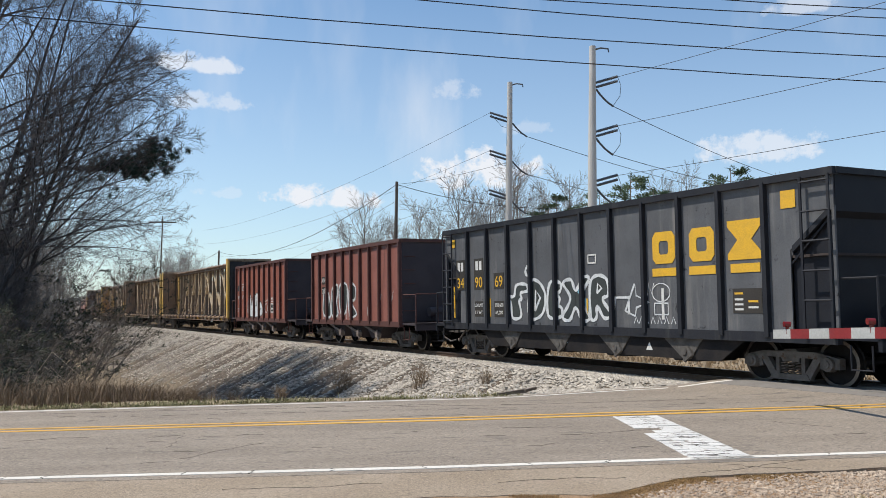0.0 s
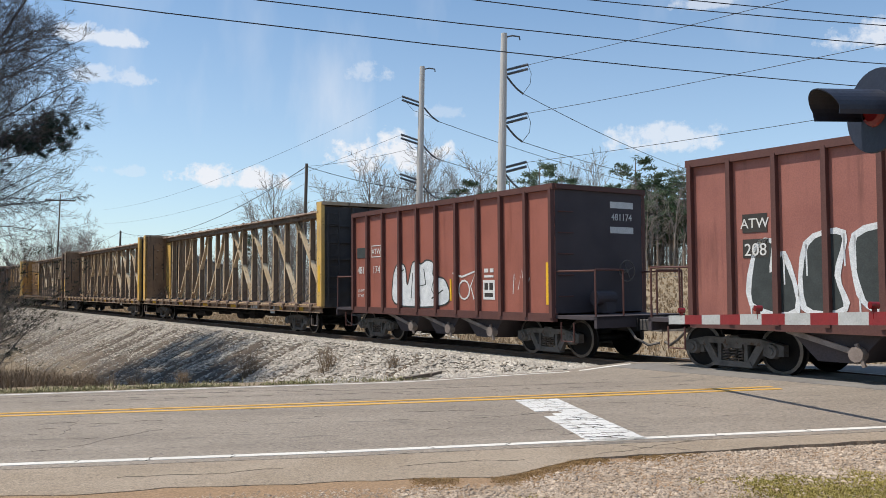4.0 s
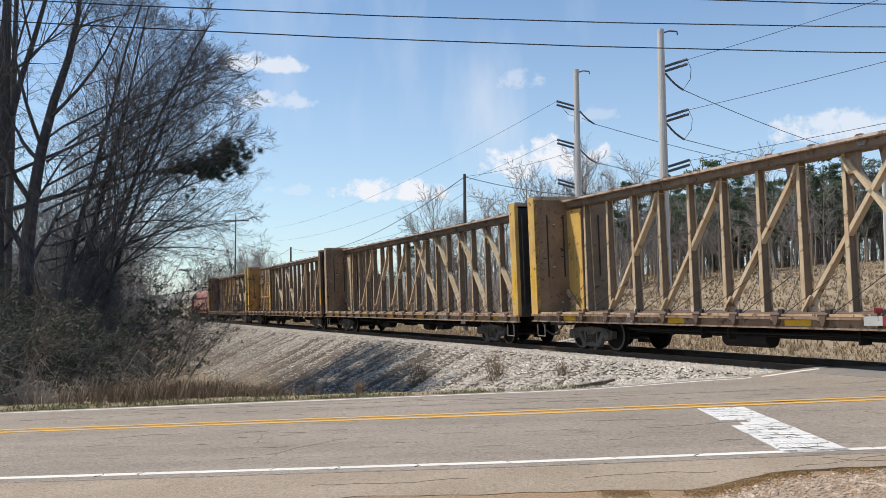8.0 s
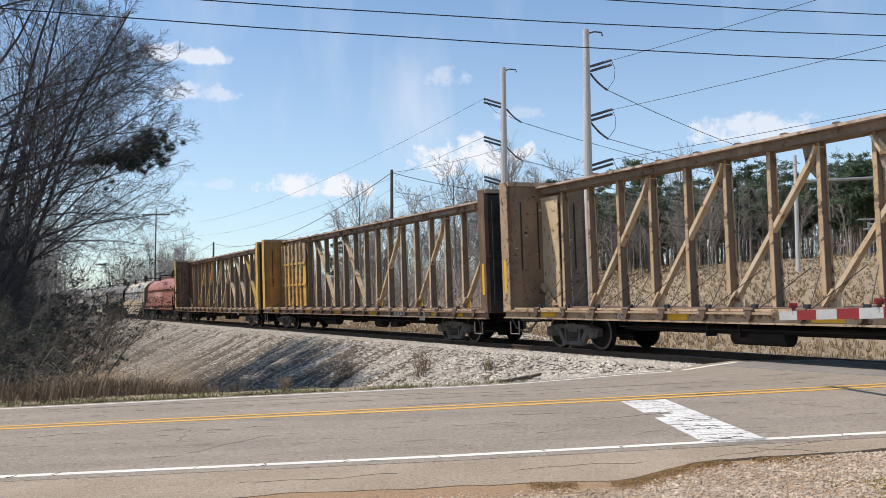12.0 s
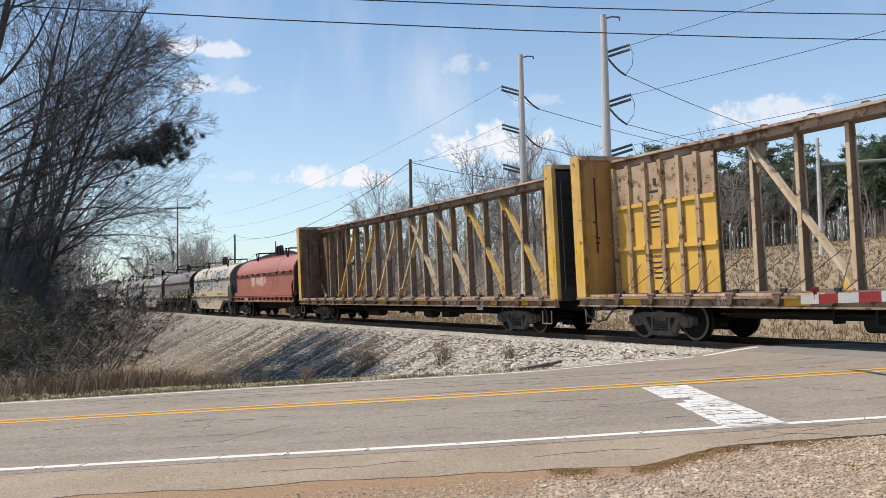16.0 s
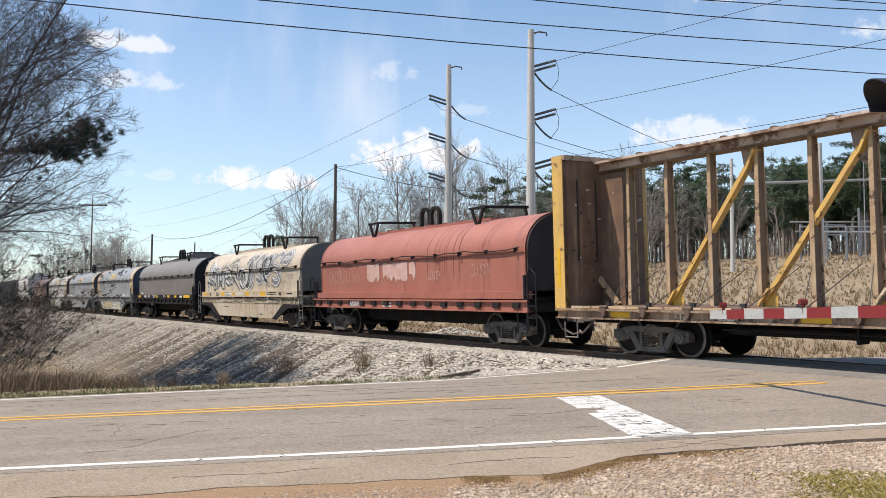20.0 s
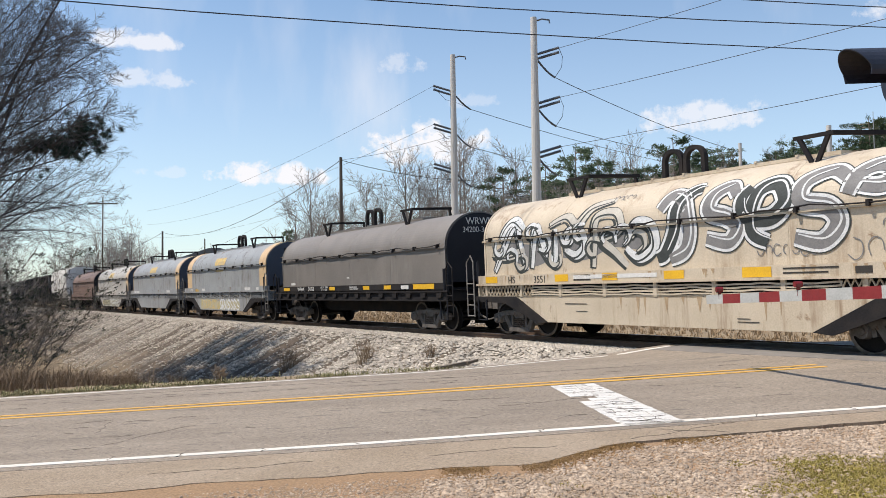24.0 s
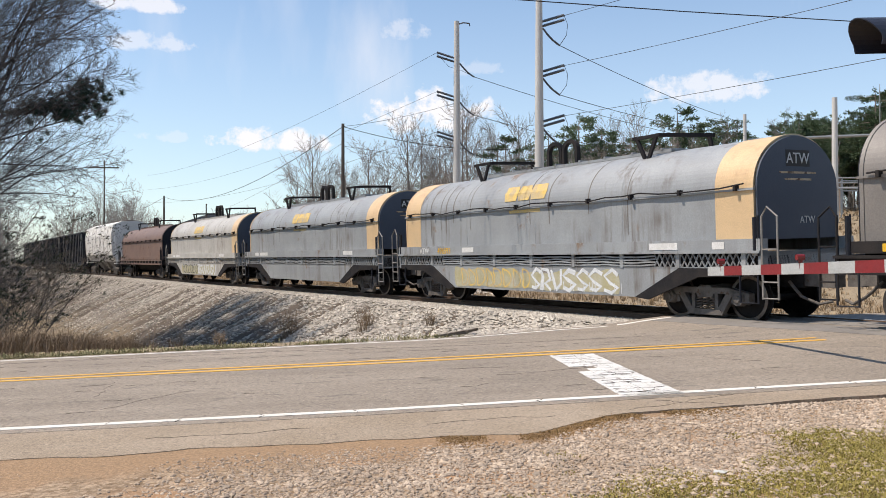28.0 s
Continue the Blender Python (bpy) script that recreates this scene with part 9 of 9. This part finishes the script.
def build_gate():
    gate = thing("crossing_gate", "lowered red and white striped level crossing gate arm with lamps", "crossing gate")
    tip, root = Vector((5.31, 13.68, 1.373)), Vector((6.27, 7.3, 1.565))
    d = (root - tip).normalized()
    n = int((root - tip).length / 0.504)
    arm = part("arm", Build().beam(tip + d * 0.02, root, 0.035, 0.138), M_ARMW, gate, "white gate arm")
    for i in range(n):
        a, c = tip + d * (0.504 * i), tip + d * (0.504 * (i + 1))
        part("stripe", Build().beam(a, c, 0.042, 0.142 + 0.001 * i), M_ARMR if i % 2 else M_ARMW, arm, "red reflective stripe" if i % 2 else "white reflective stripe")
    for k in (0.38, 2.42, 4.6):
        p = tip + d * k + Vector((0, 0, 0.15))
        part("arm_lamp", Build().tube(p - Vector((0.055, 0, 0)), p + Vector((0.045, 0, 0)), 0.043, 0.043, 12).box(p.x - 0.02, p.x + 0.02, p.y - 0.02, p.y + 0.02, p.z - 0.15, p.z - 0.04), M_LENS, arm, "round red gate lamp")
    mast = (6.1, 6.6)
    z = ground_z(*mast)
    part("mast", Build().tube((*mast, z), (*mast, 4.4), 0.065, 0.06, 12), M_GALV, gate, "galvanised steel mast")
    part("base", Build().box(mast[0] - 0.25, mast[0] + 0.25, mast[1] - 0.25, mast[1] + 0.25, z - 0.1, z + 0.12), M_POLEGREY, gate)
    part("mechanism", Build().box(mast[0] - 0.05, mast[0] + 0.4, mast[1] + 0.1, mast[1] + 0.5, 1.05, 1.75), M_GALV, gate, "grey gate mechanism box")
    part("counterweight", Build().beam(root, root + d * 1.1, 0.05, 0.22).box(root.x + 0.1, root.x + 0.35, root.y - 1.1, root.y - 0.8, 1.35, 1.85), M_GALV, gate)
    # flashing-light head, facing the traffic
    head = Vector((3.78, 5.60, 3.02))
    part("light_bar", Build().tube((mast[0], mast[1], 3.2), (head.x + 0.25, head.y, 3.2), 0.04, 0.04, 8), M_BLACKMETAL, gate)
    for sgn in (1, -1):
        h = head if sgn > 0 else Vector((7.9, 7.2, 3.13))
        b = Build()
        # a disc facing the road users, a lamp drum behind it
        disc = Build().lathe([(0.0, -0.012), (0.30, -0.012), (0.305, 0.0), (0.30, 0.012), (0.0, 0.012)], 32)
        m = Matrix.Translation(h) @ pose(0, 0, 0, 0, 0, -84)
        disc = part("backing_disc", disc, M_BLACKMETAL, gate, "round black backing disc", m)
        drum = Build().lathe([(0.0, 0.17), (0.13, 0.17), (0.16, 0.1), (0.165, 0.012)], 20)
        part("lamp_drum", drum, M_BLACKMETAL, disc)
        part("lens", Build().lathe([(0.0, -0.05), (0.08, -0.045), (0.11, -0.03), (0.12, -0.014)], 20), M_LENS, disc, "red glass lens")
        hood, k = Build(), 18
        v = []
        for i in range(k + 1):
            a = math.pi * (-0.12 + 1.24 * i / k)
            for r, y in ((0.148, -0.012), (0.148, -0.40 - 0.10 * math.sin(max(0, min(math.pi, a)))), (0.141, -0.40 - 0.10 * math.sin(max(0, min(math.pi, a)))), (0.141, -0.012)):
                v.append((r * math.cos(a), y, r * math.sin(a) - 0.16 * (-y - 0.012) * 0.35))
        hood.add(v, [(i * 4 + j, i * 4 + (j + 1) % 4, (i + 1) * 4 + (j + 1) % 4, (i + 1) * 4 + j) for i in range(k) for j in range(4)])
        part("hood", hood, M_BLACKMETAL, disc, "long black visor hood")


build_gate()


# ---- what moves ----
def motions():
    run_train()
    turn_wheels()


motions()
